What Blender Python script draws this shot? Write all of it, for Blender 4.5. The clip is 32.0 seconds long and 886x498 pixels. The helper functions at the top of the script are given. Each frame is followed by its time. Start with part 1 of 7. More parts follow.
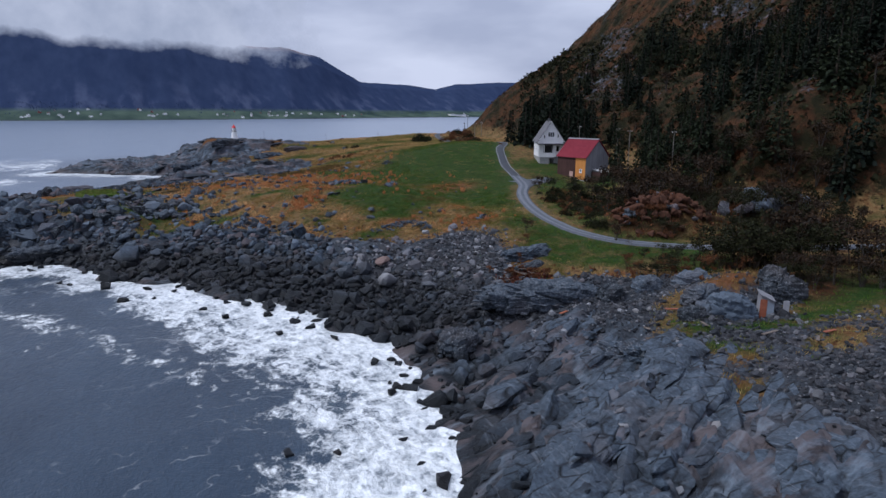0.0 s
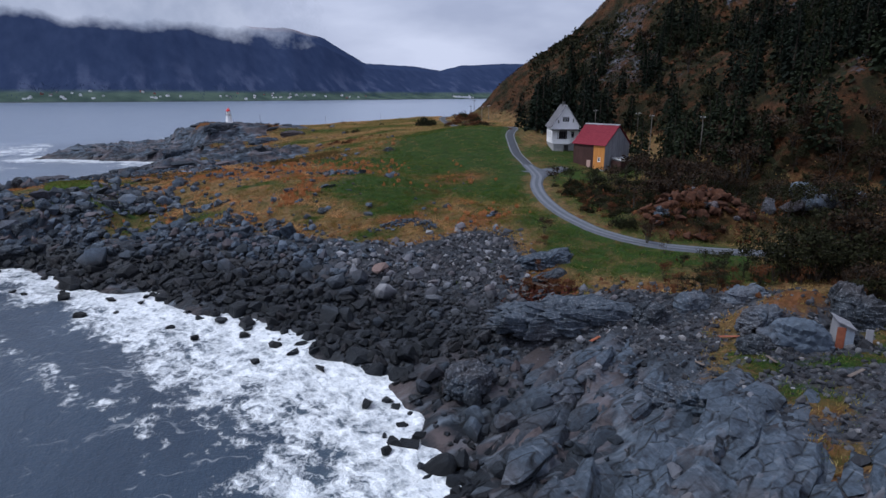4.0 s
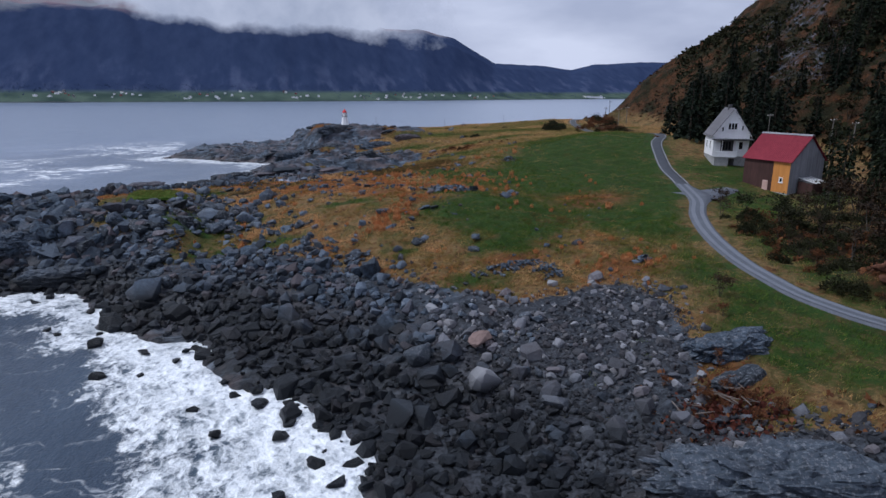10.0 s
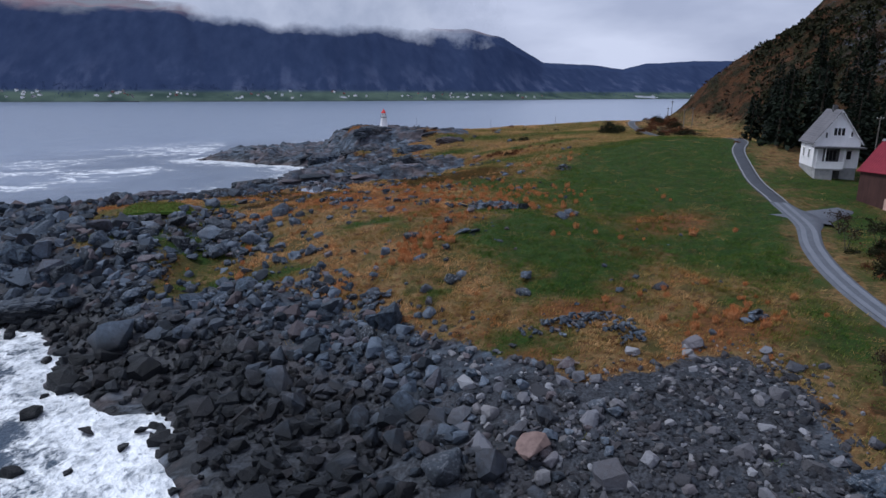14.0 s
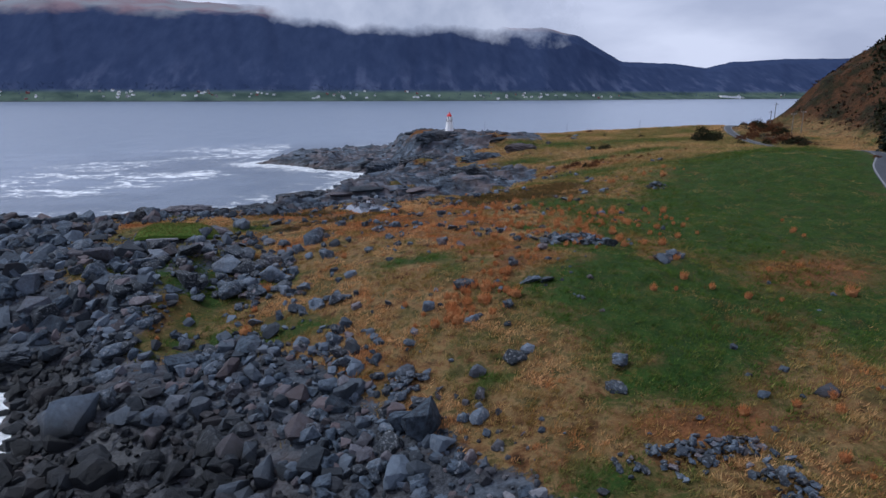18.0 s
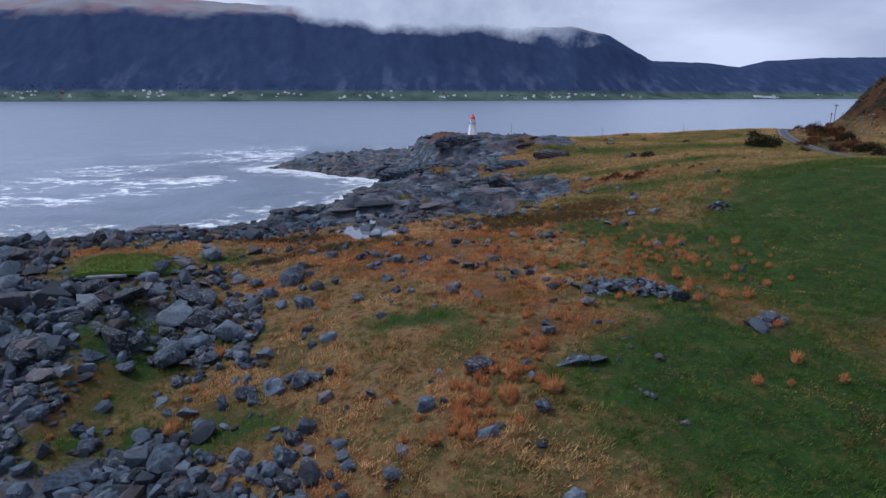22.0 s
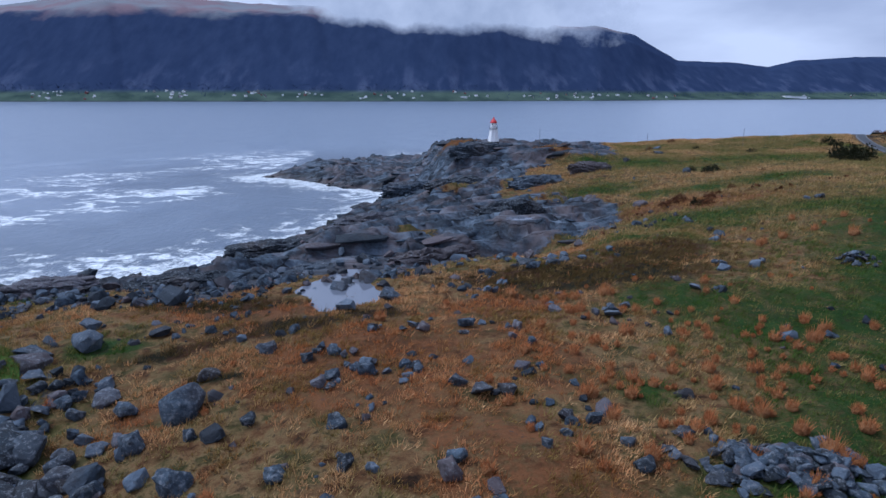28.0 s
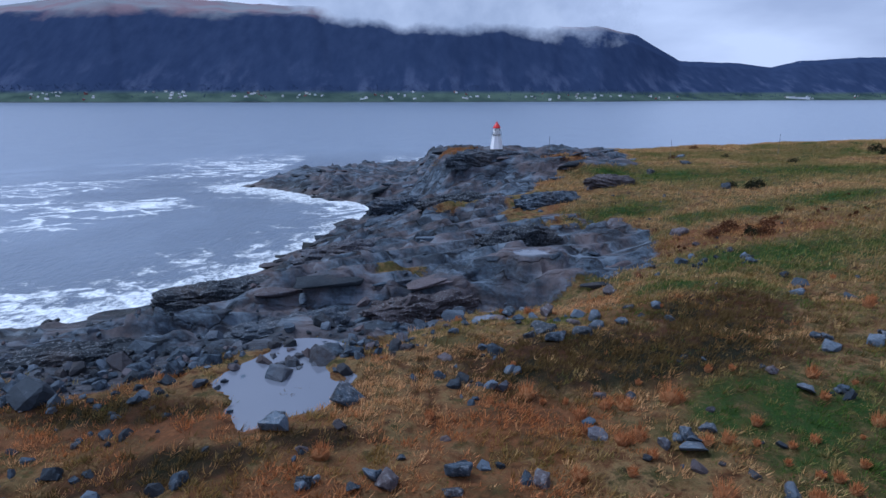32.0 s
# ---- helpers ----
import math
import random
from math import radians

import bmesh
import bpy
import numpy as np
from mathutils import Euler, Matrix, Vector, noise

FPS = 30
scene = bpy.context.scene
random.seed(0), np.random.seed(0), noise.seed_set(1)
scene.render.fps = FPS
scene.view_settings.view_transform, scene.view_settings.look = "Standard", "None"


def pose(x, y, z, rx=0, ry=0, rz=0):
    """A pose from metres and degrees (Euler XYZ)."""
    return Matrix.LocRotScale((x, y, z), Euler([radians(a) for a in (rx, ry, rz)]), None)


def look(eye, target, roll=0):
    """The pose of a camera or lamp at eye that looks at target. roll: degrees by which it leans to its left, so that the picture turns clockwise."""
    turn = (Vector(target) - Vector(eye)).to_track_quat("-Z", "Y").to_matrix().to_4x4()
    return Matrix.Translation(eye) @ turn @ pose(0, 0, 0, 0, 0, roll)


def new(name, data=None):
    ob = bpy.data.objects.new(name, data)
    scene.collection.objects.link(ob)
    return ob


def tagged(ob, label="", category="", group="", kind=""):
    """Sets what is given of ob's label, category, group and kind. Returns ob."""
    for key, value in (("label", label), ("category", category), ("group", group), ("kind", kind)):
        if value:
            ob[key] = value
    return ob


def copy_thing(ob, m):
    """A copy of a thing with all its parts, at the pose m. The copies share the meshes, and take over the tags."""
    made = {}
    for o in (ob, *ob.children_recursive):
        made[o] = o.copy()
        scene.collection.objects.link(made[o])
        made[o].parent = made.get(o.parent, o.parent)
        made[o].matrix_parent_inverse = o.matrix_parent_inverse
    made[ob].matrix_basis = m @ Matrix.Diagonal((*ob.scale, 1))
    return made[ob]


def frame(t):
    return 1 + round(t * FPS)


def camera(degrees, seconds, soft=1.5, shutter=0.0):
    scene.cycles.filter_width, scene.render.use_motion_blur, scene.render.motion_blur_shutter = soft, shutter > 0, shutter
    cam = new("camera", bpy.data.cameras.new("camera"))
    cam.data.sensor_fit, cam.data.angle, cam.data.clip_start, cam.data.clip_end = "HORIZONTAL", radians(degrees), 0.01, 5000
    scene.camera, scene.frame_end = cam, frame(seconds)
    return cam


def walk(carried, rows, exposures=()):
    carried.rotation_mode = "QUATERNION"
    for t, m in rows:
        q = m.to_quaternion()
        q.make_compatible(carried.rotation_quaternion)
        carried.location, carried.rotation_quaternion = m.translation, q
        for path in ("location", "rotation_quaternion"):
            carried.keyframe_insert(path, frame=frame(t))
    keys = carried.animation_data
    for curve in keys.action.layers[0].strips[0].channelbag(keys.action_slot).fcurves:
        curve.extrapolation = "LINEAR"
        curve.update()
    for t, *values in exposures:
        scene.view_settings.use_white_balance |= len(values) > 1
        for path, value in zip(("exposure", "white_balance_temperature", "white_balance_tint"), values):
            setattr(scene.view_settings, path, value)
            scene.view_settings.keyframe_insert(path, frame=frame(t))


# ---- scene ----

# ---------------------------------------------------------------- camera
cam = camera(72.1, 32.0)
PATH = [
    (0.0, -19.01, -49.24, 21.03, -27.55, -12.57), (0.5, -18.50, -48.24, 21.05, -27.50, -13.03), (1.0, -17.97, -47.21, 21.08, -27.47, -13.41),
    (1.5, -17.44, -46.07, 21.13, -27.45, -13.82), (2.0, -16.96, -44.94, 21.19, -27.46, -14.14), (2.5, -16.40, -43.81, 21.24, -27.46, -14.21),
    (3.0, -15.80, -42.65, 21.28, -27.45, -14.22), (3.5, -15.20, -41.45, 21.30, -27.43, -14.22), (5.5, -12.16, -35.95, 21.15, -24.62, -14.15),
    (6.0, -11.54, -34.63, 21.11, -24.07, -14.17), (6.5, -10.88, -33.33, 21.12, -23.56, -14.15), (7.0, -10.21, -31.95, 21.12, -21.54, -14.14),
    (7.5, -9.55, -30.47, 21.13, -19.74, -14.16), (8.0, -8.85, -28.81, 21.18, -18.63, -14.19), (8.5, -8.14, -27.19, 21.25, -17.97, -14.17),
    (9.0, -7.47, -25.65, 21.30, -17.24, -14.19), (9.5, -6.87, -24.04, 21.36, -16.39, -14.18), (10.0, -6.21, -22.41, 21.42, -15.42, -14.20),
    (10.5, -5.63, -20.78, 21.47, -14.39, -14.20), (11.0, -5.06, -19.13, 21.48, -13.36, -14.20), (11.5, -4.49, -17.26, 21.47, -12.53, -14.18),
    (12.0, -3.95, -15.41, 21.44, -12.23, -14.19), (12.5, -3.37, -13.64, 21.41, -12.15, -14.20), (13.0, -2.91, -11.92, 21.36, -11.78, -14.20),
    (13.5, -2.51, -10.13, 21.30, -11.39, -14.20), (15.5, -0.55, -2.48, 21.46, -8.83, -14.25), (16.0, 0.00, 0.00, 21.65, -7.33, -14.19),
    (16.5, 0.49, 1.73, 21.68, -6.75, -14.25), (17.0, 0.74, 3.14, 21.72, -5.96, -14.23), (17.5, 0.99, 4.54, 21.76, -5.23, -14.24),
    (18.0, 1.22, 6.09, 21.82, -4.43, -14.24), (18.5, 1.45, 7.63, 21.85, -3.60, -14.27), (19.0, 1.80, 9.31, 21.83, -3.22, -14.28),
    (19.5, 2.13, 11.20, 21.83, -3.19, -14.29), (20.0, 2.44, 12.98, 21.83, -3.12, -14.28), (20.5, 2.74, 14.91, 21.89, -3.06, -14.30),
    (21.0, 3.02, 16.86, 21.93, -3.02, -14.29), (21.5, 3.18, 18.72, 21.93, -3.01, -14.29), (22.0, 3.33, 20.58, 21.94, -1.99, -14.26),
    (22.5, 3.49, 22.33, 21.95, -0.39, -14.25), (23.0, 3.65, 24.11, 21.94, -0.37, -14.25), (23.5, 3.86, 25.98, 21.90, -0.31, -14.24),
    (24.0, 4.07, 27.93, 21.88, -0.26, -14.24), (24.5, 4.30, 29.96, 21.86, -0.18, -14.23), (25.0, 4.46, 31.82, 21.86, -0.16, -14.25),
    (25.5, 4.57, 33.62, 21.88, -0.11, -14.24), (27.5, 5.11, 41.00, 21.84, -0.02, -14.23), (28.0, 5.25, 42.98, 21.84, -0.00, -14.23),
    (28.5, 5.38, 44.89, 21.84, 0.04, -14.23), (29.0, 5.56, 46.75, 21.85, 0.09, -14.19), (29.5, 5.65, 48.44, 21.84, 0.07, -14.16),
    (30.0, 5.79, 50.43, 21.86, 0.09, -14.16), (30.5, 5.90, 52.33, 21.88, 0.11, -14.17), (31.0, 5.98, 54.37, 21.91, 0.11, -14.15),
    (31.5, 6.07, 56.31, 21.91, 0.12, -14.16), (32.0, 6.19, 58.50, 21.98, 0.13, -14.17),
]
walk(cam, [(t, pose(x, y, z, 90 + pitch, 0, yaw)) for t, x, y, z, yaw, pitch in PATH],
     [(0.0, -0.10, 5900, 9), (14.0, -0.10, 5900, 9), (18.0, -0.02, 5900, 9), (24.0, -0.02, 5520, 9), (32.0, -0.05, 5130, 7)])

# ---------------------------------------------------------------- sky and sun: a dull, overcast evening
SUN_UP, SUN_TURN = 56, -72
world = bpy.data.worlds.new("overcast_sky")
scene.world = world
world.use_nodes = True
wn, wl = world.node_tree.nodes, world.node_tree.links
wn.clear()
w_out, w_bg = wn.new("ShaderNodeOutputWorld"), wn.new("ShaderNodeBackground")
w_sky = wn.new("ShaderNodeTexSky")
w_sky.sky_type, w_sky.sun_disc = "NISHITA", False
w_sky.sun_elevation, w_sky.sun_rotation = radians(SUN_UP), radians(SUN_TURN)
w_sky.air_density, w_sky.dust_density = 1.5, 3.0
w_co, w_map = wn.new("ShaderNodeTexCoord"), wn.new("ShaderNodeMapping")
w_map.inputs["Scale"].default_value = (1.6, 1.6, 5.0)
w_noise = wn.new("ShaderNodeTexNoise")
w_noise.inputs["Scale"].default_value, w_noise.inputs["Detail"].default_value = 1.7, 5.0
w_noise.inputs["Roughness"].default_value = 0.5
w_ramp = wn.new("ShaderNodeValToRGB")
w_ramp.color_ramp.elements[0].position, w_ramp.color_ramp.elements[0].color = 0.36, (4.7, 5.0, 6.5, 1)
w_ramp.color_ramp.elements[1].position, w_ramp.color_ramp.elements[1].color = 0.62, (7.6, 7.8, 9.3, 1)
w_mix = wn.new("ShaderNodeMixRGB")
w_mix.inputs["Fac"].default_value = 0.93
w_bg.inputs["Strength"].default_value = 0.096
wl.new(w_co.outputs["Generated"], w_map.inputs["Vector"])
wl.new(w_map.outputs["Vector"], w_noise.inputs["Vector"])
wl.new(w_noise.outputs["Fac"], w_ramp.inputs["Fac"])
wl.new(w_sky.outputs["Color"], w_mix.inputs["Color1"])
wl.new(w_ramp.outputs["Color"], w_mix.inputs["Color2"])
wl.new(w_mix.outputs["Color"], w_bg.inputs["Color"])
wl.new(w_bg.outputs["Background"], w_out.inputs["Surface"])

sun = new("sun", bpy.data.lights.new("sun", "SUN"))
sun.data.energy, sun.data.angle, sun.data.color = 2.6, radians(16), (1.0, 0.985, 0.96)
sun.matrix_world = look((0, 0, 0), (-math.sin(radians(SUN_TURN)) * math.cos(radians(SUN_UP)),
                                    -math.cos(radians(SUN_TURN)) * math.cos(radians(SUN_UP)), -math.sin(radians(SUN_UP))))

# ---------------------------------------------------------------- materials
class Mat:
    """A small helper to wire a node material."""

    def __init__(self, name, rough=0.9, spec=0.3):
        self.m = bpy.data.materials.new(name)
        self.m.use_nodes = True
        self.nt = self.m.node_tree
        self.b = self.nt.nodes["Principled BSDF"]
        self.b.inputs["Roughness"].default_value = rough
        self.b.inputs["Specular IOR Level"].default_value = spec
        self.pos = self.nt.nodes.new("ShaderNodeNewGeometry")

    def node(self, kind, **values):
        n = self.nt.nodes.new(kind)
        for k, v in values.items():
            n.inputs[k.replace("_", " ")].default_value = v
        return n

    def link(self, a, b):
        self.nt.links.new(a, b)

    def local(self):
        return self.nt.nodes.new("ShaderNodeTexCoord").outputs["Object"]

    def noise(self, scale, detail=4.0, rough=0.55, vec=None, stretch=None):
        n = self.node("ShaderNodeTexNoise", Scale=scale, Detail=detail, Roughness=rough)
        vec = vec or self.pos.outputs["Position"]
        if stretch:
            mp = self.node("ShaderNodeMapping")
            mp.inputs["Scale"].default_value = stretch[:3]
            if len(stretch) > 3:
                mp.inputs["Rotation"].default_value = [radians(a) for a in stretch[3:]]
            self.link(vec, mp.inputs["Vector"])
            vec = mp.outputs["Vector"]
        self.link(vec, n.inputs["Vector"])
        return n.outputs["Fac"]

    def cells(self, scale, feature="F1", vec=None):
        n = self.node("ShaderNodeTexVoronoi", Scale=scale)
        n.feature = feature
        self.link(vec or self.pos.outputs["Position"], n.inputs["Vector"])
        return n.outputs["Distance"]

    def ramp(self, fac, lo, hi, a=(0, 0, 0), b=(1, 1, 1)):
        r = self.nt.nodes.new("ShaderNodeValToRGB")
        e = r.color_ramp.elements
        e[0].position, e[1].position = lo, hi
        e[0].color, e[1].color = (*a, 1), (*b, 1)
        self.link(fac, r.inputs["Fac"])
        return r.outputs["Color"]

    def mix(self, fac, a, b, blend="MIX"):
        n = self.nt.nodes.new("ShaderNodeMixRGB")
        n.blend_type = blend
        for sock, v in (("Fac", fac), ("Color1", a), ("Color2", b)):
            if isinstance(v, (int, float)):
                n.inputs[sock].default_value = v
            elif isinstance(v, tuple):
                n.inputs[sock].default_value = (*v, 1)
            else:
                self.link(v, n.inputs[sock])
        return n.outputs["Color"]

    def bands(self, fac, *stops):
        """A ramp of several colours: (position, colour), rising."""
        r = self.nt.nodes.new("ShaderNodeValToRGB")
        e = r.color_ramp.elements
        for k, (at, colour) in enumerate(stops):
            one = e[k] if k < 2 else e.new(at)
            one.position, one.color = at, (*colour, 1)
        self.link(fac, r.inputs["Fac"])
        return r.outputs["Color"]

    def math(self, op, a, b=0.0, clamp=False):
        n = self.nt.nodes.new("ShaderNodeMath")
        n.operation, n.use_clamp = op, clamp
        for i, v in enumerate((a, b)):
            if isinstance(v, (int, float)):
                n.inputs[i].default_value = v
            else:
                self.link(v, n.inputs[i])
        return n.outputs[0]

    def attr(self, name):
        n = self.nt.nodes.new("ShaderNodeAttribute")
        n.attribute_name = name
        return n.outputs["Fac"]

    def height(self):
        n = self.nt.nodes.new("ShaderNodeSeparateXYZ")
        self.link(self.pos.outputs["Position"], n.inputs[0])
        return n.outputs["Z"]

    def island(self):
        return self.pos.outputs["Random Per Island"]

    def each(self):
        return self.nt.nodes.new("ShaderNodeObjectInfo").outputs["Random"]

    def color(self, c):
        if isinstance(c, tuple):
            self.b.inputs["Base Color"].default_value = (*c, 1)
        else:
            self.link(c, self.b.inputs["Base Color"])
        return self

    def rough(self, r):
        self.link(r, self.b.inputs["Roughness"])
        return self

    def bump(self, fac, strength=0.4, distance=0.1):
        n = self.node("ShaderNodeBump", Strength=strength, Distance=distance)
        self.link(fac, n.inputs["Height"])
        self.link(n.outputs["Normal"], self.b.inputs["Normal"])
        return self


def rock_colour(m, vary, single=True):
    """Blue-grey gneiss with paler lichen and brown stains; black and wet towards the sea."""
    grain = m.noise(3.0, 6, 0.65)
    broad = m.noise(0.22, 3)
    c = m.mix(m.ramp(grain, 0.34, 0.66), (0.012, 0.017, 0.026), (0.076, 0.102, 0.138))
    c = m.mix(m.math("MULTIPLY", m.ramp(vary, 0.35, 1.0), 0.68), c, (0.158, 0.192, 0.245))
    if single:
        c = m.mix(m.math("MULTIPLY", m.ramp(m.math("FRACT", m.math("MULTIPLY", vary, 7.3)), 0.80, 0.92), 0.7), c, (0.125, 0.088, 0.085))
        c = m.mix(m.math("MULTIPLY", m.ramp(m.math("FRACT", m.math("MULTIPLY", vary, 13.7)), 0.42, 0.80), 0.85), c, (0.020, 0.024, 0.030))
    c = m.mix(m.math("MULTIPLY", m.ramp(broad, 0.52, 0.68), 0.4), c, (0.085, 0.066, 0.060))
    c = m.mix(m.math("MULTIPLY", m.ramp(m.noise(1.3, 5, 0.7), 0.60, 0.72), 0.35), c, (0.24, 0.27, 0.31))
    wet_line = m.math("ADD", m.height(), m.math("MULTIPLY", m.math("SUBTRACT", m.noise(0.12, 3), 0.5), 3.0))
    way = m.nt.nodes.new("ShaderNodeSeparateXYZ")
    m.link(m.pos.outputs["Position"], way.inputs[0])
    wet_line = m.math("ADD", wet_line, m.math("MULTIPLY", m.math("MULTIPLY", m.math("SUBTRACT", 0.0, way.outputs["Y"]), 0.12, True), 1.2))
    wet_line = m.math("ADD", wet_line, m.math("MULTIPLY", m.math("MULTIPLY", m.math("SUBTRACT", way.outputs["Y"], 85.0), 0.05, True), 1.0))
    wet = m.ramp(m.math("MULTIPLY", wet_line, 0.3), 0.46, 0.90, (1, 1, 1), (0, 0, 0))
    c = m.mix(m.math("MULTIPLY", wet, 0.90), c, (0.007, 0.0080, 0.010))
    return c, wet, grain


def make_rock(name, vary, deep=0.0):
    """vary: each stone its own tone (island, object), or one broad tone (bed, pale); deep: how much darker."""
    m = Mat(name, 0.85, 0.2)
    tone = {"island": m.island, "shingle": m.island, "object": m.each, "bed": lambda: m.math("ADD", m.math("MULTIPLY", m.noise(0.45, 5), 0.7), 0.22),
            "pale": lambda: m.math("ADD", m.math("MULTIPLY", m.noise(0.6, 4), 0.25), 0.62)}[vary]()
    c, wet, grain = rock_colour(m, tone, vary in ("island", "object", "shingle"))
    if vary == "bed":
        joint = m.node("ShaderNodeMapping")
        joint.inputs["Scale"].default_value, joint.inputs["Rotation"].default_value = (0.34, 0.95, 0.5), (0, 0, radians(-26))
        m.link(m.pos.outputs["Position"], joint.inputs["Vector"])
        gap = m.ramp(m.cells(1.0, "DISTANCE_TO_EDGE", joint.outputs["Vector"]), 0.0, 0.07, (1, 1, 1), (0, 0, 0))
        c = m.mix(m.math("MULTIPLY", gap, m.ramp(m.noise(0.6, 3), 0.36, 0.55)), c, (0.010, 0.011, 0.013))
        c = m.mix(m.math("MULTIPLY", m.ramp(m.noise(1.6, 6, 0.7, stretch=(1.6, 0.22, 0.6, 0, 0, -20)), 0.56, 0.70), 0.5), c, (0.24, 0.26, 0.30))
        c = m.mix(m.math("MULTIPLY", m.ramp(m.noise(0.5, 5, 0.65), 0.50, 0.66), 0.55), c, (0.022, 0.023, 0.028))
    if vary == "object":
        lichen = m.math("MULTIPLY", m.ramp(m.noise(4.5, 6, 0.72), 0.52, 0.63), m.math("SUBTRACT", 1.0, wet, True))
        c = m.mix(m.math("MULTIPLY", lichen, 0.6), c, (0.25, 0.26, 0.285))
        c = m.mix(m.math("MULTIPLY", m.ramp(m.noise(2.2, 5, 0.7), 0.56, 0.66), 0.55), c, (0.030, 0.030, 0.028))
    if vary == "shingle":
        own = m.bands(tone, (0.0, (0.022, 0.022, 0.026)), (0.35, (0.090, 0.088, 0.098)), (0.70, (0.185, 0.178, 0.195)), (0.95, (0.36, 0.35, 0.36)))
        c = m.mix(m.math("MULTIPLY", m.math("SUBTRACT", 1.0, wet, True), 0.62), c, own)
    if deep:
        c = m.mix(deep, c, (0.012, 0.013, 0.016))
    m.color(c).rough(m.mix(wet, (0.85,) * 3, (0.48,) * 3))
    relief = m.mix(0.35, m.noise(1.6, 8, 0.68), m.noise(7, 5, 0.7, stretch=(1, 1, 2.2, 25, 20, 0)))
    return m.bump(relief, 1.0, 0.28).m


ROCK = make_rock("rock_stuff", "island")
BOULDER = make_rock("rock_single", "object")
BEDROCK = make_rock("rock_bed", "bed")
PALE_ROCK = make_rock("rock_pale", "pale")
DARK_COBBLE = make_rock("rock_cobble", "shingle", 0.58)
SHINGLE = make_rock("rock_shingle", "shingle")


def make_ground():
    m = Mat("ground_cover", 0.95, 0.12)
    mid, fine = m.noise(0.55, 5, 0.6), m.noise(3.5, 5, 0.65)
    tiny = m.noise(14, 3, 0.7)
    patch = m.noise(0.75, 7, 0.66)
    # the darkest band is shade between grass clumps, put into the colour
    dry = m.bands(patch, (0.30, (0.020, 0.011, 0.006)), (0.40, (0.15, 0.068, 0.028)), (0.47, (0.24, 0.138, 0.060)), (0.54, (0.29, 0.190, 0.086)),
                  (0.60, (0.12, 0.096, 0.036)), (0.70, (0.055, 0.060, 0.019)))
    # toned down once more for the shade under the tufts
    dry = m.mix(0.2, dry, (0.045, 0.024, 0.010))
    dry = m.mix(m.math("MULTIPLY", m.ramp(m.noise(0.28, 4, 0.6), 0.52, 0.64), 0.7), dry, (0.070, 0.066, 0.021))
    dry = m.mix(m.math("MULTIPLY", m.ramp(m.noise(1.9, 5, 0.65), 0.56, 0.66), 0.8), dry, (0.040, 0.023, 0.012))
    # green ground kept dark too, shade at the blades' feet painted in
    green = m.mix(m.ramp(m.mix(0.4, mid, fine), 0.38, 0.62), (0.012, 0.034, 0.007), (0.036, 0.080, 0.014))
    green = m.mix(m.math("MULTIPLY", m.ramp(fine, 0.52, 0.72), 0.4), green, (0.13, 0.105, 0.035))
    green = m.mix(m.math("MULTIPLY", m.ramp(patch, 0.54, 0.64), 0.3), green, (0.17, 0.10, 0.035))
    rust = m.mix(m.ramp(m.mix(0.5, mid, fine), 0.38, 0.62), (0.055, 0.022, 0.010), (0.27, 0.112, 0.046))
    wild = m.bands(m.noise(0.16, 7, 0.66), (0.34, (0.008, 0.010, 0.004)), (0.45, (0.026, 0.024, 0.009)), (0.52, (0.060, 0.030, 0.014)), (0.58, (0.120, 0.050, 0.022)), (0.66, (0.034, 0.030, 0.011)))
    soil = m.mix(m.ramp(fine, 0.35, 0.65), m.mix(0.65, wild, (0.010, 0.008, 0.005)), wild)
    jitter = m.math("MULTIPLY", m.math("SUBTRACT", m.mix(0.45, mid, fine), 0.5), 2.6)

    def blur(name, lo=0.25, hi=0.8):
        return m.ramp(m.math("ADD", m.attr(name), jitter, True), lo, hi)

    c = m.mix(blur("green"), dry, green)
    c = m.mix(m.math("MULTIPLY", blur("rust"), 0.9), c, rust)
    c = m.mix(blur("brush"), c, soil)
    c = m.mix(m.math("MULTIPLY", m.ramp(tiny, 0.35, 0.7), 0.35), c, (0.02, 0.017, 0.008), "MULTIPLY")
    rock, wet, grain = rock_colour(m, m.noise(0.7, 3), False)
    strata = m.noise(0.55, 6, 0.6, stretch=(0.25, 1.6, 1.0, 0, 0, 28))
    rock = m.mix(m.ramp(strata, 0.40, 0.56), m.mix(0.72, rock, (0.020, 0.022, 0.027)), m.mix(m.math("MULTIPLY", m.ramp(strata, 0.52, 0.66), 0.5), rock, (0.20, 0.235, 0.285)))
    rift = m.node("ShaderNodeMapping")
    rift.inputs["Scale"].default_value, rift.inputs["Rotation"].default_value = (0.12, 0.40, 0.4), (0, 0, radians(-28))
    wobble = m.node("ShaderNodeVectorMath")
    wobble.operation = "MULTIPLY_ADD"
    wob = m.node("ShaderNodeTexNoise", Scale=0.8, Detail=3.0)
    m.link(m.pos.outputs["Position"], wob.inputs["Vector"])
    m.link(wob.outputs["Color"], wobble.inputs[0])
    wobble.inputs[1].default_value = (1.6, 1.6, 1.6)
    m.link(m.pos.outputs["Position"], wobble.inputs[2])
    m.link(wobble.outputs[0], rift.inputs["Vector"])
    crack = m.ramp(m.cells(0.9, "DISTANCE_TO_EDGE", rift.outputs["Vector"]), 0.0, 0.075)
    rock = m.mix(m.math("MULTIPLY", m.math("SUBTRACT", 1.0, crack), m.ramp(m.noise(0.5, 3), 0.4, 0.6)), rock, (0.012, 0.012, 0.014))
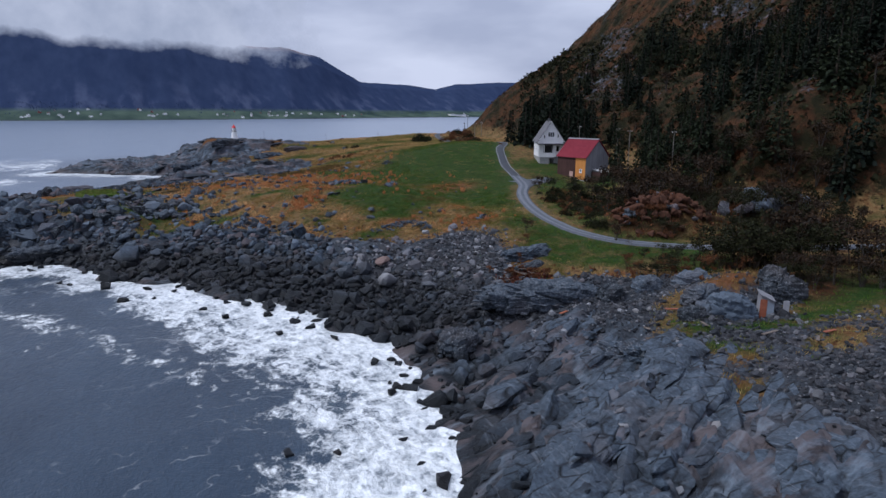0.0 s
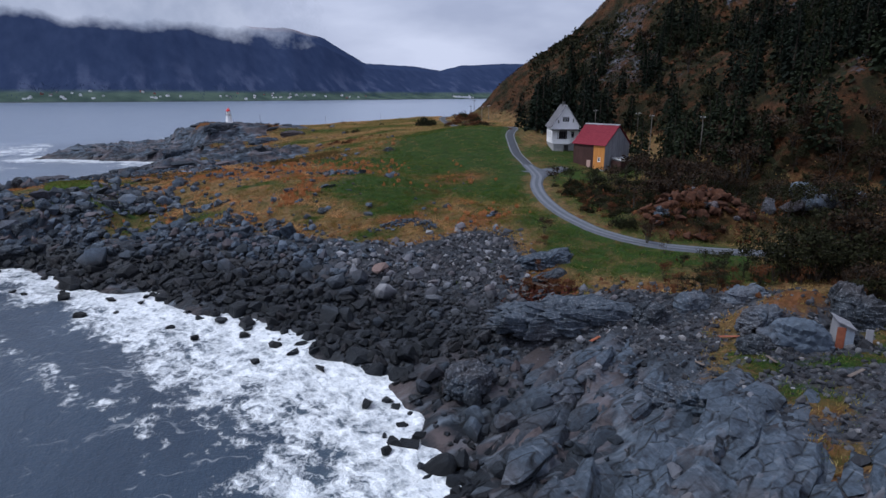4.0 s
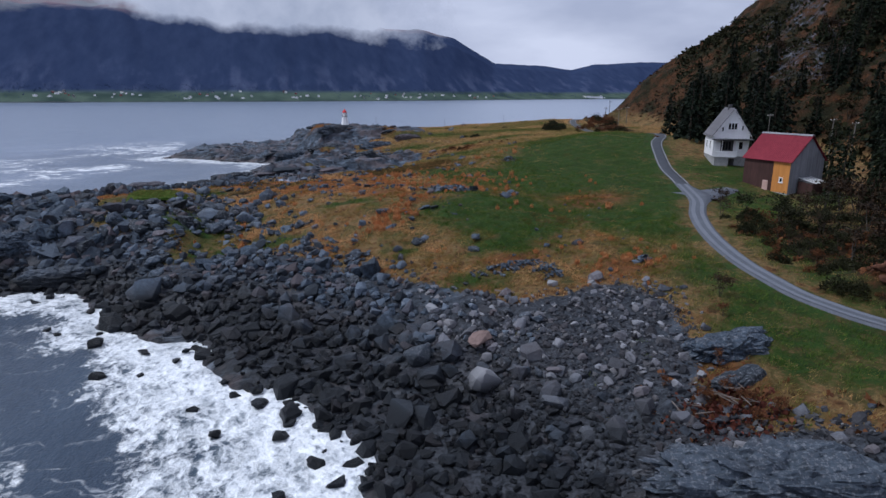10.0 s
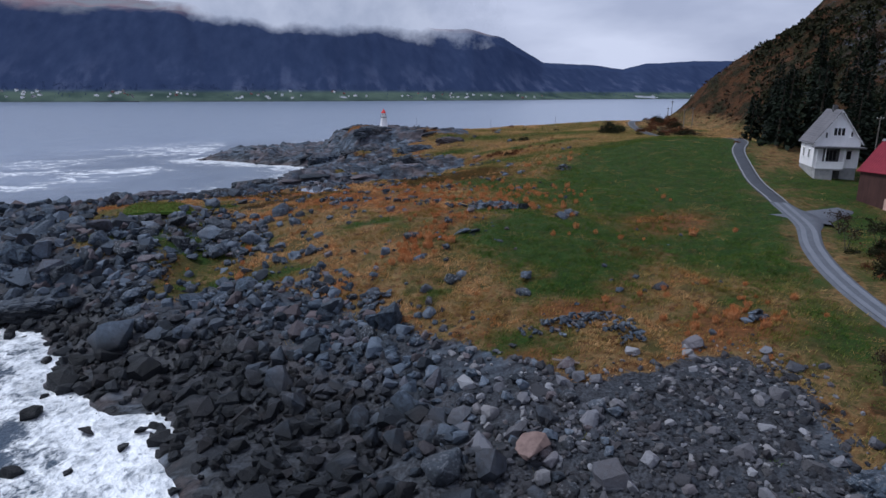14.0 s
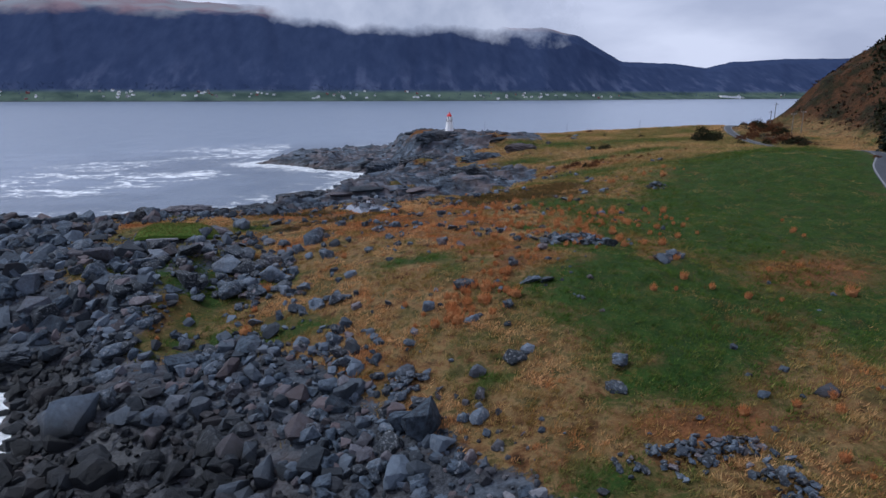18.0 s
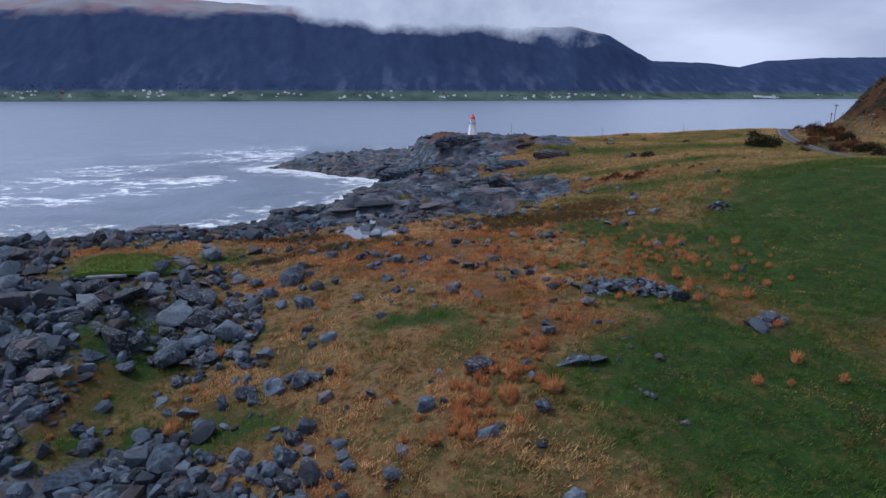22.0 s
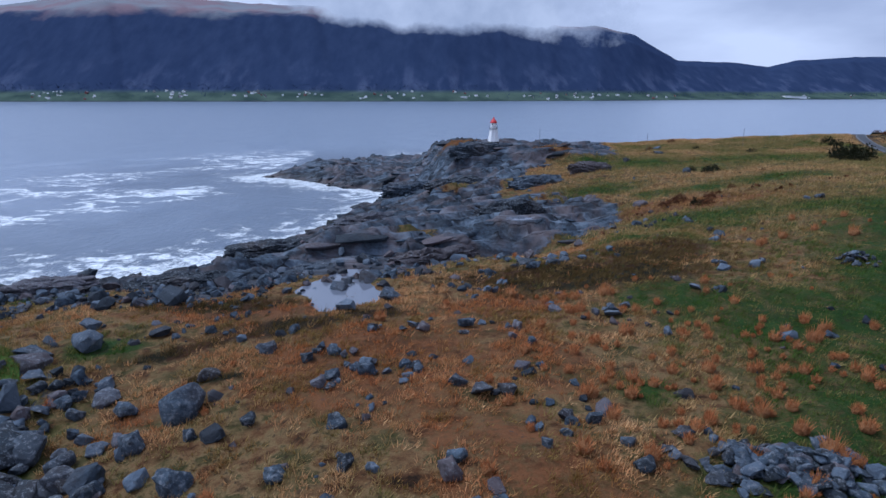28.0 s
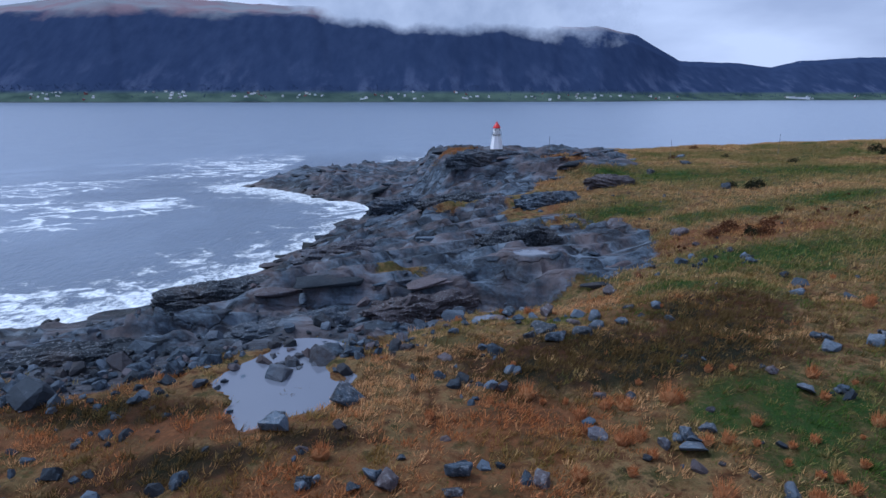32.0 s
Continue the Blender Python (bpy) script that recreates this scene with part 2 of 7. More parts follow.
    rock = m.mix(m.math("MULTIPLY", m.ramp(m.noise(0.2, 6, 0.65), 0.47, 0.62), 0.5), rock, (0.155, 0.120, 0.118))
    # dark grit under the stones; the shade of their gaps is put into this colour
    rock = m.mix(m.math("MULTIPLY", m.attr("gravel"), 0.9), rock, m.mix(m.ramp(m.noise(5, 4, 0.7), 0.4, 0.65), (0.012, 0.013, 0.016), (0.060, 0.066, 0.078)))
    stony = blur("rock", 0.38, 0.62)
    c = m.mix(stony, c, rock)
    m.color(c)
    m.rough(m.mix(m.math("MULTIPLY", stony, wet), (0.92,) * 3, (0.45,) * 3))
    return m.bump(m.mix(stony, m.mix(0.5, fine, tiny), m.mix(0.45, m.mix(0.5, strata, grain), crack)), 0.9, 0.3).m


GROUND = make_ground()


def make_sea():
    m = Mat("sea_water", 0.2, 0.5)
    m.b.inputs["IOR"].default_value = 1.33
    swell = m.noise(0.10, 3, 0.5, stretch=(1, 0.45, 1, 0, 0, 25))
    chop = m.noise(0.75, 6, 0.66, stretch=(1, 0.5, 1, 0, 0, 15))
    net_a, net_b = m.noise(0.30, 7, 0.64), m.noise(1.6, 6, 0.7, stretch=(1, 0.7, 1, 0, 0, 40))

    def drawn(scale, pull, stretch):
        """Places pulled about, so that a mesh of cells turns into torn lace."""
        n = m.node("ShaderNodeTexNoise", Scale=scale, Detail=4.0, Roughness=0.6)
        m.link(m.pos.outputs["Position"], n.inputs["Vector"])
        w = m.node("ShaderNodeVectorMath")
        w.operation = "MULTIPLY_ADD"
        m.link(n.outputs["Color"], w.inputs[0])
        w.inputs[1].default_value = (pull, pull, 0)
        m.link(m.pos.outputs["Position"], w.inputs[2])
        mp = m.node("ShaderNodeMapping")
        mp.inputs["Scale"].default_value, mp.inputs["Rotation"].default_value = stretch[:3], (0, 0, radians(stretch[3]))
        m.link(w.outputs[0], mp.inputs["Vector"])
        return mp.outputs["Vector"]

    def threads(dist, width):
        return m.math("SUBTRACT", 1.0, m.math("DIVIDE", dist, width), True)

    foam = m.attr("foam")
    def torn(scale, vec):
        n = m.noise(scale, 6, 0.62, vec)
        return m.math("ABSOLUTE", m.math("SUBTRACT", n, 0.5))

    shore_lace = torn(0.34, drawn(0.25, 5.0, (1, 0.6, 1, 30)))
    fine_lace = torn(1.0, drawn(0.8, 1.6, (1, 0.7, 1, 10)))
    body = m.math("ADD", foam, m.math("MULTIPLY", m.math("SUBTRACT", net_a, 0.5), 1.5))
    body = m.math("ADD", body, m.math("MULTIPLY", m.math("SUBTRACT", net_b, 0.5), 0.5))
    solid = m.ramp(body, 0.76, 1.04)
    thick = m.math("ADD", m.math("MULTIPLY", m.math("MAXIMUM", m.math("SUBTRACT", body, 0.22), 0.0), 0.30), 0.002)
    lace = m.math("MAXIMUM", threads(shore_lace, thick), m.math("MULTIPLY", threads(fine_lace, thick), 0.85))
    lace = m.math("MULTIPLY", lace, m.ramp(body, 0.24, 0.42))
    bay_lace = m.cells(0.11, "DISTANCE_TO_EDGE", drawn(0.12, 14.0, (0.6, 1.7, 1, -8)))
    drift = m.math("MULTIPLY", m.attr("streak"), m.ramp(m.noise(0.5, 5, 0.65), 0.36, 0.60))
    bay = m.math("MULTIPLY", threads(bay_lace, m.math("ADD", m.math("MULTIPLY", drift, 0.16), 0.001)), m.ramp(drift, 0.03, 0.3))
    white = m.math("MAXIMUM", m.math("MAXIMUM", solid, lace), bay)
    white = m.math("MULTIPLY", white, m.ramp(net_b, 0.26, 0.44), True)
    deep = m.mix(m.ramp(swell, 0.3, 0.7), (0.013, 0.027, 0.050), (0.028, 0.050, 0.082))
    # open water paler: the sky's low-angle reflection is put into its base colour
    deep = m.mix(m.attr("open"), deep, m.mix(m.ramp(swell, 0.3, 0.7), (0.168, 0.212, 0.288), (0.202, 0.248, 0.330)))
    deep = m.mix(m.math("MULTIPLY", m.ramp(body, 0.25, 0.7), 0.6), deep, (0.10, 0.135, 0.16))
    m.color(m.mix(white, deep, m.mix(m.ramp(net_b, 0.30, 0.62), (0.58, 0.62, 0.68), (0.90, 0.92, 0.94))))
    m.rough(m.mix(white, (0.30,) * 3, (0.8,) * 3))
    m.b.inputs["Coat Weight"].default_value, m.b.inputs["Coat IOR"].default_value, m.b.inputs["Coat Roughness"].default_value = 0.5, 1.33, 0.25
    h = m.math("ADD", m.math("ADD", m.math("MULTIPLY", swell, 0.7), m.math("MULTIPLY", chop, 0.5)), m.math("MULTIPLY", white, 0.16))
    return m.bump(h, 0.75, 1.0).m


SEA = make_sea()


def simple(name, lo, hi, scale=2.0, rough=0.85, spec=0.25, detail=5.0, bump=0.3, stretch=None, vary=0.0, own=False):
    """A plain weathered surface: two tones of one colour in grain and in broad stains."""
    m = Mat(name, rough, spec)
    vec = m.local() if own else None
    grain = m.noise(scale, detail, 0.6, vec, stretch)
    stain = m.noise(scale * 0.13, 3, 0.5, vec)
    c = m.mix(m.ramp(m.mix(0.4, grain, stain), 0.32, 0.68), lo, hi)
    if vary:
        c = m.mix(m.math("MULTIPLY", m.each(), vary), c, tuple(0.45 * v for v in lo))
    m.color(c)
    return m.bump(grain, bump, 0.04).m


def make_forest_slope():
    m = Mat("far_slope", 0.95, 0.0)
    z = m.height()
    rough_z = m.math("ADD", z, m.math("MULTIPLY", m.math("SUBTRACT", m.noise(0.004, 5, 0.6), 0.5), 150))
    # blue distance haze is put into the colours of wood, scree and heath
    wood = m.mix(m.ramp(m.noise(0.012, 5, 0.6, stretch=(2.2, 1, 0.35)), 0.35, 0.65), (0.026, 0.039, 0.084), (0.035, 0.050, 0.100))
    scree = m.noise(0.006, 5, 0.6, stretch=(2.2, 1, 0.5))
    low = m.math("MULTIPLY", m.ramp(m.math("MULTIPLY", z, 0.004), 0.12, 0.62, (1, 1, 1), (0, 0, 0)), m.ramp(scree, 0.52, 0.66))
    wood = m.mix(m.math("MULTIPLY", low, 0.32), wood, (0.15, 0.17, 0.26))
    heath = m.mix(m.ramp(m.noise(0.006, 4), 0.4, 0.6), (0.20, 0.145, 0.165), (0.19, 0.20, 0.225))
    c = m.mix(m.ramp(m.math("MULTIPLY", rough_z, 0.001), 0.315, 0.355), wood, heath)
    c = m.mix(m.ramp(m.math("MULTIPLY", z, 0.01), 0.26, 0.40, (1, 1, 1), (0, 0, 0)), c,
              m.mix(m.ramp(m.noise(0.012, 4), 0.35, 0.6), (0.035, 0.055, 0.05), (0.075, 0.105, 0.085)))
    c = m.mix(m.ramp(m.math("MULTIPLY", z, 0.1), 0.10, 0.28, (1, 1, 1), (0, 0, 0)), c, (0.06, 0.065, 0.075))
    return m.color(c).m


FAR_SLOPE = make_forest_slope()
# same haze blue painted into the far trees
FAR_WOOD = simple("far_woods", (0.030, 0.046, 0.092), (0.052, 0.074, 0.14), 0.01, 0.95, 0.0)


def make_cloud():
    m = Mat("low_cloud", 1.0, 0.0)
    nt = m.nt
    out = nt.nodes["Material Output"]
    glow, clear, both = m.node("ShaderNodeEmission"), m.node("ShaderNodeBsdfTransparent"), m.node("ShaderNodeMixShader")
    # emission stands in for the daylight that the cloud would scatter
    glow.inputs["Color"].default_value = (0.45, 0.485, 0.61, 1)
    puff = m.noise(0.0042, 8, 0.6, stretch=(1, 1, 1.2))
    body = m.math("ADD", m.attr("body"), m.math("MULTIPLY", m.math("SUBTRACT", puff, 0.5), 3.2))
    m.link(m.ramp(body, 0.15, 1.1), both.inputs["Fac"])
    m.link(m.mix(m.ramp(m.noise(0.0045, 6, 0.6), 0.35, 0.65), (0.38, 0.415, 0.53), (0.54, 0.565, 0.68)), glow.inputs["Color"])
    m.link(clear.outputs[0], both.inputs[1])
    m.link(glow.outputs[0], both.inputs[2])
    m.link(both.outputs[0], out.inputs["Surface"])
    return m.m


CLOUD = make_cloud()
ASPHALT = simple("asphalt", (0.058, 0.064, 0.080), (0.105, 0.114, 0.136), 6.0, 0.75, 0.3)
DARK_ASPHALT = simple("dark_asphalt", (0.026, 0.029, 0.037), (0.050, 0.055, 0.068), 6.0, 0.7, 0.3)
TRACK = simple("worn_asphalt", (0.105, 0.115, 0.138), (0.155, 0.166, 0.195), 5.0, 0.7, 0.3)
GRAVEL = simple("gravel_edge", (0.13, 0.135, 0.145), (0.24, 0.245, 0.26), 9.0, 0.9)
WHITE_WOOD = simple("white_boards", (0.72, 0.71, 0.72), (0.86, 0.85, 0.86), 3.0, 0.6, stretch=(1, 1, 0.2))
WHITE_TRIM = simple("white_trim", (0.70, 0.70, 0.71), (0.82, 0.82, 0.82), 4.0, 0.55)
SLATE = simple("grey_roof", (0.095, 0.092, 0.102), (0.165, 0.160, 0.175), 5.0, 0.7, vary=0.25)
CONCRETE = simple("concrete", (0.21, 0.21, 0.215), (0.36, 0.355, 0.35), 2.2, 0.9)
RED_ROOF = simple("red_sheet_roof", (0.15, 0.017, 0.030), (0.22, 0.030, 0.045), 1.6, 0.75, 0.15)
BROWN_WOOD = simple("brown_boards", (0.045, 0.022, 0.020), (0.085, 0.042, 0.036), 3.0, 0.8, stretch=(1, 1, 0.15), vary=0.3)
OCHRE_WOOD = simple("ochre_boards", (0.50, 0.20, 0.048), (0.62, 0.27, 0.075), 3.0, 0.7, stretch=(1, 1, 0.15), vary=0.12)
GREY_WOOD = simple("weathered_boards", (0.19, 0.19, 0.21), (0.32, 0.32, 0.345), 3.0, 0.85, stretch=(1, 1, 0.15), vary=0.25)
PINK_WOOD = simple("bleached_door", (0.42, 0.27, 0.23), (0.55, 0.38, 0.33), 3.0, 0.8)
RED_PAINT = simple("signal_red", (0.55, 0.018, 0.02), (0.68, 0.035, 0.035), 3.0, 0.45, 0.4)
LIGHT_WHITE = simple("tower_white", (0.86, 0.85, 0.86), (0.92, 0.91, 0.92), 2.0, 0.55)
DARK_METAL = simple("dark_metal", (0.03, 0.03, 0.032), (0.07, 0.07, 0.072), 5.0, 0.5, 0.5)
POLE_WOOD = simple("pole_wood", (0.11, 0.10, 0.09), (0.24, 0.225, 0.205), 4.0, 0.9, stretch=(1, 1, 0.1))
RUST_METAL = simple("rusty_sheet", (0.19, 0.055, 0.03), (0.34, 0.12, 0.07), 3.0, 0.8)
RUST_ROCK = simple("rusty_rock", (0.018, 0.010, 0.008), (0.115, 0.050, 0.030), 1.6, 0.9, 0.15, bump=0.8)
BARK = simple("bark", (0.025, 0.02, 0.015), (0.07, 0.055, 0.042), 6.0, 0.95)
BIRCH = simple("pale_bark", (0.035, 0.03, 0.026), (0.085, 0.075, 0.066), 6.0, 0.9)
DRIFT = simple("driftwood", (0.09, 0.070, 0.060), (0.20, 0.165, 0.145), 4.0, 0.9)
GLASS = Mat("window_glass", 0.08, 0.5).color((0.012, 0.014, 0.017)).m
# base lifted: part of the sky's reflection is put into the colour
POOL = Mat("pool_water", 0.06, 1.0).color((0.13, 0.14, 0.175)).m


def leaves(name, lo, hi, rough=0.8):
    m = Mat(name, rough, 0.15)
    c = m.mix(m.island(), lo, hi)
    c = m.mix(m.math("MULTIPLY", m.each(), 0.35), c, tuple(0.5 * v for v in lo))
    return m.color(c).m


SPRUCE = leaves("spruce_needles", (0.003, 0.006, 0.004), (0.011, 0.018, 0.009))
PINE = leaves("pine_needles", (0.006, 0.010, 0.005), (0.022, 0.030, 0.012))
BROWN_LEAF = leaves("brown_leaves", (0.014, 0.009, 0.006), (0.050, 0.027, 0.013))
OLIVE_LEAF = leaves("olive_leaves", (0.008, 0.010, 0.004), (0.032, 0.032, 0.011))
RED_BUSH = leaves("red_brush", (0.040, 0.012, 0.009), (0.150, 0.046, 0.030))
BRACKEN = leaves("bracken", (0.058, 0.022, 0.010), (0.175, 0.070, 0.028))


def translucent(m, colour, share):
    """Thin blades that let part of the light through."""
    thin, both = m.node("ShaderNodeBsdfTranslucent"), m.node("ShaderNodeMixShader", Fac=share)
    m.link(colour, thin.inputs["Color"])
    m.link(m.b.outputs[0], both.inputs[1])
    m.link(thin.outputs[0], both.inputs[2])
    m.link(both.outputs[0], m.nt.nodes["Material Output"].inputs["Surface"])
    return m.m


def make_tuft():
    m = Mat("tuft_blades", 0.85, 0.1)
    # tan and green blades brightened: light on the tips put into the colour
    tan = m.mix(m.island(), (0.38, 0.200, 0.088), (0.86, 0.53, 0.26))
    rust = m.mix(m.island(), (0.22, 0.072, 0.027), (0.64, 0.255, 0.095))
    green = m.mix(m.island(), (0.036, 0.072, 0.013), (0.098, 0.158, 0.029))
    rush = m.mix(m.island(), (0.044, 0.033, 0.011), (0.130, 0.094, 0.033))
    c = m.mix(m.attr("lush"), m.mix(m.attr("rusty"), tan, rust), green)
    c = m.mix(m.attr("rush"), c, rush)
    m.color(c)
    return translucent(m, c, 0.3)


TUFT = make_tuft()


def make_dome():
    m = Mat("orange_tussock", 0.9, 0.05)
    tone = m.mix(m.noise(9, 5, 0.7), (0.17, 0.066, 0.029), (0.46, 0.205, 0.092))
    c = m.mix(m.math("MULTIPLY", m.island(), 0.6), tone, (0.40, 0.20, 0.085))
    m.color(c)
    m.bump(m.noise(14, 5, 0.75, stretch=(1, 1, 0.35)), 1.0, 0.2)
    return m.m


DOME = make_dome()

# ---------------------------------------------------------------- lie of the land
def hash01(ix, iy, seed):
    h = (ix.astype(np.int64) * 374761393 + iy.astype(np.int64) * 668265263 + seed * 974634777) & 0xFFFFFFFF
    h = ((h ^ (h >> 13)) * 1274126177) & 0xFFFFFFFF
    return ((h ^ (h >> 16)) & 0xFFFFFF) / float(0xFFFFFF)


def value_noise(x, y, seed=0):
    x, y = np.asarray(x, float), np.asarray(y, float)
    ix, iy = np.floor(x), np.floor(y)
    u, v = x - ix, y - iy
    u, v = u * u * (3 - 2 * u), v * v * (3 - 2 * v)
    a, b = hash01(ix, iy, seed), hash01(ix + 1, iy, seed)
    c, d = hash01(ix, iy + 1, seed), hash01(ix + 1, iy + 1, seed)
    return (a + (b - a) * u) * (1 - v) + (c + (d - c) * u) * v


def fbm(x, y, size, octaves=4, seed=0, gain=0.5):
    """Soft noise between -1 and 1 whose largest waves are that many metres long."""
    total, amp, norm = 0.0, 1.0, 0.0
    x, y = np.asarray(x, float) / size, np.asarray(y, float) / size
    for k in range(octaves):
        total = total + amp * (value_noise(x + 17.3 * k, y - 9.1 * k, seed + k) * 2 - 1)
        norm, amp, x, y = norm + amp, amp * gain, x * 2.03, y * 2.03
    return total / norm


def ridged(x, y, size, octaves=3, seed=0):
    total, amp, norm = 0.0, 1.0, 0.0
    x, y = np.asarray(x, float) / size, np.asarray(y, float) / size
    for k in range(octaves):
        total = total + amp * (1 - np.abs(value_noise(x + 5.7 * k, y + 3.3 * k, seed + k) * 2 - 1))
        norm, amp, x, y = norm + amp, amp * 0.5, x * 2.1, y * 2.1
    return total / norm


def step01(a, b, v):
    t = np.clip((v - a) / (b - a), 0, 1)
    return t * t * (3 - 2 * t)


def line_distance(x, y, line):
    """Distance to a polyline, and on which side of it a point lies (positive: to the right of its run)."""
    best, side = np.full(np.shape(x), 1e9), np.zeros(np.shape(x))
    for (ax, ay), (bx, by) in zip(line[:-1], line[1:]):
        dx, dy = bx - ax, by - ay
        k = np.clip(((x - ax) * dx + (y - ay) * dy) / (dx * dx + dy * dy), 0, 1)
        d = np.hypot(x - ax - k * dx, y - ay - k * dy)
        s = (x - ax) * dy - (y - ay) * dx
        near = d < best - 1e-6
        side = np.where(near, np.sign(s), side)
        best = np.where(near, d, best)
    return best, side


def inside(x, y, ring):
    odd = np.zeros(np.shape(x), bool)
    for (ax, ay), (bx, by) in zip(ring, ring[1:] + ring[:1]):
        if ay != by:
            odd ^= ((ay > y) != (by > y)) & (x < (bx - ax) * (y - ay) / (by - ay) + ax)
    return odd


COAST = [(-14, -120), (-11, -45), (-4.5, -24), (1.0, -14), (2.4, -6), (2.2, 0), (-0.2, 7), (-3.0, 12.5), (-6.6, 20), (-9.4, 26), (-13.5, 32),
         (-20.5, 39.5), (-23.5, 46), (-27, 51.5), (-33, 52), (-50, 49), (-66, 54), (-82, 75), (-76, 108), (-57, 112), (-47, 110.5),
         (-39, 110), (-32, 114.5), (-26.5, 119.5), (-23, 125), (-20, 130.5), (-17.5, 137), (-14.5, 145), (-12.5, 154), (-10, 163), (-7.5, 172),
         (-4.5, 184), (-11, 185), (-18, 189.5), (-27, 195), (-33, 202), (-41, 205.5), (-46, 208), (-38, 221), (-29, 233), (-12, 245), (10, 248),
         (30, 242), (62, 236), (95, 233),
         (130, 240), (168, 290), (260, 330)]
LAND = COAST + [(700, 330), (700, -120)]
FOOT = [(150, -120), (104, -40), (74, -2), (64, 18), (78, 44), (90, 62), (96, 84), (99, 120), (110, 159), (112, 190),
        (143, 226), (194, 310)]


def coast_distance(x, y):
    d, _ = line_distance(x, y, COAST)
    return np.where(inside(x, y, LAND), d, -d) + 1.5 * fbm(x, y, 6.5, 3, 19) * step01(60, 25, d)


# broad swells of the land: centre, reach, height
SWELLS = [(0, 20, 25, -0.4),
          (30, -10, 28, -1.7),
          (35, 25, 22, 0.0),
          (60, 48, 22, 1.1),
          (10, 55, 22, 1.8),
          (-40, 75, 28, 0.1),
          (-10, 75, 20, 0.7),
          (10, 88, 16, 0.5),
          (15, 115, 18, -1.3),
          (40, 90, 25, 0.9),
          (70, 95, 26, 4.7),
          (36, 165, 18, 0.9),
          (60, 140, 30, 2.0),
          (97, 178, 30, 2.1),
          (-24, 206, 16, -2.6),
          (5, 145, 18, 1.3),
          (-18, 42, 10, 3.5),
          (-29, 57, 9, 2.5),
          (60, 47, 9, -1.5)]
PLANE = (4.50, 0.0256, 0.0187)


def lowland(x, y, d):
    base = PLANE[0] + PLANE[1] * x + PLANE[2] * y
    for cx, cy, reach, up in SWELLS:
        base = base + up * np.exp(-((x - cx) ** 2 + (y - cy) ** 2) / reach**2)
    run = 17 - 9 * step01(-13, -20, x) * step01(36, 46, y) * step01(100, 86, y)
    rise = np.where(d > 0, 0.16 * (1 - np.exp(-np.maximum(d, 0) / 4)) + 0.84 * (1 - np.exp(-(np.maximum(d, 0) / run) ** 2)), 0)
    z = np.maximum(base, 2.0) * rise + 0.05
    # the whaleback: a step of smooth rock that faces the pools
    back = y - 108.0 - 0.10 * (x - 5) - 1.5 * fbm(x, y, 7, 3, 66)
    z = z + step01(19, 11, np.abs(x - 5)) * step01(2, 16, d) * (1.5 * step01(0, 2.4, back) * step01(26, 5, back) - 1.3 * step01(-12, -3, back) * step01(3, 0, back))
    # the low tongue of rock that runs out to sea
    tongue = step01(6, -4, x) * step01(176, 188, y)
    z = z + tongue * (3.0 * (1 - np.exp(-((np.maximum(d, 0) / 4) ** 2))) - z)
    # the flat-topped knoll under the light tower
    u, v = np.abs(x - 21) / 19, np.where(y < 173, (173 - y) / 17, (y - 173) / 10)
    z = z + (11.5 - z) * step01(1.2, 0.72, (u**3 + v**3) ** 0.3333 + 0.12 * fbm(x, y, 9, 3, 68))
    return np.where(d > 0, z, np.maximum(d * 0.35, -6))


def hill(x, y):
    d, side = line_distance(x, y, FOOT)
    d = np.where(side > 0, d, 0)
    d = np.maximum(d + 4 * fbm(x, y, 30, 3, 5) * step01(2, 12, d), 0)
    return np.interp(d, (0, 4, 17, 42, 62, 85, 200, 500), (0, 1.5, 14, 30, 50, 72, 106, 116)) * (1 - 0.42 * step01(235, 325, y))


# ---------------------------------------------------------------- mesh helpers
def mesh_from(name, verts, faces, material, smooth=False):
    """faces: an (n, 3) or (n, 4) array."""
    verts, faces = np.asarray(verts, np.float32), np.asarray(faces, np.int32)
    me = bpy.data.meshes.new(name)
    n, k = faces.shape
    me.vertices.add(len(verts))
    me.vertices.foreach_set("co", verts.ravel())
    me.loops.add(n * k)
    me.loops.foreach_set("vertex_index", faces.ravel())
    me.polygons.add(n)
    me.polygons.foreach_set("loop_start", np.arange(0, n * k, k, dtype=np.int32))
    me.polygons.foreach_set("use_smooth", np.full(n, smooth))
    me.update(calc_edges=True)
    me.materials.append(material)
    return me


def point_values(me, name, values):
    a = me.attributes.new(name, "FLOAT", "POINT")
    a.data.foreach_set("value", np.asarray(values, np.float32).ravel())


def grid_faces(nx, ny):
    i = np.arange(ny - 1)[:, None] * nx + np.arange(nx - 1)[None, :]
    return np.stack([i, i + 1, i + nx + 1, i + nx], -1).reshape(-1, 4)


def spaced(*stops):
    """Lines of a grid: (from, to, step), one stretch after another."""
    out = [np.arange(a, b, s) for a, b, s in stops]
    return np.concatenate(out + [[stops[-1][1]]])


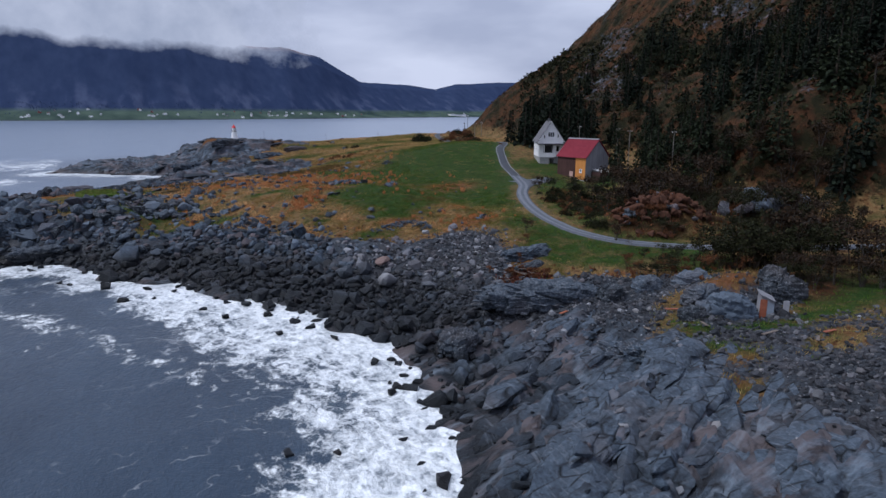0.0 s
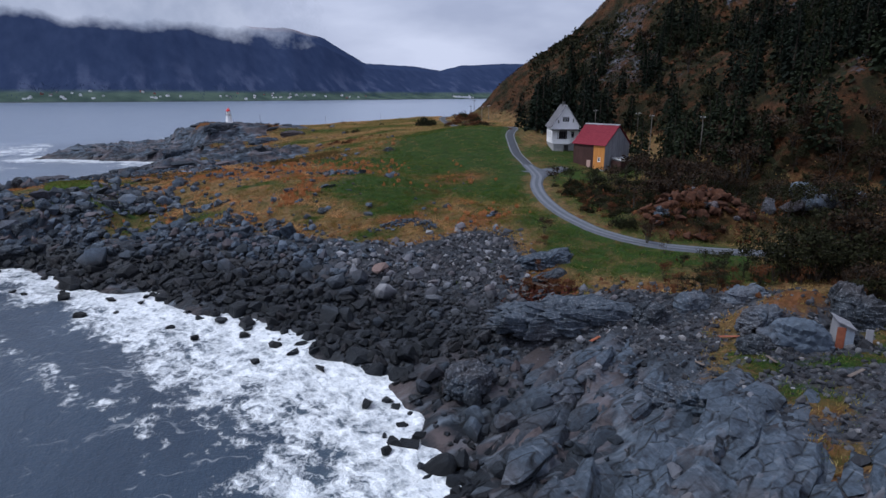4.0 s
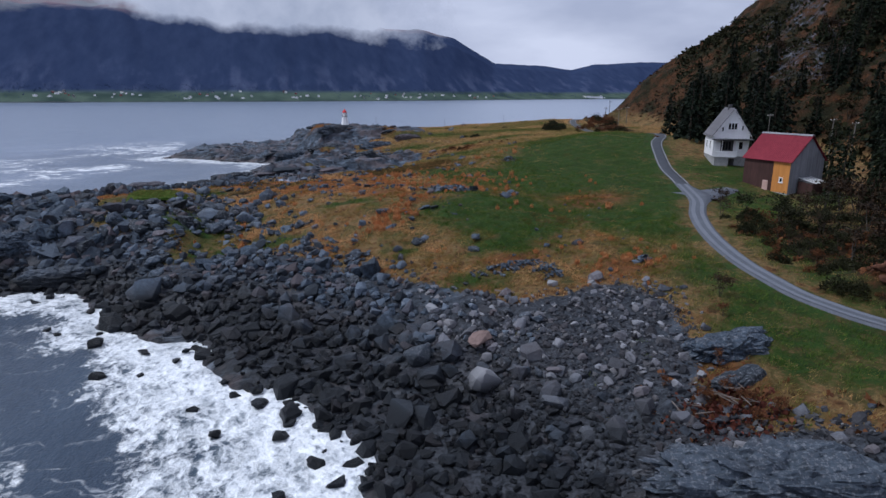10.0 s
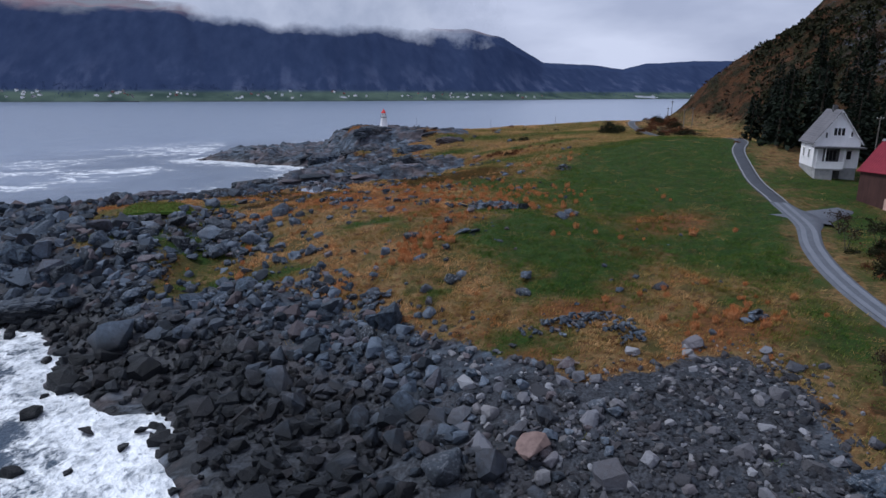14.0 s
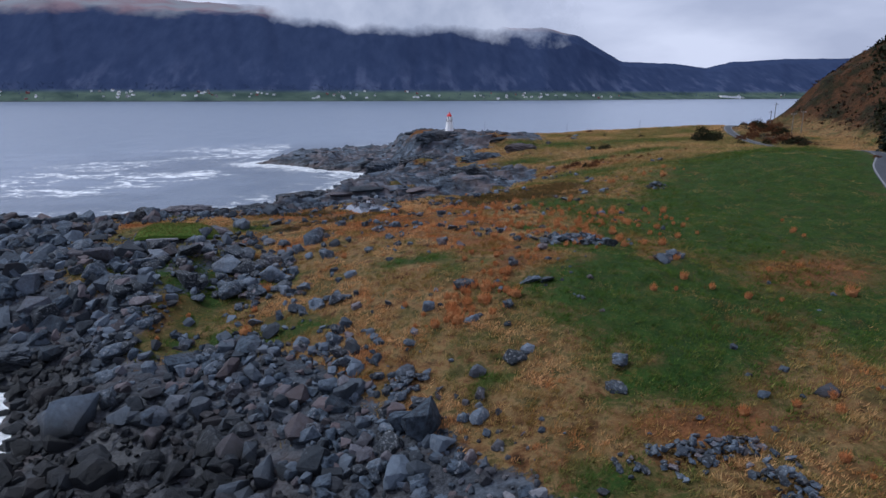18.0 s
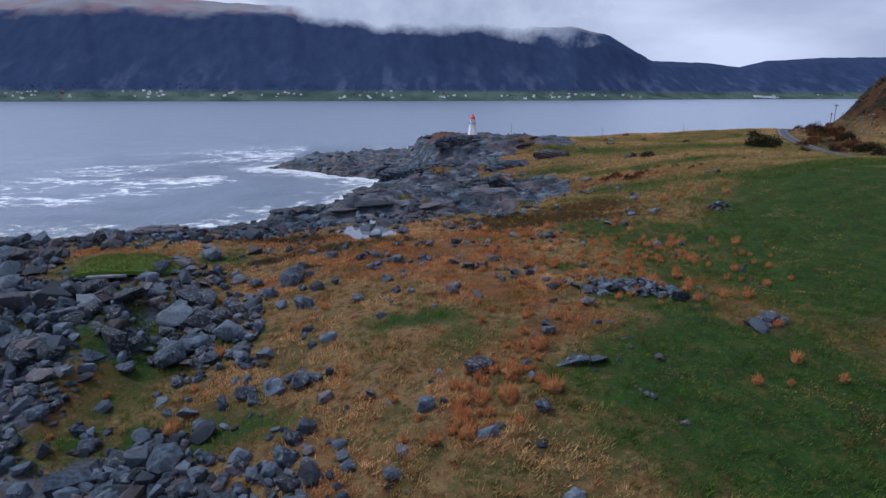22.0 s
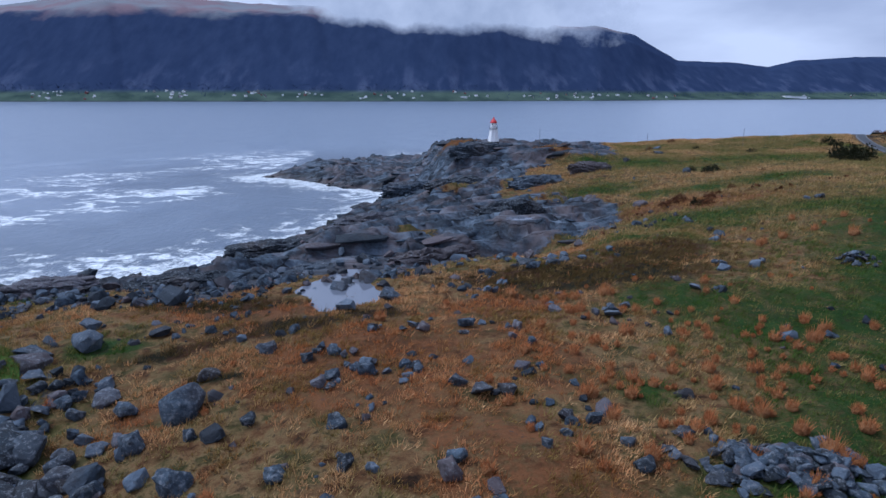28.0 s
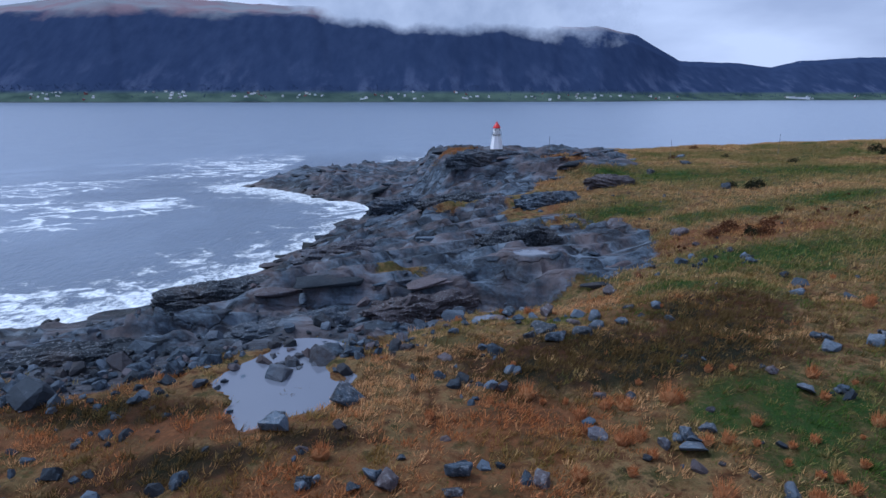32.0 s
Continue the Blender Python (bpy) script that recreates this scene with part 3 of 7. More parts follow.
# ---------------------------------------------------------------- cover of the land
MEADOW = [(-38, 90), (-27, 87), (-20, 88), (-12, 88.5), (-6, 92), (1, 92), (4.5, 96), (7, 103), (13, 106), (21, 109), (28, 115), (29.5, 124),
          (24, 132), (15, 131), (15.5, 142), (22, 153), (28, 158), (38, 162), (42, 177), (45, 190), (45, 235), (130, 270), (200, 450), (900, 450), (900, -200),
          (60, -200), (45, -40), (38, -22), (33, -19), (36.5, -8.5), (30, -3.5), (26, -0.8), (22.5, 2.2), (17, 5.6), (20, 11), (24, 19),
          (24, 24), (19.6, 24.4), (13, 24), (8.5, 28), (1, 37.5), (-4, 46), (-8, 48), (-12, 50.5), (-17.5, 51.5), (-20, 56), (-17, 60), (-18, 68),
          (-17, 74), (-22, 73), (-29, 74), (-34, 80)]
GREEN = [(13, 54), (26, 72), (46, 104), (65, 110), (76, 100), (66, 82), (58, 66), (50, 48), (42, 38), (38, 30), (33, 33),
         (28, 40), (21, 31.6), (14.7, 34), (13, 44)]
ROAD = [(130, -70), (95, -34), (75, -20), (61, -10.6), (55, -6.4), (48.6, -1.9), (41.3, 4.7), (37.4, 9.7), (35.8, 15.5),
        (36, 20), (37, 25.5), (39.5, 32.5), (43.5, 40), (49.5, 48.3), (54, 58), (58, 67.5), (63, 77), (67, 84), (74, 93),
        (80, 108), (82, 125), (84, 142), (90, 163), (97, 178), (106, 192), (118, 212)]
DRIVE = [(50.5, 50), (53.5, 51.6), (56.5, 52.8), (60, 53.8)]
POOLS = [(cx, cy, rx, ry, float(lowland(np.array([cx]), np.array([cy]), coast_distance(np.array([cx]), np.array([cy])))[0]) - 0.2)
         for cx, cy, rx, ry in ((-2.6, 89.8, 3.9, 5.0), (14.4, 115.2, 2.2, 1.4), (9.8, 101, 1.5, 1.2))]


def ring_depth(x, y, ring):
    d, _ = line_distance(x, y, ring + ring[:1])
    return np.where(inside(x, y, ring), d, -d)


def blob(x, y, cx, cy, rx, ry, turn=0):
    c, s = math.cos(radians(turn)), math.sin(radians(turn))
    u, v = (x - cx) * c + (y - cy) * s, -(x - cx) * s + (y - cy) * c
    return np.exp(-((u / rx) ** 2 + (v / ry) ** 2))


def turf_spots(x, y):
    """Patches of grass that have taken hold among the shore rocks."""
    w = 0 * x
    for p in ((24, -13, 3.5, 2), (31, -23, 5, 2), (22, -20, 2.5, 3), (27, -10, 3, 1.5), (-20, 64, 3, 3), (-24, 70, 4, 2), (-16, 56, 2, 3)):
        w = np.maximum(w, blob(x, y, *p))
    for p in ((-28, 80, 9, 6), (-20, 85, 8, 3), (-19, 72, 4, 4), (-36, 86, 5, 2),
              (-36, 72, 4, 2.5), (-29, 63, 3, 2), (-33, 92, 5, 1.5), (-22, 90, 4, 1.2), (-44, 82, 5, 3), (18, -24, 2, 2), (12, 108, 4, 1.5, 30), (20, 128, 5, 1.6, 30), (8, 137, 4, 1.2, 30), (22, 143, 4, 2, 30), (24, 168, 5, 3), (9, 171, 5, 2.5),
              (2, 112, 3, 1, 30), (26, 152, 4, 2), (10.7, 165.5, 4, 2.4), (23.4, 165.4, 4, 2.6), (30, 165, 4, 2.2), (34, 156, 5, 3), (-31, 84.5, 6, 1.6, -20),
              (-15.5, 56, 3.4, 2.6), (-17, 50.5, 2.6, 2.2), (-25.4, 61.2, 3, 2.4), (-18.5, 67.8, 3.2, 2.6), (-16, 78.7, 3.4, 1.6), (-27.8, 67.5, 3.2, 2.6), (-19.5, 59.5, 2.4, 2), (30, -18.3, 5, 1.1, -25), (36, -18.5, 4, 1.6), (33.5, -11.2, 5, 1.9, -18), (22, -15.5, 3, 1.2, -10)):
        w = np.maximum(w, blob(x, y, *p))
    return w


def cover(x, y):
    """How much of a place is rock, green, rust and brush, 0 to 1 each."""
    m = ring_depth(x, y, MEADOW) + 2.4 * fbm(x, y, 9, 4, 31) + step01(80, 100, y) * (3.0 * fbm(x, y, 14, 4, 33) + 2.5 * fbm(x, y, 5, 3, 35))
    rock = step01(1.2, -1.2, m)
    rock = rock * (1 - turf_spots(x, y))
    slope = hill(x, y)
    rock = np.maximum(rock, 0.42 * step01(8, 18, slope) * step01(0.05, 0.35, fbm(x, y, 17, 5, 61)))
    rock = np.maximum(rock, blob(x, y, 20, -1, 6, 2.2, -14))
    green = step01(-6, 6, ring_depth(x, y, GREEN) + 6 * fbm(x, y, 9, 4, 41))
    green = np.maximum(green, 0.75 * step01(0.05, 0.5, fbm(x, y, 7, 4, 43)) * step01(-6, 14, x))
    for p in ((-27, 78, 6, 5), (40, 152, 12, 9), (62, 150, 22, 8), (58, 48, 10, 12), (44, 12, 7, 8), (44, -18, 14, 5), (30, 15, 4, 7), (21, 98, 9, 3),
              (68, 64, 9, 9), (-20, 64, 3, 3), (-14, 51, 5, 3), (11, 29, 5, 3), (34, 58, 12, 12), (37, 76, 10, 9), (27, 80, 8, 9)):
        green = np.maximum(green, 0.9 * blob(x, y, *p))
    for p in ((46, 18, 6, 12), (50, 31, 6, 10), (40, 2, 6, 5), (27, 68, 9, 8), (32, 80, 10, 8), (34, 9, 5, 7), (33, 17, 5, 9), (32, 25, 6, 8), (60, 92, 14, 16), (52, 78, 12, 14), (38, -3, 5, 3, -30), (40, 17, 2, 9), (44, 24, 3, 8), (56, 46, 7, 7), (48, 36, 3, 6), (63, 58, 8, 7), (67, 44, 6, 5), (24, 48, 8, 12), (64, 66, 8, 9), (60, 80, 6, 10), (28, 132, 9, 4, 20), (46, 108, 9, 5), (40, 126, 8, 3)):
        green = np.maximum(green, 0.9 * blob(x, y, *p))
    for p in ((46, 92, 11, 13), (36, 110, 12, 6), (52, 128, 12, 4), (66, 118, 8, 8), (45, 150, 9, 4), (-7, 50, 4, 3), (-11, 61, 4, 2), (3, 59, 5, 2), (-26, 90, 5, 2), (36, 5, 5, 5), (41, -2, 6, 3, -25), (30, 11, 5, 6), (53, 41, 8, 9), (45.5, 27, 6, 10), (41, 15, 4, 9), (70, 62, 7, 8)):
        green = np.maximum(green, 0.9 * blob(x, y, *p))
    for p in ((27, 8, 4, 3), (31, 4, 5, 3, -35), (29, 14, 4, 5), (36, 7, 5, 4), (34, 156, 6, 3), (34, -18.6, 6, 1.4, -10), (27, -17, 9, 6), (44, -16, 7, 5), (-18, 59, 6, 13), (-26, 66, 6, 7), (-16, 78.7, 4, 2)):
        green = np.maximum(green, blob(x, y, *p))
    green = np.maximum(green, 0.55 * step01(100, 118, y) * step01(-0.25, 0.3, fbm(x, y, 13, 4, 45)))
    rust = 0.6 * step01(0.0, 0.45, fbm(x, y, 9, 4, 51)) * step01(34, 18, np.abs(x - 4))
    for p in ((1, 76, 8, 6), (-8, 84, 10, 3), (12, 56, 5, 2, 40), (22, 9, 3.5, 3.5), (36, 118, 14, 4), (17, 33, 5, 2), (26, 27, 5, 3), (10, 84, 5, 4),
              (24, 168, 5, 4), (8, 171, 5, 3), (36, 53, 7, 4.5, 20), (28, 0, 3, 1.6, -30)):
        rust = np.maximum(rust, 0.95 * blob(x, y, *p))
    for p in ((10.7, 165.5, 5, 3), (23.4, 165.4, 4, 3), (30, 165, 4, 2.5), (-31, 84.5, 7, 1.6, -20), (33, -11.6, 6, 2, -18)):
        rust = np.maximum(rust, 0.9 * blob(x, y, *p))
    rust = rust * (1 - 0.75 * blob(x, y, 30, 9, 6, 7))
    brush = step01(1.0, 5.0, slope) * (1 - 0.1 * step01(22, 55, slope))
    rust = np.maximum(rust, 0.65 * step01(14, 40, slope) * step01(-0.2, 0.3, fbm(x, y, 22, 4, 53)))
    thicket = np.clip(blob(x, y, 57, 14, 14, 11) + blob(x, y, 62, 0, 9, 7) + blob(x, y, 68, 28, 9, 10) + blob(x, y, 50, 28, 4, 8) + blob(x, y, 45, 13, 5, 5) + blob(x, y, 48, 22, 4, 7) + blob(x, y, 59, 34, 4, 6) + 0.8 * blob(x, y, 45, -7, 8, 3, -25) + blob(x, y, 54, -17, 12, 6, -30), 0, 1)
    brush = np.maximum(brush, thicket * step01(1.6, 3.5, line_distance(x, y, ROAD)[0]))
    for p in ((16.5, 91, 10, 3.8, 4), (25, 97, 5, 4, 30), (-5.5, 80.6, 4, 1.5, 10), (-11, 86.3, 5, 1.5), (-11, 77.9, 3, 0.8, 33), (-7.4, 73.4, 1.6, 0.7), (41, -13, 5, 3.5), (85, 118, 6, 18, -10), (96, 150, 7, 16, -20), (106, 178, 7, 14, -25), (0.4, 82.6, 2.4, 0.9)):
        brush = np.maximum(brush, np.minimum(1.6 * blob(x, y, *p), 1))
    return rock, green * (1 - rust * 0.8), rust, brush


def ground_height(x, y):
    """The land with its knolls, slabs and hummocks."""
    x, y = np.asarray(x, float), np.asarray(y, float)
    d = coast_distance(x, y)
    z = lowland(x, y, d) + np.where(d > 0, hill(x, y), 0) * step01(0, 25, d)
    m = ring_depth(x, y, MEADOW)
    calm = step01(1.5, 4.5, line_distance(x, y, ROAD)[0]) * step01(1.5, 3.5, line_distance(x, y, DRIVE)[0])
    for cx, cy, r in ((65, 54, 9), (72, 73, 9)):
        calm = calm * step01(r - 3, r + 4, np.hypot(x - cx, y - cy))
    slab_zone = step01(2, -3, m) * step01(-0.5, 3, d)
    point = np.maximum(step01(90, 100, y), step01(0, -7, y) * step01(24, 17, x))
    u = x * math.cos(0.5) + y * math.sin(0.5)
    v = -x * math.sin(0.5) + y * math.cos(0.5)
    slabs = 2.6 * (ridged(u * 0.35, v, 10, 3, 71) - 0.6) + 1.7 * (ridged(u * 0.4, v, 3.6, 3, 75) - 0.6) + 0.8 * (ridged(u * 0.35, v, 1.8, 2, 77) - 0.6) + 0.35 * fbm(x, y, 1.5, 2, 78)
    layer = (slabs + 0.22 * v) / 0.9
    ledges = (np.floor(layer) + step01(0.66, 1.0, layer - np.floor(layer))) * 0.9 - 0.22 * v
    z = z + slab_zone * point * (0.25 * slabs + 0.95 * ledges)
    z = z + step01(7, 0, np.abs(d + 1.0)) * (1.5 * fbm(x, y, 6.5, 4, 85) + 0.25)
    z = z + slab_zone * (1 - point) * (0.5 * fbm(x, y, 5, 3, 81) + 0.25 * fbm(x, y, 1.6, 2, 83))
    z = z + step01(0, 4, m) * calm * (0.42 * fbm(x, y, 11, 3, 91) + 0.36 * fbm(x, y, 2.6, 3, 93))
    h = hill(x, y)
    z = z + step01(3, 14, h) * (5.0 * (ridged(x, y, 34, 4, 95) - 0.5) + 2.4 * fbm(x, y, 8, 4, 96))
    z = z + step01(14, 34, h) * (4.5 * (ridged(x + 0.5 * y, y, 17, 4, 98) - 0.6) + 1.8 * fbm(x, y, 5, 3, 99))
    z = z + calm * (4.4 * blob(x, y, 47, 11.3, 7.5, 3.4, -38) + 2.2 * blob(x, y, 61, 7, 7, 3.5, -10))
    z = z + 1.2 * blob(x, y, 20, -1.0, 7, 2.2, -14) + 1.9 * blob(x, y, 33.5, -11.6, 6, 2.3, -18) + 0.5 * blob(x, y, 33, -8, 6, 3, -20)
    for cx, cy, rx, ry, level in POOLS:
        near = np.hypot((x - cx) / rx, (y - cy) / ry) + 0.55 * fbm(x, y, 3.2, 3, 97)
        z = np.where(near < 1.6, np.maximum(z, level + 0.10 * step01(0.95, 1.15, near)), z)
        z = np.where(near < 1.1, z + (level - 0.25 - z) * step01(1.08, 0.8, near), z)
    return np.where(d > 0, np.maximum(z, np.minimum(0.14 * d, 0.8)), z)


gx = spaced((-95, -46, 1.0), (-46, 46, 0.42), (46, 112, 0.8), (112, 300, 2.5), (300, 700, 15))
gy = spaced((-120, -60, 3.0), (-60, -28, 0.8), (-28, 132, 0.42), (132, 200, 0.5), (200, 335, 2.2))
GX, GY = np.meshgrid(gx, gy)
GZ = ground_height(GX, GY)
ground_mesh = mesh_from("ground", np.stack([GX, GY, GZ], -1).reshape(-1, 3), grid_faces(len(gx), len(gy)), GROUND, True)
for key, mask in zip(("rock", "green", "rust", "brush"), cover(GX, GY)):
    point_values(ground_mesh, key, mask)
ground = tagged(new("ground", ground_mesh), "rough coastal pasture of dry tawny grass running into bare grey rock", "ground", kind="structure")


def ground_at(x, y):
    """Height of the ground sheet itself, for setting things down."""
    x, y = np.asarray(x, float), np.asarray(y, float)
    i = np.clip(np.searchsorted(gx, x) - 1, 0, len(gx) - 2)
    j = np.clip(np.searchsorted(gy, y) - 1, 0, len(gy) - 2)
    u, v = (x - gx[i]) / (gx[i + 1] - gx[i]), (y - gy[j]) / (gy[j + 1] - gy[j])
    return (GZ[j, i] * (1 - u) + GZ[j, i + 1] * u) * (1 - v) + (GZ[j + 1, i] * (1 - u) + GZ[j + 1, i + 1] * u) * v


# ---------------------------------------------------------------- sea
grow = 260 * 1.3 ** np.arange(1, 14)
sx = np.concatenate([-grow[::-1] - 160, np.arange(-260, -150, 6), np.arange(-150, 30, 1.2), np.arange(30, 300, 10), grow + 100])
sy = np.concatenate([-grow[::-1] - 150, np.arange(-250, -70, 8), np.arange(-70, 260, 1.2), np.arange(260, 700, 12), grow + 500])
SX, SY = np.meshgrid(sx, sy)
off = -coast_distance(SX, SY)
cove = step01(60, 40, SY) * step01(-75, -40, SX)
inlet = blob(SX, SY, -14, 186, 16, 10) + blob(SX, SY, -47, 203, 12, 10)
reach = 4.5 + (7.5 + 3.5 * step01(-4, 12, SY)) * cove + 3.0 * step01(90, 120, SY) + 5 * np.clip(inlet, 0, 1)
reach = reach * (1 - 0.55 * cove * step01(-14, -24, SX)) * (1 + 0.55 * fbm(SX, SY, 16, 3, 21))
foam = np.clip(1.15 - np.maximum(off, 0) / reach, 0, 1) * (0.66 + 0.22 * cove)
roller = np.exp(-((off - 17 - 3 * fbm(SX, SY, 30, 2, 23)) / 1.6) ** 2) * cove * step01(-10, 4, SY) * step01(46, 36, SY)
foam = np.maximum(foam, 0.36 * roller)
foam = np.maximum(foam, 0.30 * step01(90, 112, SY) * step01(26, 8, off) * (0.5 + 0.5 * step01(-0.2, 0.3, fbm(SX, SY, 20, 3, 29))))
streak = step01(75, 110, SY) * step01(85, 25, off) * step01(-0.15, 0.3, fbm(SX, SY, 30, 3, 25)) + 0.08 * cove * step01(40, 10, off)
streak = streak * 1.5
swell = 0.06 * np.sin(0.42 * (off + 9 * fbm(SX, SY, 40, 2, 27))) + 0.22 * fbm(SX, SY, 9, 3, 28)
near_sea = step01(420, 200, np.hypot(SX, SY - 80))
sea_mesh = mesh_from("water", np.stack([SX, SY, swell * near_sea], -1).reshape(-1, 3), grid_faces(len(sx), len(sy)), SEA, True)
point_values(sea_mesh, "foam", foam)
# open: share of the painted sky reflection, growing away from the shore
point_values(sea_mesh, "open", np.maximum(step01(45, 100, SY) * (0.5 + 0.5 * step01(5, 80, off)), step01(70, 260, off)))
point_values(sea_mesh, "streak", np.clip(streak, 0, 1.4))
tagged(new("water", sea_mesh), "slate-blue fjord water with white surf along the rocks", "sea", kind="structure")

# ---------------------------------------------------------------- far shore and mountains
RIDGE_AT = [-1.5, -0.73, -0.635, -0.515, -0.42, -0.245, -0.15, 0.0, 0.10, 0.15, 0.185, 0.24, 0.30, 0.37, 0.46, 0.515, 0.555, 0.65, 0.73, 1.5]
RIDGE_UP = [112, 136, 150, 167, 157, 144, 143, 146, 134, 120, 110, 112, 97, 56, 53, 46, 56, 62, 63, 60]
SHORE_AT = [-1.5, -0.73, 0.0, 0.25, 0.45, 0.7, 1.5]
SHORE_FAR = [1950, 1960, 2050, 2250, 2700, 3000, 3000]


def far_slope(u, s):
    """A place on the far side: u is its bearing (metres across per metre ahead), s runs from the shore to the crest and on behind it."""
    shore = np.interp(u, SHORE_AT, SHORE_FAR) + 18 * fbm(u * 60, 0 * u, 2.5, 3, 3)
    far = shore + 900 * s
    crest = 21 + np.interp(u, RIDGE_AT, RIDGE_UP) / 1077 * (np.interp(u, SHORE_AT, SHORE_FAR) + 900)
    up = np.interp(s, (-0.02, 0, 0.02, 0.12, 0.3, 0.62, 1.0, 1.3), (-0.02, 0.004, 0.022, 0.080, 0.33, 0.80, 1.0, 0.7))
    gully = fbm(u * 34 + 0.5 * fbm(u * 10, s * 3, 1.0, 2, 7), s * 1.2, 1.0, 4, 9) * step01(0.14, 0.35, s) * step01(1.05, 0.7, s)
    lumps = fbm(u * 90, s * 12, 1.0, 3, 11) * step01(0.12, 0.3, s)
    z = crest * up + gully * 11 * (crest / 400) + lumps * 3
    return u * far, 43 + far, z


FU, FS = np.meshgrid(np.linspace(-1.4, 1.3, 420), np.concatenate([np.linspace(-0.02, 0.14, 14), np.linspace(0.16, 1.3, 50)]))
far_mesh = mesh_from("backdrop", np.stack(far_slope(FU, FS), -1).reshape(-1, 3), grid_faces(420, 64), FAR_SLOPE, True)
tagged(new("backdrop_mountain", far_mesh), "dark wooded mountain across the fjord, tinted with blue haze, brown heath on top", "mountain", kind="structure")

CU, CZ = np.meshgrid(np.linspace(-0.50, 0.40, 110), np.linspace(150, 800, 60))
lean = CU + 0.0011 * (CZ - 320)
bank = step01(-0.36, -0.12, lean) * (0.42 + 0.58 * step01(0.20, 0.12, CU)) * step01(0.36, 0.22, CU)
base_z = 256 + 30 * step01(-0.1, -0.35, CU) - 40 * step01(0.10, 0.24, CU)
body = bank * (1.7 * step01(base_z - 75, base_z + 60, CZ)) * step01(800, 480, CZ)
edge = step01(base_z - 90, base_z - 30, CZ)
body = body * edge - 0.6 * (1 - edge) - 1.1 * (1 - step01(-0.42, -0.10, lean) * step01(0.40, 0.24, CU))
cloud_mesh = mesh_from("low_cloud", np.stack([CU * 2200, 43 + 2200 + 0 * CZ, CZ], -1).reshape(-1, 3), grid_faces(110, 60), CLOUD, True)
point_values(cloud_mesh, "body", body)
cloud = tagged(new("backdrop_cloud", cloud_mesh), "pale low cloud hanging on the mountain top", "cloud", kind="structure")
cloud.visible_shadow = False

# ---------------------------------------------------------------- road
def smooth_line(line, step=1.0):
    """Points every so many metres along a rounded run of corners."""
    p = np.array([line[0]] + list(line) + [line[-1]], float)
    out = []
    for a, b, c, d in zip(p[:-3], p[1:-2], p[2:-1], p[3:]):
        n = max(int(np.hypot(*(c - b)) / step), 1)
        t = (np.arange(n) / n)[:, None]
        out.append(0.5 * (2 * b + (c - a) * t + (2 * a - 5 * b + 4 * c - d) * t**2 + (3 * b - a - 3 * c + d) * t**3))
    return np.concatenate(out + [p[-1:]])


def ribbon(line, offsets, lift, drape=True):
    """A strip that lies along a line: offsets across it and how high each one lies over the ground."""
    way = np.gradient(line, axis=0)
    way /= np.hypot(*way.T)[:, None] + 1e-9
    side = np.stack([way[:, 1], -way[:, 0]], 1)
    cols = []
    for o, up in zip(offsets, lift):
        o = o if np.ndim(o) else np.full(len(line), o)
        q = line + side * np.asarray(o)[:, None]
        mid = ground_at(line[:, 0], line[:, 1])
        z = np.maximum(mid, ground_at(q[:, 0], q[:, 1])) if up > 0 else ground_at(q[:, 0], q[:, 1])
        cols.append(np.column_stack([q, z + up]))
    return np.stack(cols, 1).reshape(-1, 3), grid_faces(len(offsets), len(line))


road_line = smooth_line(ROAD, 0.8)
fork = int(np.argmin(np.hypot(road_line[:, 0] - 53.5, road_line[:, 1] - 57)))
BED = (-0.35, 0.07, 0.10, 0.12, 0.10, 0.07, -0.35)
for name, line, tar, note in (("road", road_line[:fork + 1], ASPHALT, "narrow worn grey asphalt road winding across the pasture"),
                              ("road_upper", road_line[fork:], DARK_ASPHALT, "dark newer asphalt of the narrow road beyond the fork")):
    wide = 1.0 + 1.5 * np.exp(-((line[:, 0] - 51.2) ** 2 + (line[:, 1] - 51) ** 2) / 16)
    v, f = ribbon(line, (-1.3, -1.0, -0.5, 0 * wide, 0.5 * wide, wide, wide + 0.28), BED)
    road = tagged(new(name, mesh_from(name, v, f, tar, True)), note, "road", kind="structure")
    for sgn in (-1, 1):
        jitter = 0.05 * fbm(line[:, 0], line[:, 1], 3, 3, 13 + sgn)
        mid, half = (sgn * 0.5 + jitter, 0.24) if tar is ASPHALT else (sgn * 0.92 + jitter, 0.10)
        v, f = ribbon(line, (mid - half, mid + half), (0.135, 0.135))
        ob = new("wheel_track" if tar is ASPHALT else "gravel_edge", mesh_from("track", v, f, TRACK if tar is ASPHALT else GRAVEL, True))
        ob.parent = road
drive_line = smooth_line(DRIVE, 0.6)
dw = np.interp(np.arange(len(drive_line)), (0, 4, len(drive_line) - 1), (3.4, 2.0, 0.9))
v, f = ribbon(drive_line, (-dw - 0.4, -dw, 0 * dw, dw, dw + 0.4), (-0.3, 0.05, 0.08, 0.05, -0.3))
tagged(new("road_drive", mesh_from("driveway", v, f, ASPHALT, True)), "short grey driveway branching from the road towards the barn", "driveway", kind="structure")

# ---------------------------------------------------------------- stones
rng = np.random.default_rng(7)


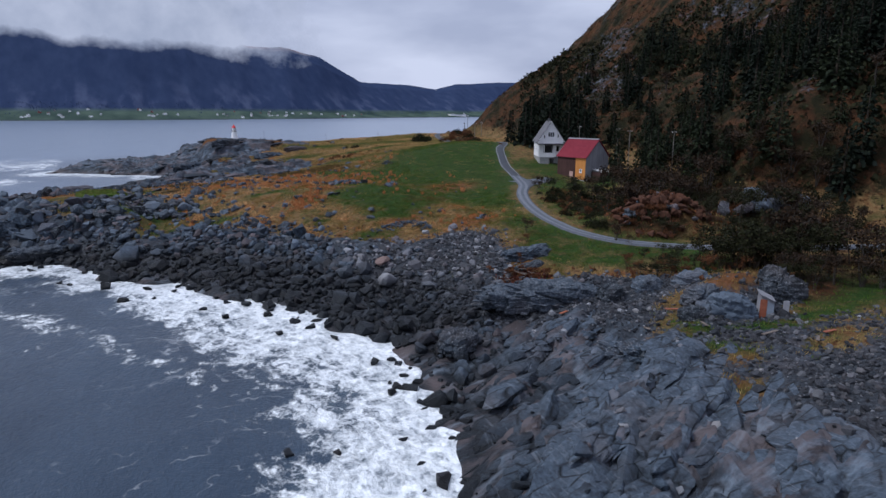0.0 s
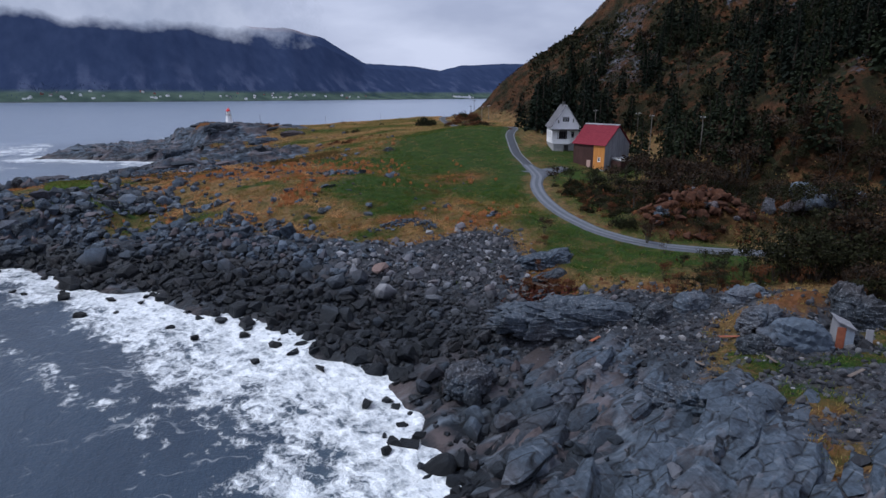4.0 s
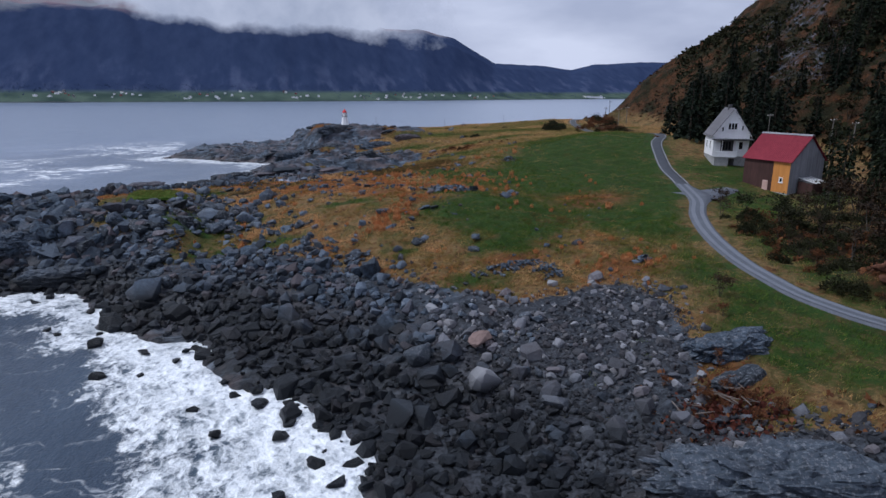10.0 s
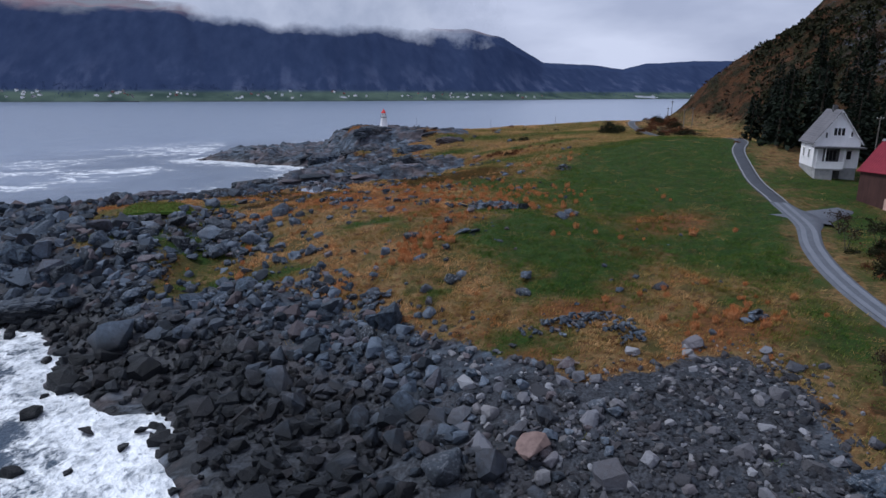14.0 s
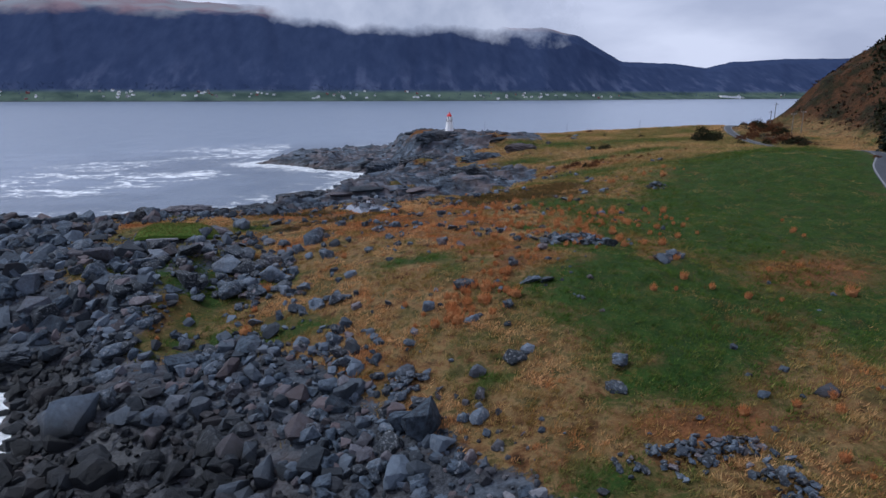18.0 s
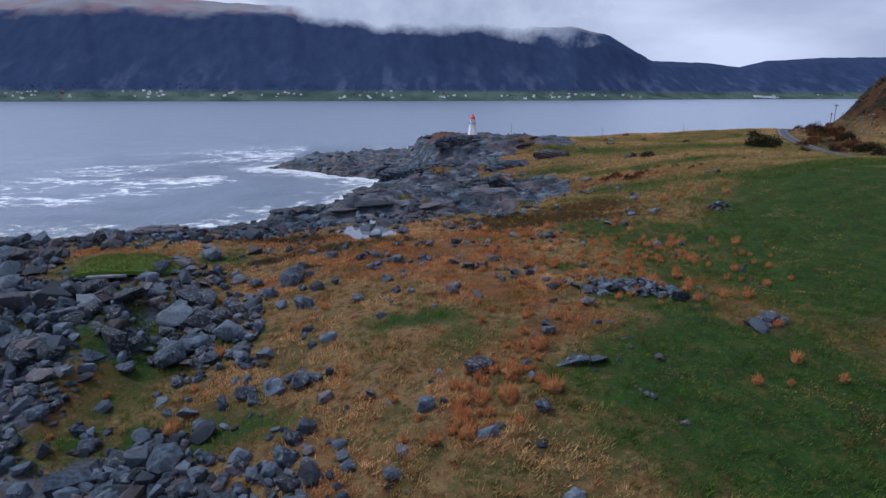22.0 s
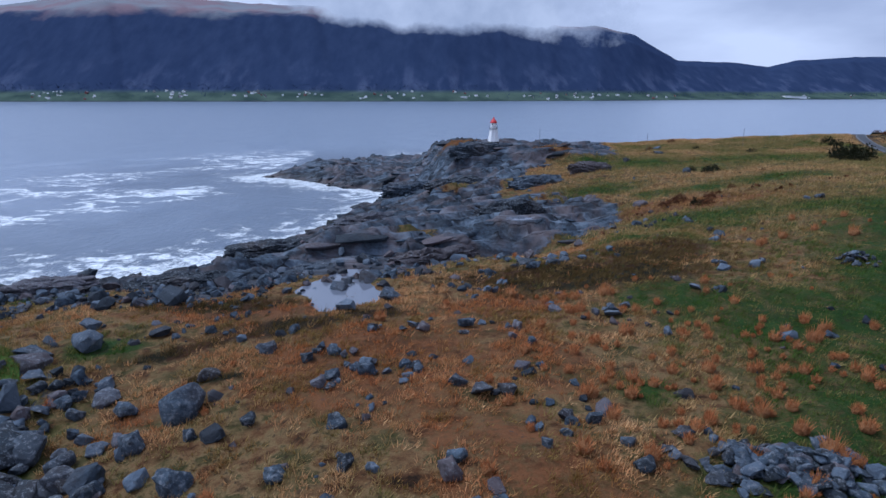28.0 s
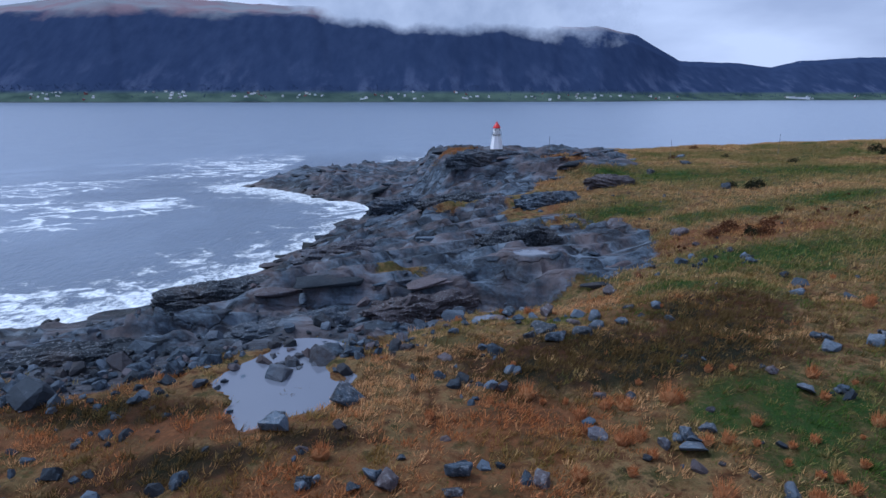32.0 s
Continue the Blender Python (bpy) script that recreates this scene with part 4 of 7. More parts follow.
def block_shape(seed, corners=15):
    """A broken block: the hull of scattered corners, flat-faced and sharp-edged."""
    r = np.random.default_rng(seed)
    p = r.uniform(-1, 1, (corners, 3))
    p /= (np.abs(p) ** 3).sum(1)[:, None] ** 0.3333
    p *= r.uniform(0.82, 1.0, (corners, 1)) * r.uniform((0.85, 0.62, 0.5), (1.15, 0.9, 0.8))
    bm = bmesh.new()
    for q in p:
        bm.verts.new(q)
    out = bmesh.ops.convex_hull(bm, input=bm.verts)
    bmesh.ops.delete(bm, geom=[g for g in out["geom_interior"] if isinstance(g, bmesh.types.BMVert)], context="VERTS")
    bmesh.ops.triangulate(bm, faces=bm.faces)
    return bm


def block_arrays(seed, corners=15):
    bm = block_shape(seed, corners)
    bm.verts.index_update()
    v = np.array([q.co[:] for q in bm.verts])
    f = np.array([[q.index for q in p.verts] for p in bm.faces])
    bm.free()
    return v, f


def worn_block(name, seed, corners=20, wear=0.07, cuts=2):
    """A block with its edges worn off, as one mesh."""
    bm = block_shape(seed, corners)
    bmesh.ops.dissolve_limit(bm, angle_limit=radians(9), verts=bm.verts, edges=bm.edges)
    bmesh.ops.bevel(bm, geom=bm.edges[:], offset=wear, segments=2, profile=0.6, affect="EDGES", clamp_overlap=True)
    bmesh.ops.triangulate(bm, faces=bm.faces)
    long = [e for e in bm.edges if e.calc_length() > 0.28]
    bmesh.ops.subdivide_edges(bm, edges=long, cuts=cuts)
    bmesh.ops.triangulate(bm, faces=bm.faces)
    for q in bm.verts:
        here = q.co + Vector((seed, 0, 0))
        q.co *= 1 + 0.12 * noise.noise(here * 1.7) + 0.07 * noise.noise(here * 4.3) - 0.06 * max(0, 0.12 - abs(noise.noise(here * 1.2))) / 0.12
    bmesh.ops.triangulate(bm, faces=bm.faces)
    bmesh.ops.recalc_face_normals(bm, faces=bm.faces)
    me = bpy.data.meshes.new(name)
    for p in bm.faces:
        p.smooth = True
    bm.to_mesh(me)
    bm.free()
    me.materials.append(BOULDER)
    return me


SMALL = [block_arrays(100 + k, 15 + 3 * (k % 4)) for k in range(16)]
LARGE = [worn_block("boulder", 300 + k, 12 + k % 6, 0.10, 3) for k in range(14)]


def turn_matrix(r, tilt=0.5):
    e = Euler((r.uniform(-tilt, tilt), r.uniform(-tilt, tilt), r.uniform(0, 6.283)))
    return np.array(e.to_matrix())


def heap_mesh(name, places, sizes, material, r, shapes=SMALL, tilt=0.7):
    """Many stones joined: places (n, 3), sizes (n,)."""
    vs, fs, at = [], [], 0
    for p, s in zip(places, sizes):
        v, f = shapes[int(r.integers(len(shapes)))]
        vs.append(v @ turn_matrix(r, tilt).T * s + p)
        fs.append(f + at)
        at += len(v)
    return mesh_from(name, np.concatenate(vs), np.concatenate(fs), material)


def scatter(n, x0, x1, y0, y1, weight, r):
    """Random places, kept as often as weight(x, y) says."""
    x, y = r.uniform(x0, x1, n), r.uniform(y0, y1, n)
    keep = r.uniform(size=n) < weight(x, y)
    return x[keep], y[keep]


def stony(x, y):
    """Where loose stones lie thick: the storm beach and the boulder headland, thinning out over the slabs."""
    m = ring_depth(x, y, MEADOW) + 2.0 * fbm(x, y, 7, 3, 131)
    d = coast_distance(x, y)
    w = step01(3.5, -0.5, m) * step01(-2.0, 0.5, d)
    slabs = np.maximum(step01(92, 98, y), step01(-3, -9, y + 2 * fbm(x, y, 6, 2, 132)) * step01(20, 15, x + 2 * fbm(x, y, 5, 2, 134)))
    w = w * (1 - 0.9 * slabs)
    w = w * (1 - 0.7 * step01(100, 106, y) * step01(-25, -15, x))
    patches = step01(-0.5, 0.15, fbm(x, y, 8, 3, 133))
    return np.clip(w * (0.55 + 0.45 * patches) * (1 - 0.9 * turf_spots(x, y)), 0, 1)




def cobbled(x, y):
    """Where small dark cobbles lie between the slabs of the near shore."""
    w = step01(3, -1, ring_depth(x, y, MEADOW)) * step01(4, 9, coast_distance(x, y)) * np.maximum(step01(16, 20, x + 3 * fbm(x, y, 6, 3, 138)), step01(-9, -3, y))
    return w * (1 - 0.9 * turf_spots(x, y))


# where the ground takes the dark grit tone that paints in shade between stones
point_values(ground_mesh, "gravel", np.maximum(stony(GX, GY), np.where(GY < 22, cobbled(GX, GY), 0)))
x, y = scatter(78000, -90, 50, -40, 112, stony, rng)
d = coast_distance(x, y)
upper = step01(10, 22, d) * step01(50, 34, y) * step01(-12, -2, x)
size = np.clip(rng.lognormal(math.log(0.29), 0.58, len(x)), 0.12, 1.3) * (1 - 0.45 * upper) * (1 + 0.25 * step01(-18, -40, x))
size = size * (1 - 0.42 * step01(8, 11, x) * step01(6, 2, y))
z = ground_at(x, y) + size * 0.22
high = step01(7, 11, d) * step01(3, 7, x + 3 * fbm(x, y, 5, 3, 140)) * step01(40, 34, y) > 0.5
for name, pick, stuff, note in (("shore_stones", ~high, ROCK, "countless broken blue-grey beach stones, wet and black near the surf"),
                                ("upper_shingle", high, SHINGLE, "dry mauve-grey shingle of the upper storm beach")):
    tagged(new(name, heap_mesh(name, np.column_stack([x, y, z])[pick], size[pick], stuff, rng)), note, "stones", kind="stuff")
x, y = scatter(17000, 3, 48, -40, 22, cobbled, rng)
size = np.clip(rng.lognormal(math.log(0.17), 0.42, len(x)), 0.09, 0.6)
tagged(new("beach_cobbles", heap_mesh("beach_cobbles", np.column_stack([x, y, ground_at(x, y) + size * 0.15]), size, DARK_COBBLE, rng)),
       "small grey cobbles strewn between the rock slabs", "stones", kind="stuff")


def boulder(x, y, size, label, squash=1.0, group="", sink=0.25, turn=None, stretch=1.0):
    name = {"stones in the pasture": "field_stone", "rocks of the road bank": "bank_rock", "rocks in the surf": "surf_rock", "crags at the foot of the hill": "crag"}.get(group, "boulder")
    ob = new(name, LARGE[int(rng.integers(len(LARGE)))])
    a = rng.uniform(0, 6.283) if turn is None else turn
    ob.matrix_basis = Matrix.LocRotScale((x, y, float(ground_at(x, y)) + size * (0.55 * squash - sink)),
                                         Euler((rng.uniform(-0.3, 0.3), rng.uniform(-0.3, 0.3), a)), (size * stretch, size, size * squash))
    return tagged(ob, label, "boulder" if name == "boulder" else "rock", group)


# ---------------------------------------------------------------- layered slabs of the outer rocks
def slab_weight(x, y):
    m = ring_depth(x, y, MEADOW) + 2.0 * fbm(x, y, 7, 3, 131)
    zone = np.maximum(step01(93, 99, y), step01(0, -6, y) * step01(22, 15, x))
    zone = zone * (1 - 0.8 * step01(60, 40, y))
    return step01(2.5, -1.5, m) * step01(-1.5, 1.0, coast_distance(x, y)) * zone * (0.3 + 0.7 * step01(-0.2, 0.3, fbm(x, y, 9, 3, 135)))


def worn_arrays(seed, corners, wear, cuts=2):
    me = worn_block("worn", seed, corners, wear, cuts)
    co = np.empty(3 * len(me.vertices), np.float32)
    me.vertices.foreach_get("co", co)
    faces = np.array([p.vertices[:] for p in me.polygons])
    bpy.data.meshes.remove(me)
    return co.reshape(-1, 3).astype(float), faces


LEDGES = [worn_arrays(820 + k, 10 + k % 4, 0.05) for k in range(8)]
BLOCKS = [(v * (1, 1, 1.25), f) for v, f in (worn_arrays(860 + k, 10 + k % 5, 0.05, 1) for k in range(12))]
x, y = scatter(1500, -45, 50, -45, 236, slab_weight, rng)
size = np.clip(rng.lognormal(math.log(1.05), 0.5, len(x)), 0.5, 2.6)
vs, fs, at = [], [], 0
for px, py, pz, s in zip(x, y, ground_at(x, y), size):
    v, f = LEDGES[int(rng.integers(len(LEDGES)))]
    e = Euler((rng.normal(0.12, 0.08), rng.normal(0, 0.06), 0.5 + rng.normal(0, 0.16)))
    vs.append((v * (2.3, 1.0, 0.6) * s) @ np.array(e.to_matrix()).T + (px, py, pz - 0.22 * s))
    fs.append(f + at)
    at += len(v)
tagged(new("rock_slabs", mesh_from("rock_slabs", np.concatenate(vs), np.concatenate(fs), ROCK, True)), "long tilted blue-grey rock slabs and ledges by the sea", "rock", kind="stuff")


# joint blocks of the smooth bedrock by the near shore, one sheet over another
SHEETS = [worn_arrays(840 + k, 9 + k % 4, 0.03, 1) for k in range(8)]
sheet_rng = np.random.default_rng(841)
x, y = scatter(1500, -8, 23, -46, -2, lambda x, y: step01(-1.0, 1.0, coast_distance(x, y)) * step01(21, 15, x + 2.5 * fbm(x, y, 6, 3, 138)) * step01(-3, -8, y) * (0.4 + 0.6 * step01(-0.3, 0.2, fbm(x, y, 6, 3, 142))), sheet_rng)
size = np.clip(sheet_rng.lognormal(math.log(1.15), 0.45, len(x)), 0.5, 2.8)
block_meshes = [mesh_from("bedrock_block", v, f, BEDROCK, False) for v, f in SHEETS]
vs, fs, at, single = [], [], 0, 0
for px, py, pz, s in zip(x, y, ground_at(x, y), size):
    k = int(sheet_rng.integers(len(SHEETS)))
    e = Euler((sheet_rng.normal(0.14, 0.07), sheet_rng.normal(-0.08, 0.06), 0.42 + sheet_rng.normal(0, 0.13)))
    if s > 0.95 and single < 300:
        single += 1
        ob = tagged(new("bedrock_block", block_meshes[k]), "tilted blue-grey joint block of the shore bedrock", "rock", "joint blocks of the bedrock")
        ob.matrix_basis = Matrix.LocRotScale((px, py, pz - 0.27 * s), e, (1.9 * s, 1.05 * s, 0.5 * s))
        continue
    v, f = SHEETS[k]
    vs.append((v * (1.9, 1.05, 0.5) * s) @ np.array(e.to_matrix()).T + (px, py, pz - 0.27 * s))
    fs.append(f + at)
    at += len(v)
tagged(new("bedrock_sheets", mesh_from("bedrock_sheets", np.concatenate(vs), np.concatenate(fs), BEDROCK, False)), "blue-grey bedrock broken into tilted joint blocks above the surf", "rock", kind="stuff")


# black rocks awash along the water's edge
def awash(x, y):
    d = coast_distance(x, y)
    return step01(-9, -1, d) * step01(2.0, 0.0, d) * (0.15 + 0.85 * step01(0.0, 0.35, fbm(x, y, 6, 3, 137))) * step01(-9 + 6 * step01(60, 90, y), -1, d)


x, y = scatter(5200, -60, 12, -40, 236, lambda x, y: awash(x, y) * step01(-5, -0.5, coast_distance(x, y)), rng)
size = np.clip(rng.lognormal(math.log(0.42), 0.5, len(x)), 0.18, 1.4)
tagged(new("surf_stones", heap_mesh("surf_stones", np.column_stack([x, y, np.maximum(ground_at(x, y), -0.1 - 0.25 * size)]), size, ROCK, rng, tilt=0.4)),
       "black wet rocks awash at the water's edge", "rocks", kind="stuff")

x, y = scatter(2600, -32, 8, -34, 50, lambda x, y: step01(-4.5, -0.5, coast_distance(x, y)) * step01(2.5, 0.5, coast_distance(x, y)) * (0.12 + 0.88 * step01(-0.1, 0.3, fbm(x, y, 7, 3, 139))), rng)
size = np.clip(rng.lognormal(math.log(0.52), 0.45, len(x)), 0.25, 1.3)
tagged(new("edge_stones", heap_mesh("edge_stones", np.column_stack([x, y, np.maximum(ground_at(x, y), -0.15) + 0.12 * size]), size, ROCK, rng, BLOCKS, 0.3)),
       "ragged edge of black wet blocks where the surf breaks", "rocks", kind="stuff")

# stones of the beach that lie nearest
STONES = [worn_block("stone", 700 + k, 12, 0.06, 1) for k in range(8)]
for k in range(300):
    x, y = rng.uniform(-12, 14), rng.uniform(12, 48)
    if stony(np.array([x]), np.array([y]))[0] < 0.3:
        continue
    ob = tagged(new("stone", STONES[k % 8]), "angular grey stone of the storm beach", "stone", "stones of the storm beach")
    s = rng.uniform(0.4, 0.75)
    ob.matrix_basis = Matrix.LocRotScale((x, y, float(ground_at(x, y)) + 0.3 * s), Euler((rng.uniform(-0.5, 0.5), rng.uniform(-0.5, 0.5), rng.uniform(0, 6.283))), (s, s, s * 0.85))

# ---------------------------------------------------------------- boulders that stand out
HEADLAND = [(-7, 53.3, 0.8), (-11.1, 59.5, 0.8), (-9.1, 59, 0.6), (-10, 52.1, 0.7), (-25.6, 66.6, 1.7), (-22.5, 67.2, 1.5), (-22.6, 59, 1.8),
            (-20, 55.7, 1.0), (-12.2, 65.3, 1.0), (-14.8, 69, 1.0), (-18.9, 81.6, 1.1), (-19.5, 76.9, 1.3), (-17.2, 78.7, 1.3), (-19.1, 76, 1.3),
            (-14.4, 68.1, 1.2), (-11, 65.7, 1.1), (-32.6, 67.7, 1.5), (-15.3, 51, 0.8), (-26.2, 61.3, 1.4), (-9.7, 38.6, 1.2), (-1.7, 22, 1.2),
            (-20, 50, 1.6), (-31.1, 69.4, 1.5), (-12.6, 49.5, 1.0), (-32, 89, 1.9), (5, -6.5, 1.7), (3.4, 19.3, 1.3), (-0.8, 25.7, 0.8), (-2.2, 41.7, 0.9)]
PASTURE = [(-3.7, 53, 0.8), (-3.2, 48.1, 0.6), (-2.1, 50.9, 0.6), (-5.6, 64.5, 0.9), (-7.1, 58.1, 0.8), (6.5, 51.7, 0.9), (9.2, 47.5, 0.6),
           (3.4, 48.9, 0.7), (0.4, 50.5, 0.4), (11.1, 56, 0.5), (7.1, 70, 0.7), (-1.6, 64.7, 0.5), (21, 59.6, 0.8), (14.7, 59.6, 0.8), (-9.9, 68.3, 0.6),
           (-1.5, 64.4, 0.6), (0.4, 67.6, 0.7), (1.3, 64.5, 0.5), (-3.9, 68.6, 0.5), (-5.2, 76.8, 0.6), (-1.1, 75.9, 0.6), (1.1, 73.9, 0.6),
           (3.9, 72.8, 0.6), (6, 70.8, 0.6), (8.5, 70.3, 0.7), (10.4, 76, 0.6), (4, 79, 0.6), (16.4, 80.9, 0.7), (10.7, 67.2, 0.5), (12.8, 65.2, 0.4), (5.5, 63.5, 0.6)]
OUTER = [(23.6, 85.4, 0.5), (6.5, 78.5, 0.5), (-1.8, 84.6, 0.7), (21.3, 99.2, 0.7), (16, 96, 0.7), (12.6, 95.5, 1.1), (14.8, 94, 0.9), (32.2, 108.2, 0.7),
         (30.6, 120.5, 1.2), (31.1, 99.5, 0.6), (28.1, 90.6, 0.8), (38.8, 155, 1.3), (47.9, 164.3, 1.3), (8.6, 41.6, 1.1), (9.5, 42.1, 0.6), (13.6, 36.9, 0.7),
         (14.2, 38.8, 0.9), (-3.3, 53.6, 0.8), (-7.3, 65.1, 0.8), (11.9, 51.8, 0.6), (13, 51.6, 0.7), (10.5, 73.2, 0.5), (44, 140, 1.0), (52, 178, 1.2), (-8, 105, 0.8)]
SURF = [(-22.7, 34, 1.1), (-12.5, 27.3, 0.7), (-15.1, 28.3, 0.5), (-11, 23.1, 0.5), (-8.6, 21.2, 0.7), (-20.6, 26.7, 0.8), (-16.6, 34.7, 0.5), (-11.1, 26.1, 0.5),
        (-17.5, 26.2, 0.4), (-18, 30.5, 0.7), (-25.1, 43.1, 0.7), (-26.5, 37.4, 0.4), (-7, 14.2, 0.8), (-11.1, 15.5, 0.5), (-14.4, 30.1, 0.6), (-21.6, 37.8, 0.8),
        (-12.9, 19.4, 0.5), (-8.3, 19, 0.7), (-7.2, 8, 0.5), (-27.7, 38.8, 0.5), (-6.4, 15.6, 0.6), (-11.6, -14, 0.5), (-4.5, -15.8, 0.4), (-8.9, -15.4, 0.4), (-3, 4, 0.7),
        (-5, 10.5, 0.7), (-1.5, -3, 0.6), (-2.5, -9, 0.6)]
STRAYS = [(0.7, 35.4, 0.9), (5.9, 38.0, 0.55), (2.3, 38.5, 0.65), (0.7, 38.5, 0.6), (3.7, 39.3, 0.42), (-3.9, 39.3, 0.65), (1.9, 44.5, 0.62),
          (-3.3, 46.8, 0.8), (-5.6, 47.1, 0.6), (-6.3, 52.3, 0.65), (10.9, 55.0, 0.6), (13.0, 63.5, 0.55), (2.5, 63.9, 0.4), (5.8, 64.5, 0.55),
          (11.9, 66.9, 0.5), (-6.4, 67.7, 0.5), (-0.6, 72.6, 0.6), (1.2, 72.7, 0.6), (-7.4, 73.3, 0.8), (-2.4, 74.9, 0.5), (9.4, 77.2, 0.42),
          (9.9, 78.8, 0.5), (-4.3, 79.4, 0.5), (6.7, 79.5, 0.6), (12.9, 82.1, 0.5), (-1.6, 83.4, 0.9)]
STRAYS_OUT = [(1.3, 86.4, 1.2), (30.7, 90.8, 0.7), (13.1, 93.6, 0.8), (21.1, 96.4, 0.45), (16.5, 98.0, 0.9), (19.4, 99.9, 0.6), (13.8, 100.8, 0.75), (11.1, 102.3, 0.75),
              (-2.7, 104.5, 0.8), (20.0, 106.6, 0.85), (32.4, 109.5, 0.7), (13.4, 110.0, 0.9), (11.6, 94.6, 0.6), (14.9, 97.3, 0.7), (17.8, 96.0, 0.6), (12.4, 97.0, 0.55)]
STRAYS_SHORE = [(-2.7, 40.1, 0.85), (-13.7, 40.1, 1.0), (-9.4, 43.0, 0.85), (-17.9, 44.0, 0.9), (-9.1, 51.1, 0.5), (-24.6, 57.9, 1.1), (-16.3, 58.1, 0.7), (-31.4, 61.6, 1.3),
                (-21.6, 37.4, 0.9), (-22.8, 40.5, 0.85), (-24.4, 44.5, 0.9), (-20.2, 37.2, 0.9), (-25.8, 47.6, 0.8), (-23.4, 42.6, 1.0), (-27.9, 61.7, 0.95), (-22.0, 64.8, 1.7), (-8.9, 67.5, 0.8), (-28.7, 57.6, 1.8)]
# knobs of living rock: place, half length, half width, height, turn
SHORE_KNOBS = [(16.4, -1.4, 6.0, 2.1, 1.6, -14), (23.0, -4.8, 1.5, 1.0, 1.3, 20), (27.4, -5.4, 1.6, 1.0, 1.4, -10), (31.5, -7.5, 2.0, 1.0, 1.4, -15), (22.0, 7.6, 2.4, 0.8, 0.8, 15),
            (36.2, -13.2, 2.2, 1.2, 1.7, 20), (16.6, -15.6, 3.4, 1.4, 1.5, -40), (28.4, -11.2, 2.4, 1.2, 1.2, 12), (5.1, -5.6, 1.8, 1.4, 1.3, 20),
            (24.6, 11.3, 3.6, 1.5, 1.15, 8)]
POINT_KNOBS = [(-38, 60, 4.4, 2.2, 1.8, 15), (-47, 72, 5.0, 2.6, 2.0, 25), (-31, 54, 3.4, 1.8, 1.4, 5), (-28, 92, 4.0, 1.6, 1.2, 20), (-18, 94, 4.5, 1.5, 1.0, 25),
            (-6, 101, 5.0, 1.6, 1.3, 28), (4, 108, 5.5, 1.8, 1.6, 28), (14, 121, 5.0, 1.7, 1.5, 28), (-14, 110, 5.0, 2.0, 1.4, 28), (-4, 124, 6.0, 2.2, 1.8, 28),
            (8, 141, 6.0, 2.2, 1.8, 30), (20, 138, 5.0, 2.0, 1.5, 28), (0, 156, 6.0, 2.4, 1.8, 30), (12, 160, 5.5, 2.2, 1.8, 25), (30, 146, 4.0, 1.6, 1.4, 25)]
RUST_BLOCKS = []
for k in range(5):
    me = worn_block("boulder", 940 + k, 11 + k % 3)
    me.materials[0] = RUST_ROCK
    RUST_BLOCKS.append(me)
for x, y, s in HEADLAND:
    boulder(x, y, s * 1.05, "large angular blue-grey boulder on the storm beach", rng.uniform(0.75, 1.0), "boulders of the shore")
for x, y, s in PASTURE:
    boulder(x, y, s, "grey lichened stone lying in dry tawny grass", rng.uniform(0.8, 1.2), "stones in the pasture", 0.22)
for x, y, s in OUTER:
    boulder(x, y, s, "weathered grey block half sunk in rough grass", rng.uniform(0.6, 0.9), "stones in the pasture", 0.25)
for x, y, s in STRAYS:
    boulder(x, y, s, "broken grey stone standing out of tawny grass", rng.uniform(0.8, 1.25), "stones in the pasture", 0.2)
for x, y, s in STRAYS_OUT:
    boulder(x, y, s, "grey block at the edge of the bare rock", rng.uniform(0.65, 1.0), "stones in the pasture", 0.2)
for x, y, s in STRAYS_SHORE:
    boulder(x, y, s, "large angular blue-grey boulder on the storm beach", rng.uniform(0.8, 1.1), "boulders of the shore")
for x, y, s in SURF:
    ob = boulder(x, y, s, "black wet rock awash in white foam", 0.8, "rocks in the surf")
    ob.location.z = 0.05 + 0.12 * s
knot_rng = np.random.default_rng(733)
for cx, cy, count in ((-1.3, 75.9, 5), (1.1, 73.8, 7), (4.0, 79.5, 5), (-5.6, 76.9, 3), (-0.8, 72.7, 4), (3.3, 73.1, 4), (16.6, 81.7, 6), (28.3, 91.7, 3), (31.1, 91.7, 3),
                      (32.4, 110.1, 3), (46.6, 111.6, 3), (1.8, 79.2, 3), (23.8, 86.3, 2), (9.6, 66, 4), (-4.1, 53.5, 3)):
    for k in range(count):
        boulder(cx + knot_rng.normal(0, 0.75), cy + knot_rng.normal(0, 0.6), knot_rng.uniform(0.25, 0.55), "lichened grey stone in a knot of stones and bracken", knot_rng.uniform(0.8, 1.2), "stones in the pasture", 0.24)
slab = boulder(-19.3, 42.5, 1.95, "huge pale slab-sided boulder tilted above the surf", 1.1, "boulders of the shore", 0.15, 0.6, 1.35)
slab.data = worn_block("boulder", 911, 9, 0.03)
slab.data.materials[0] = PALE_ROCK


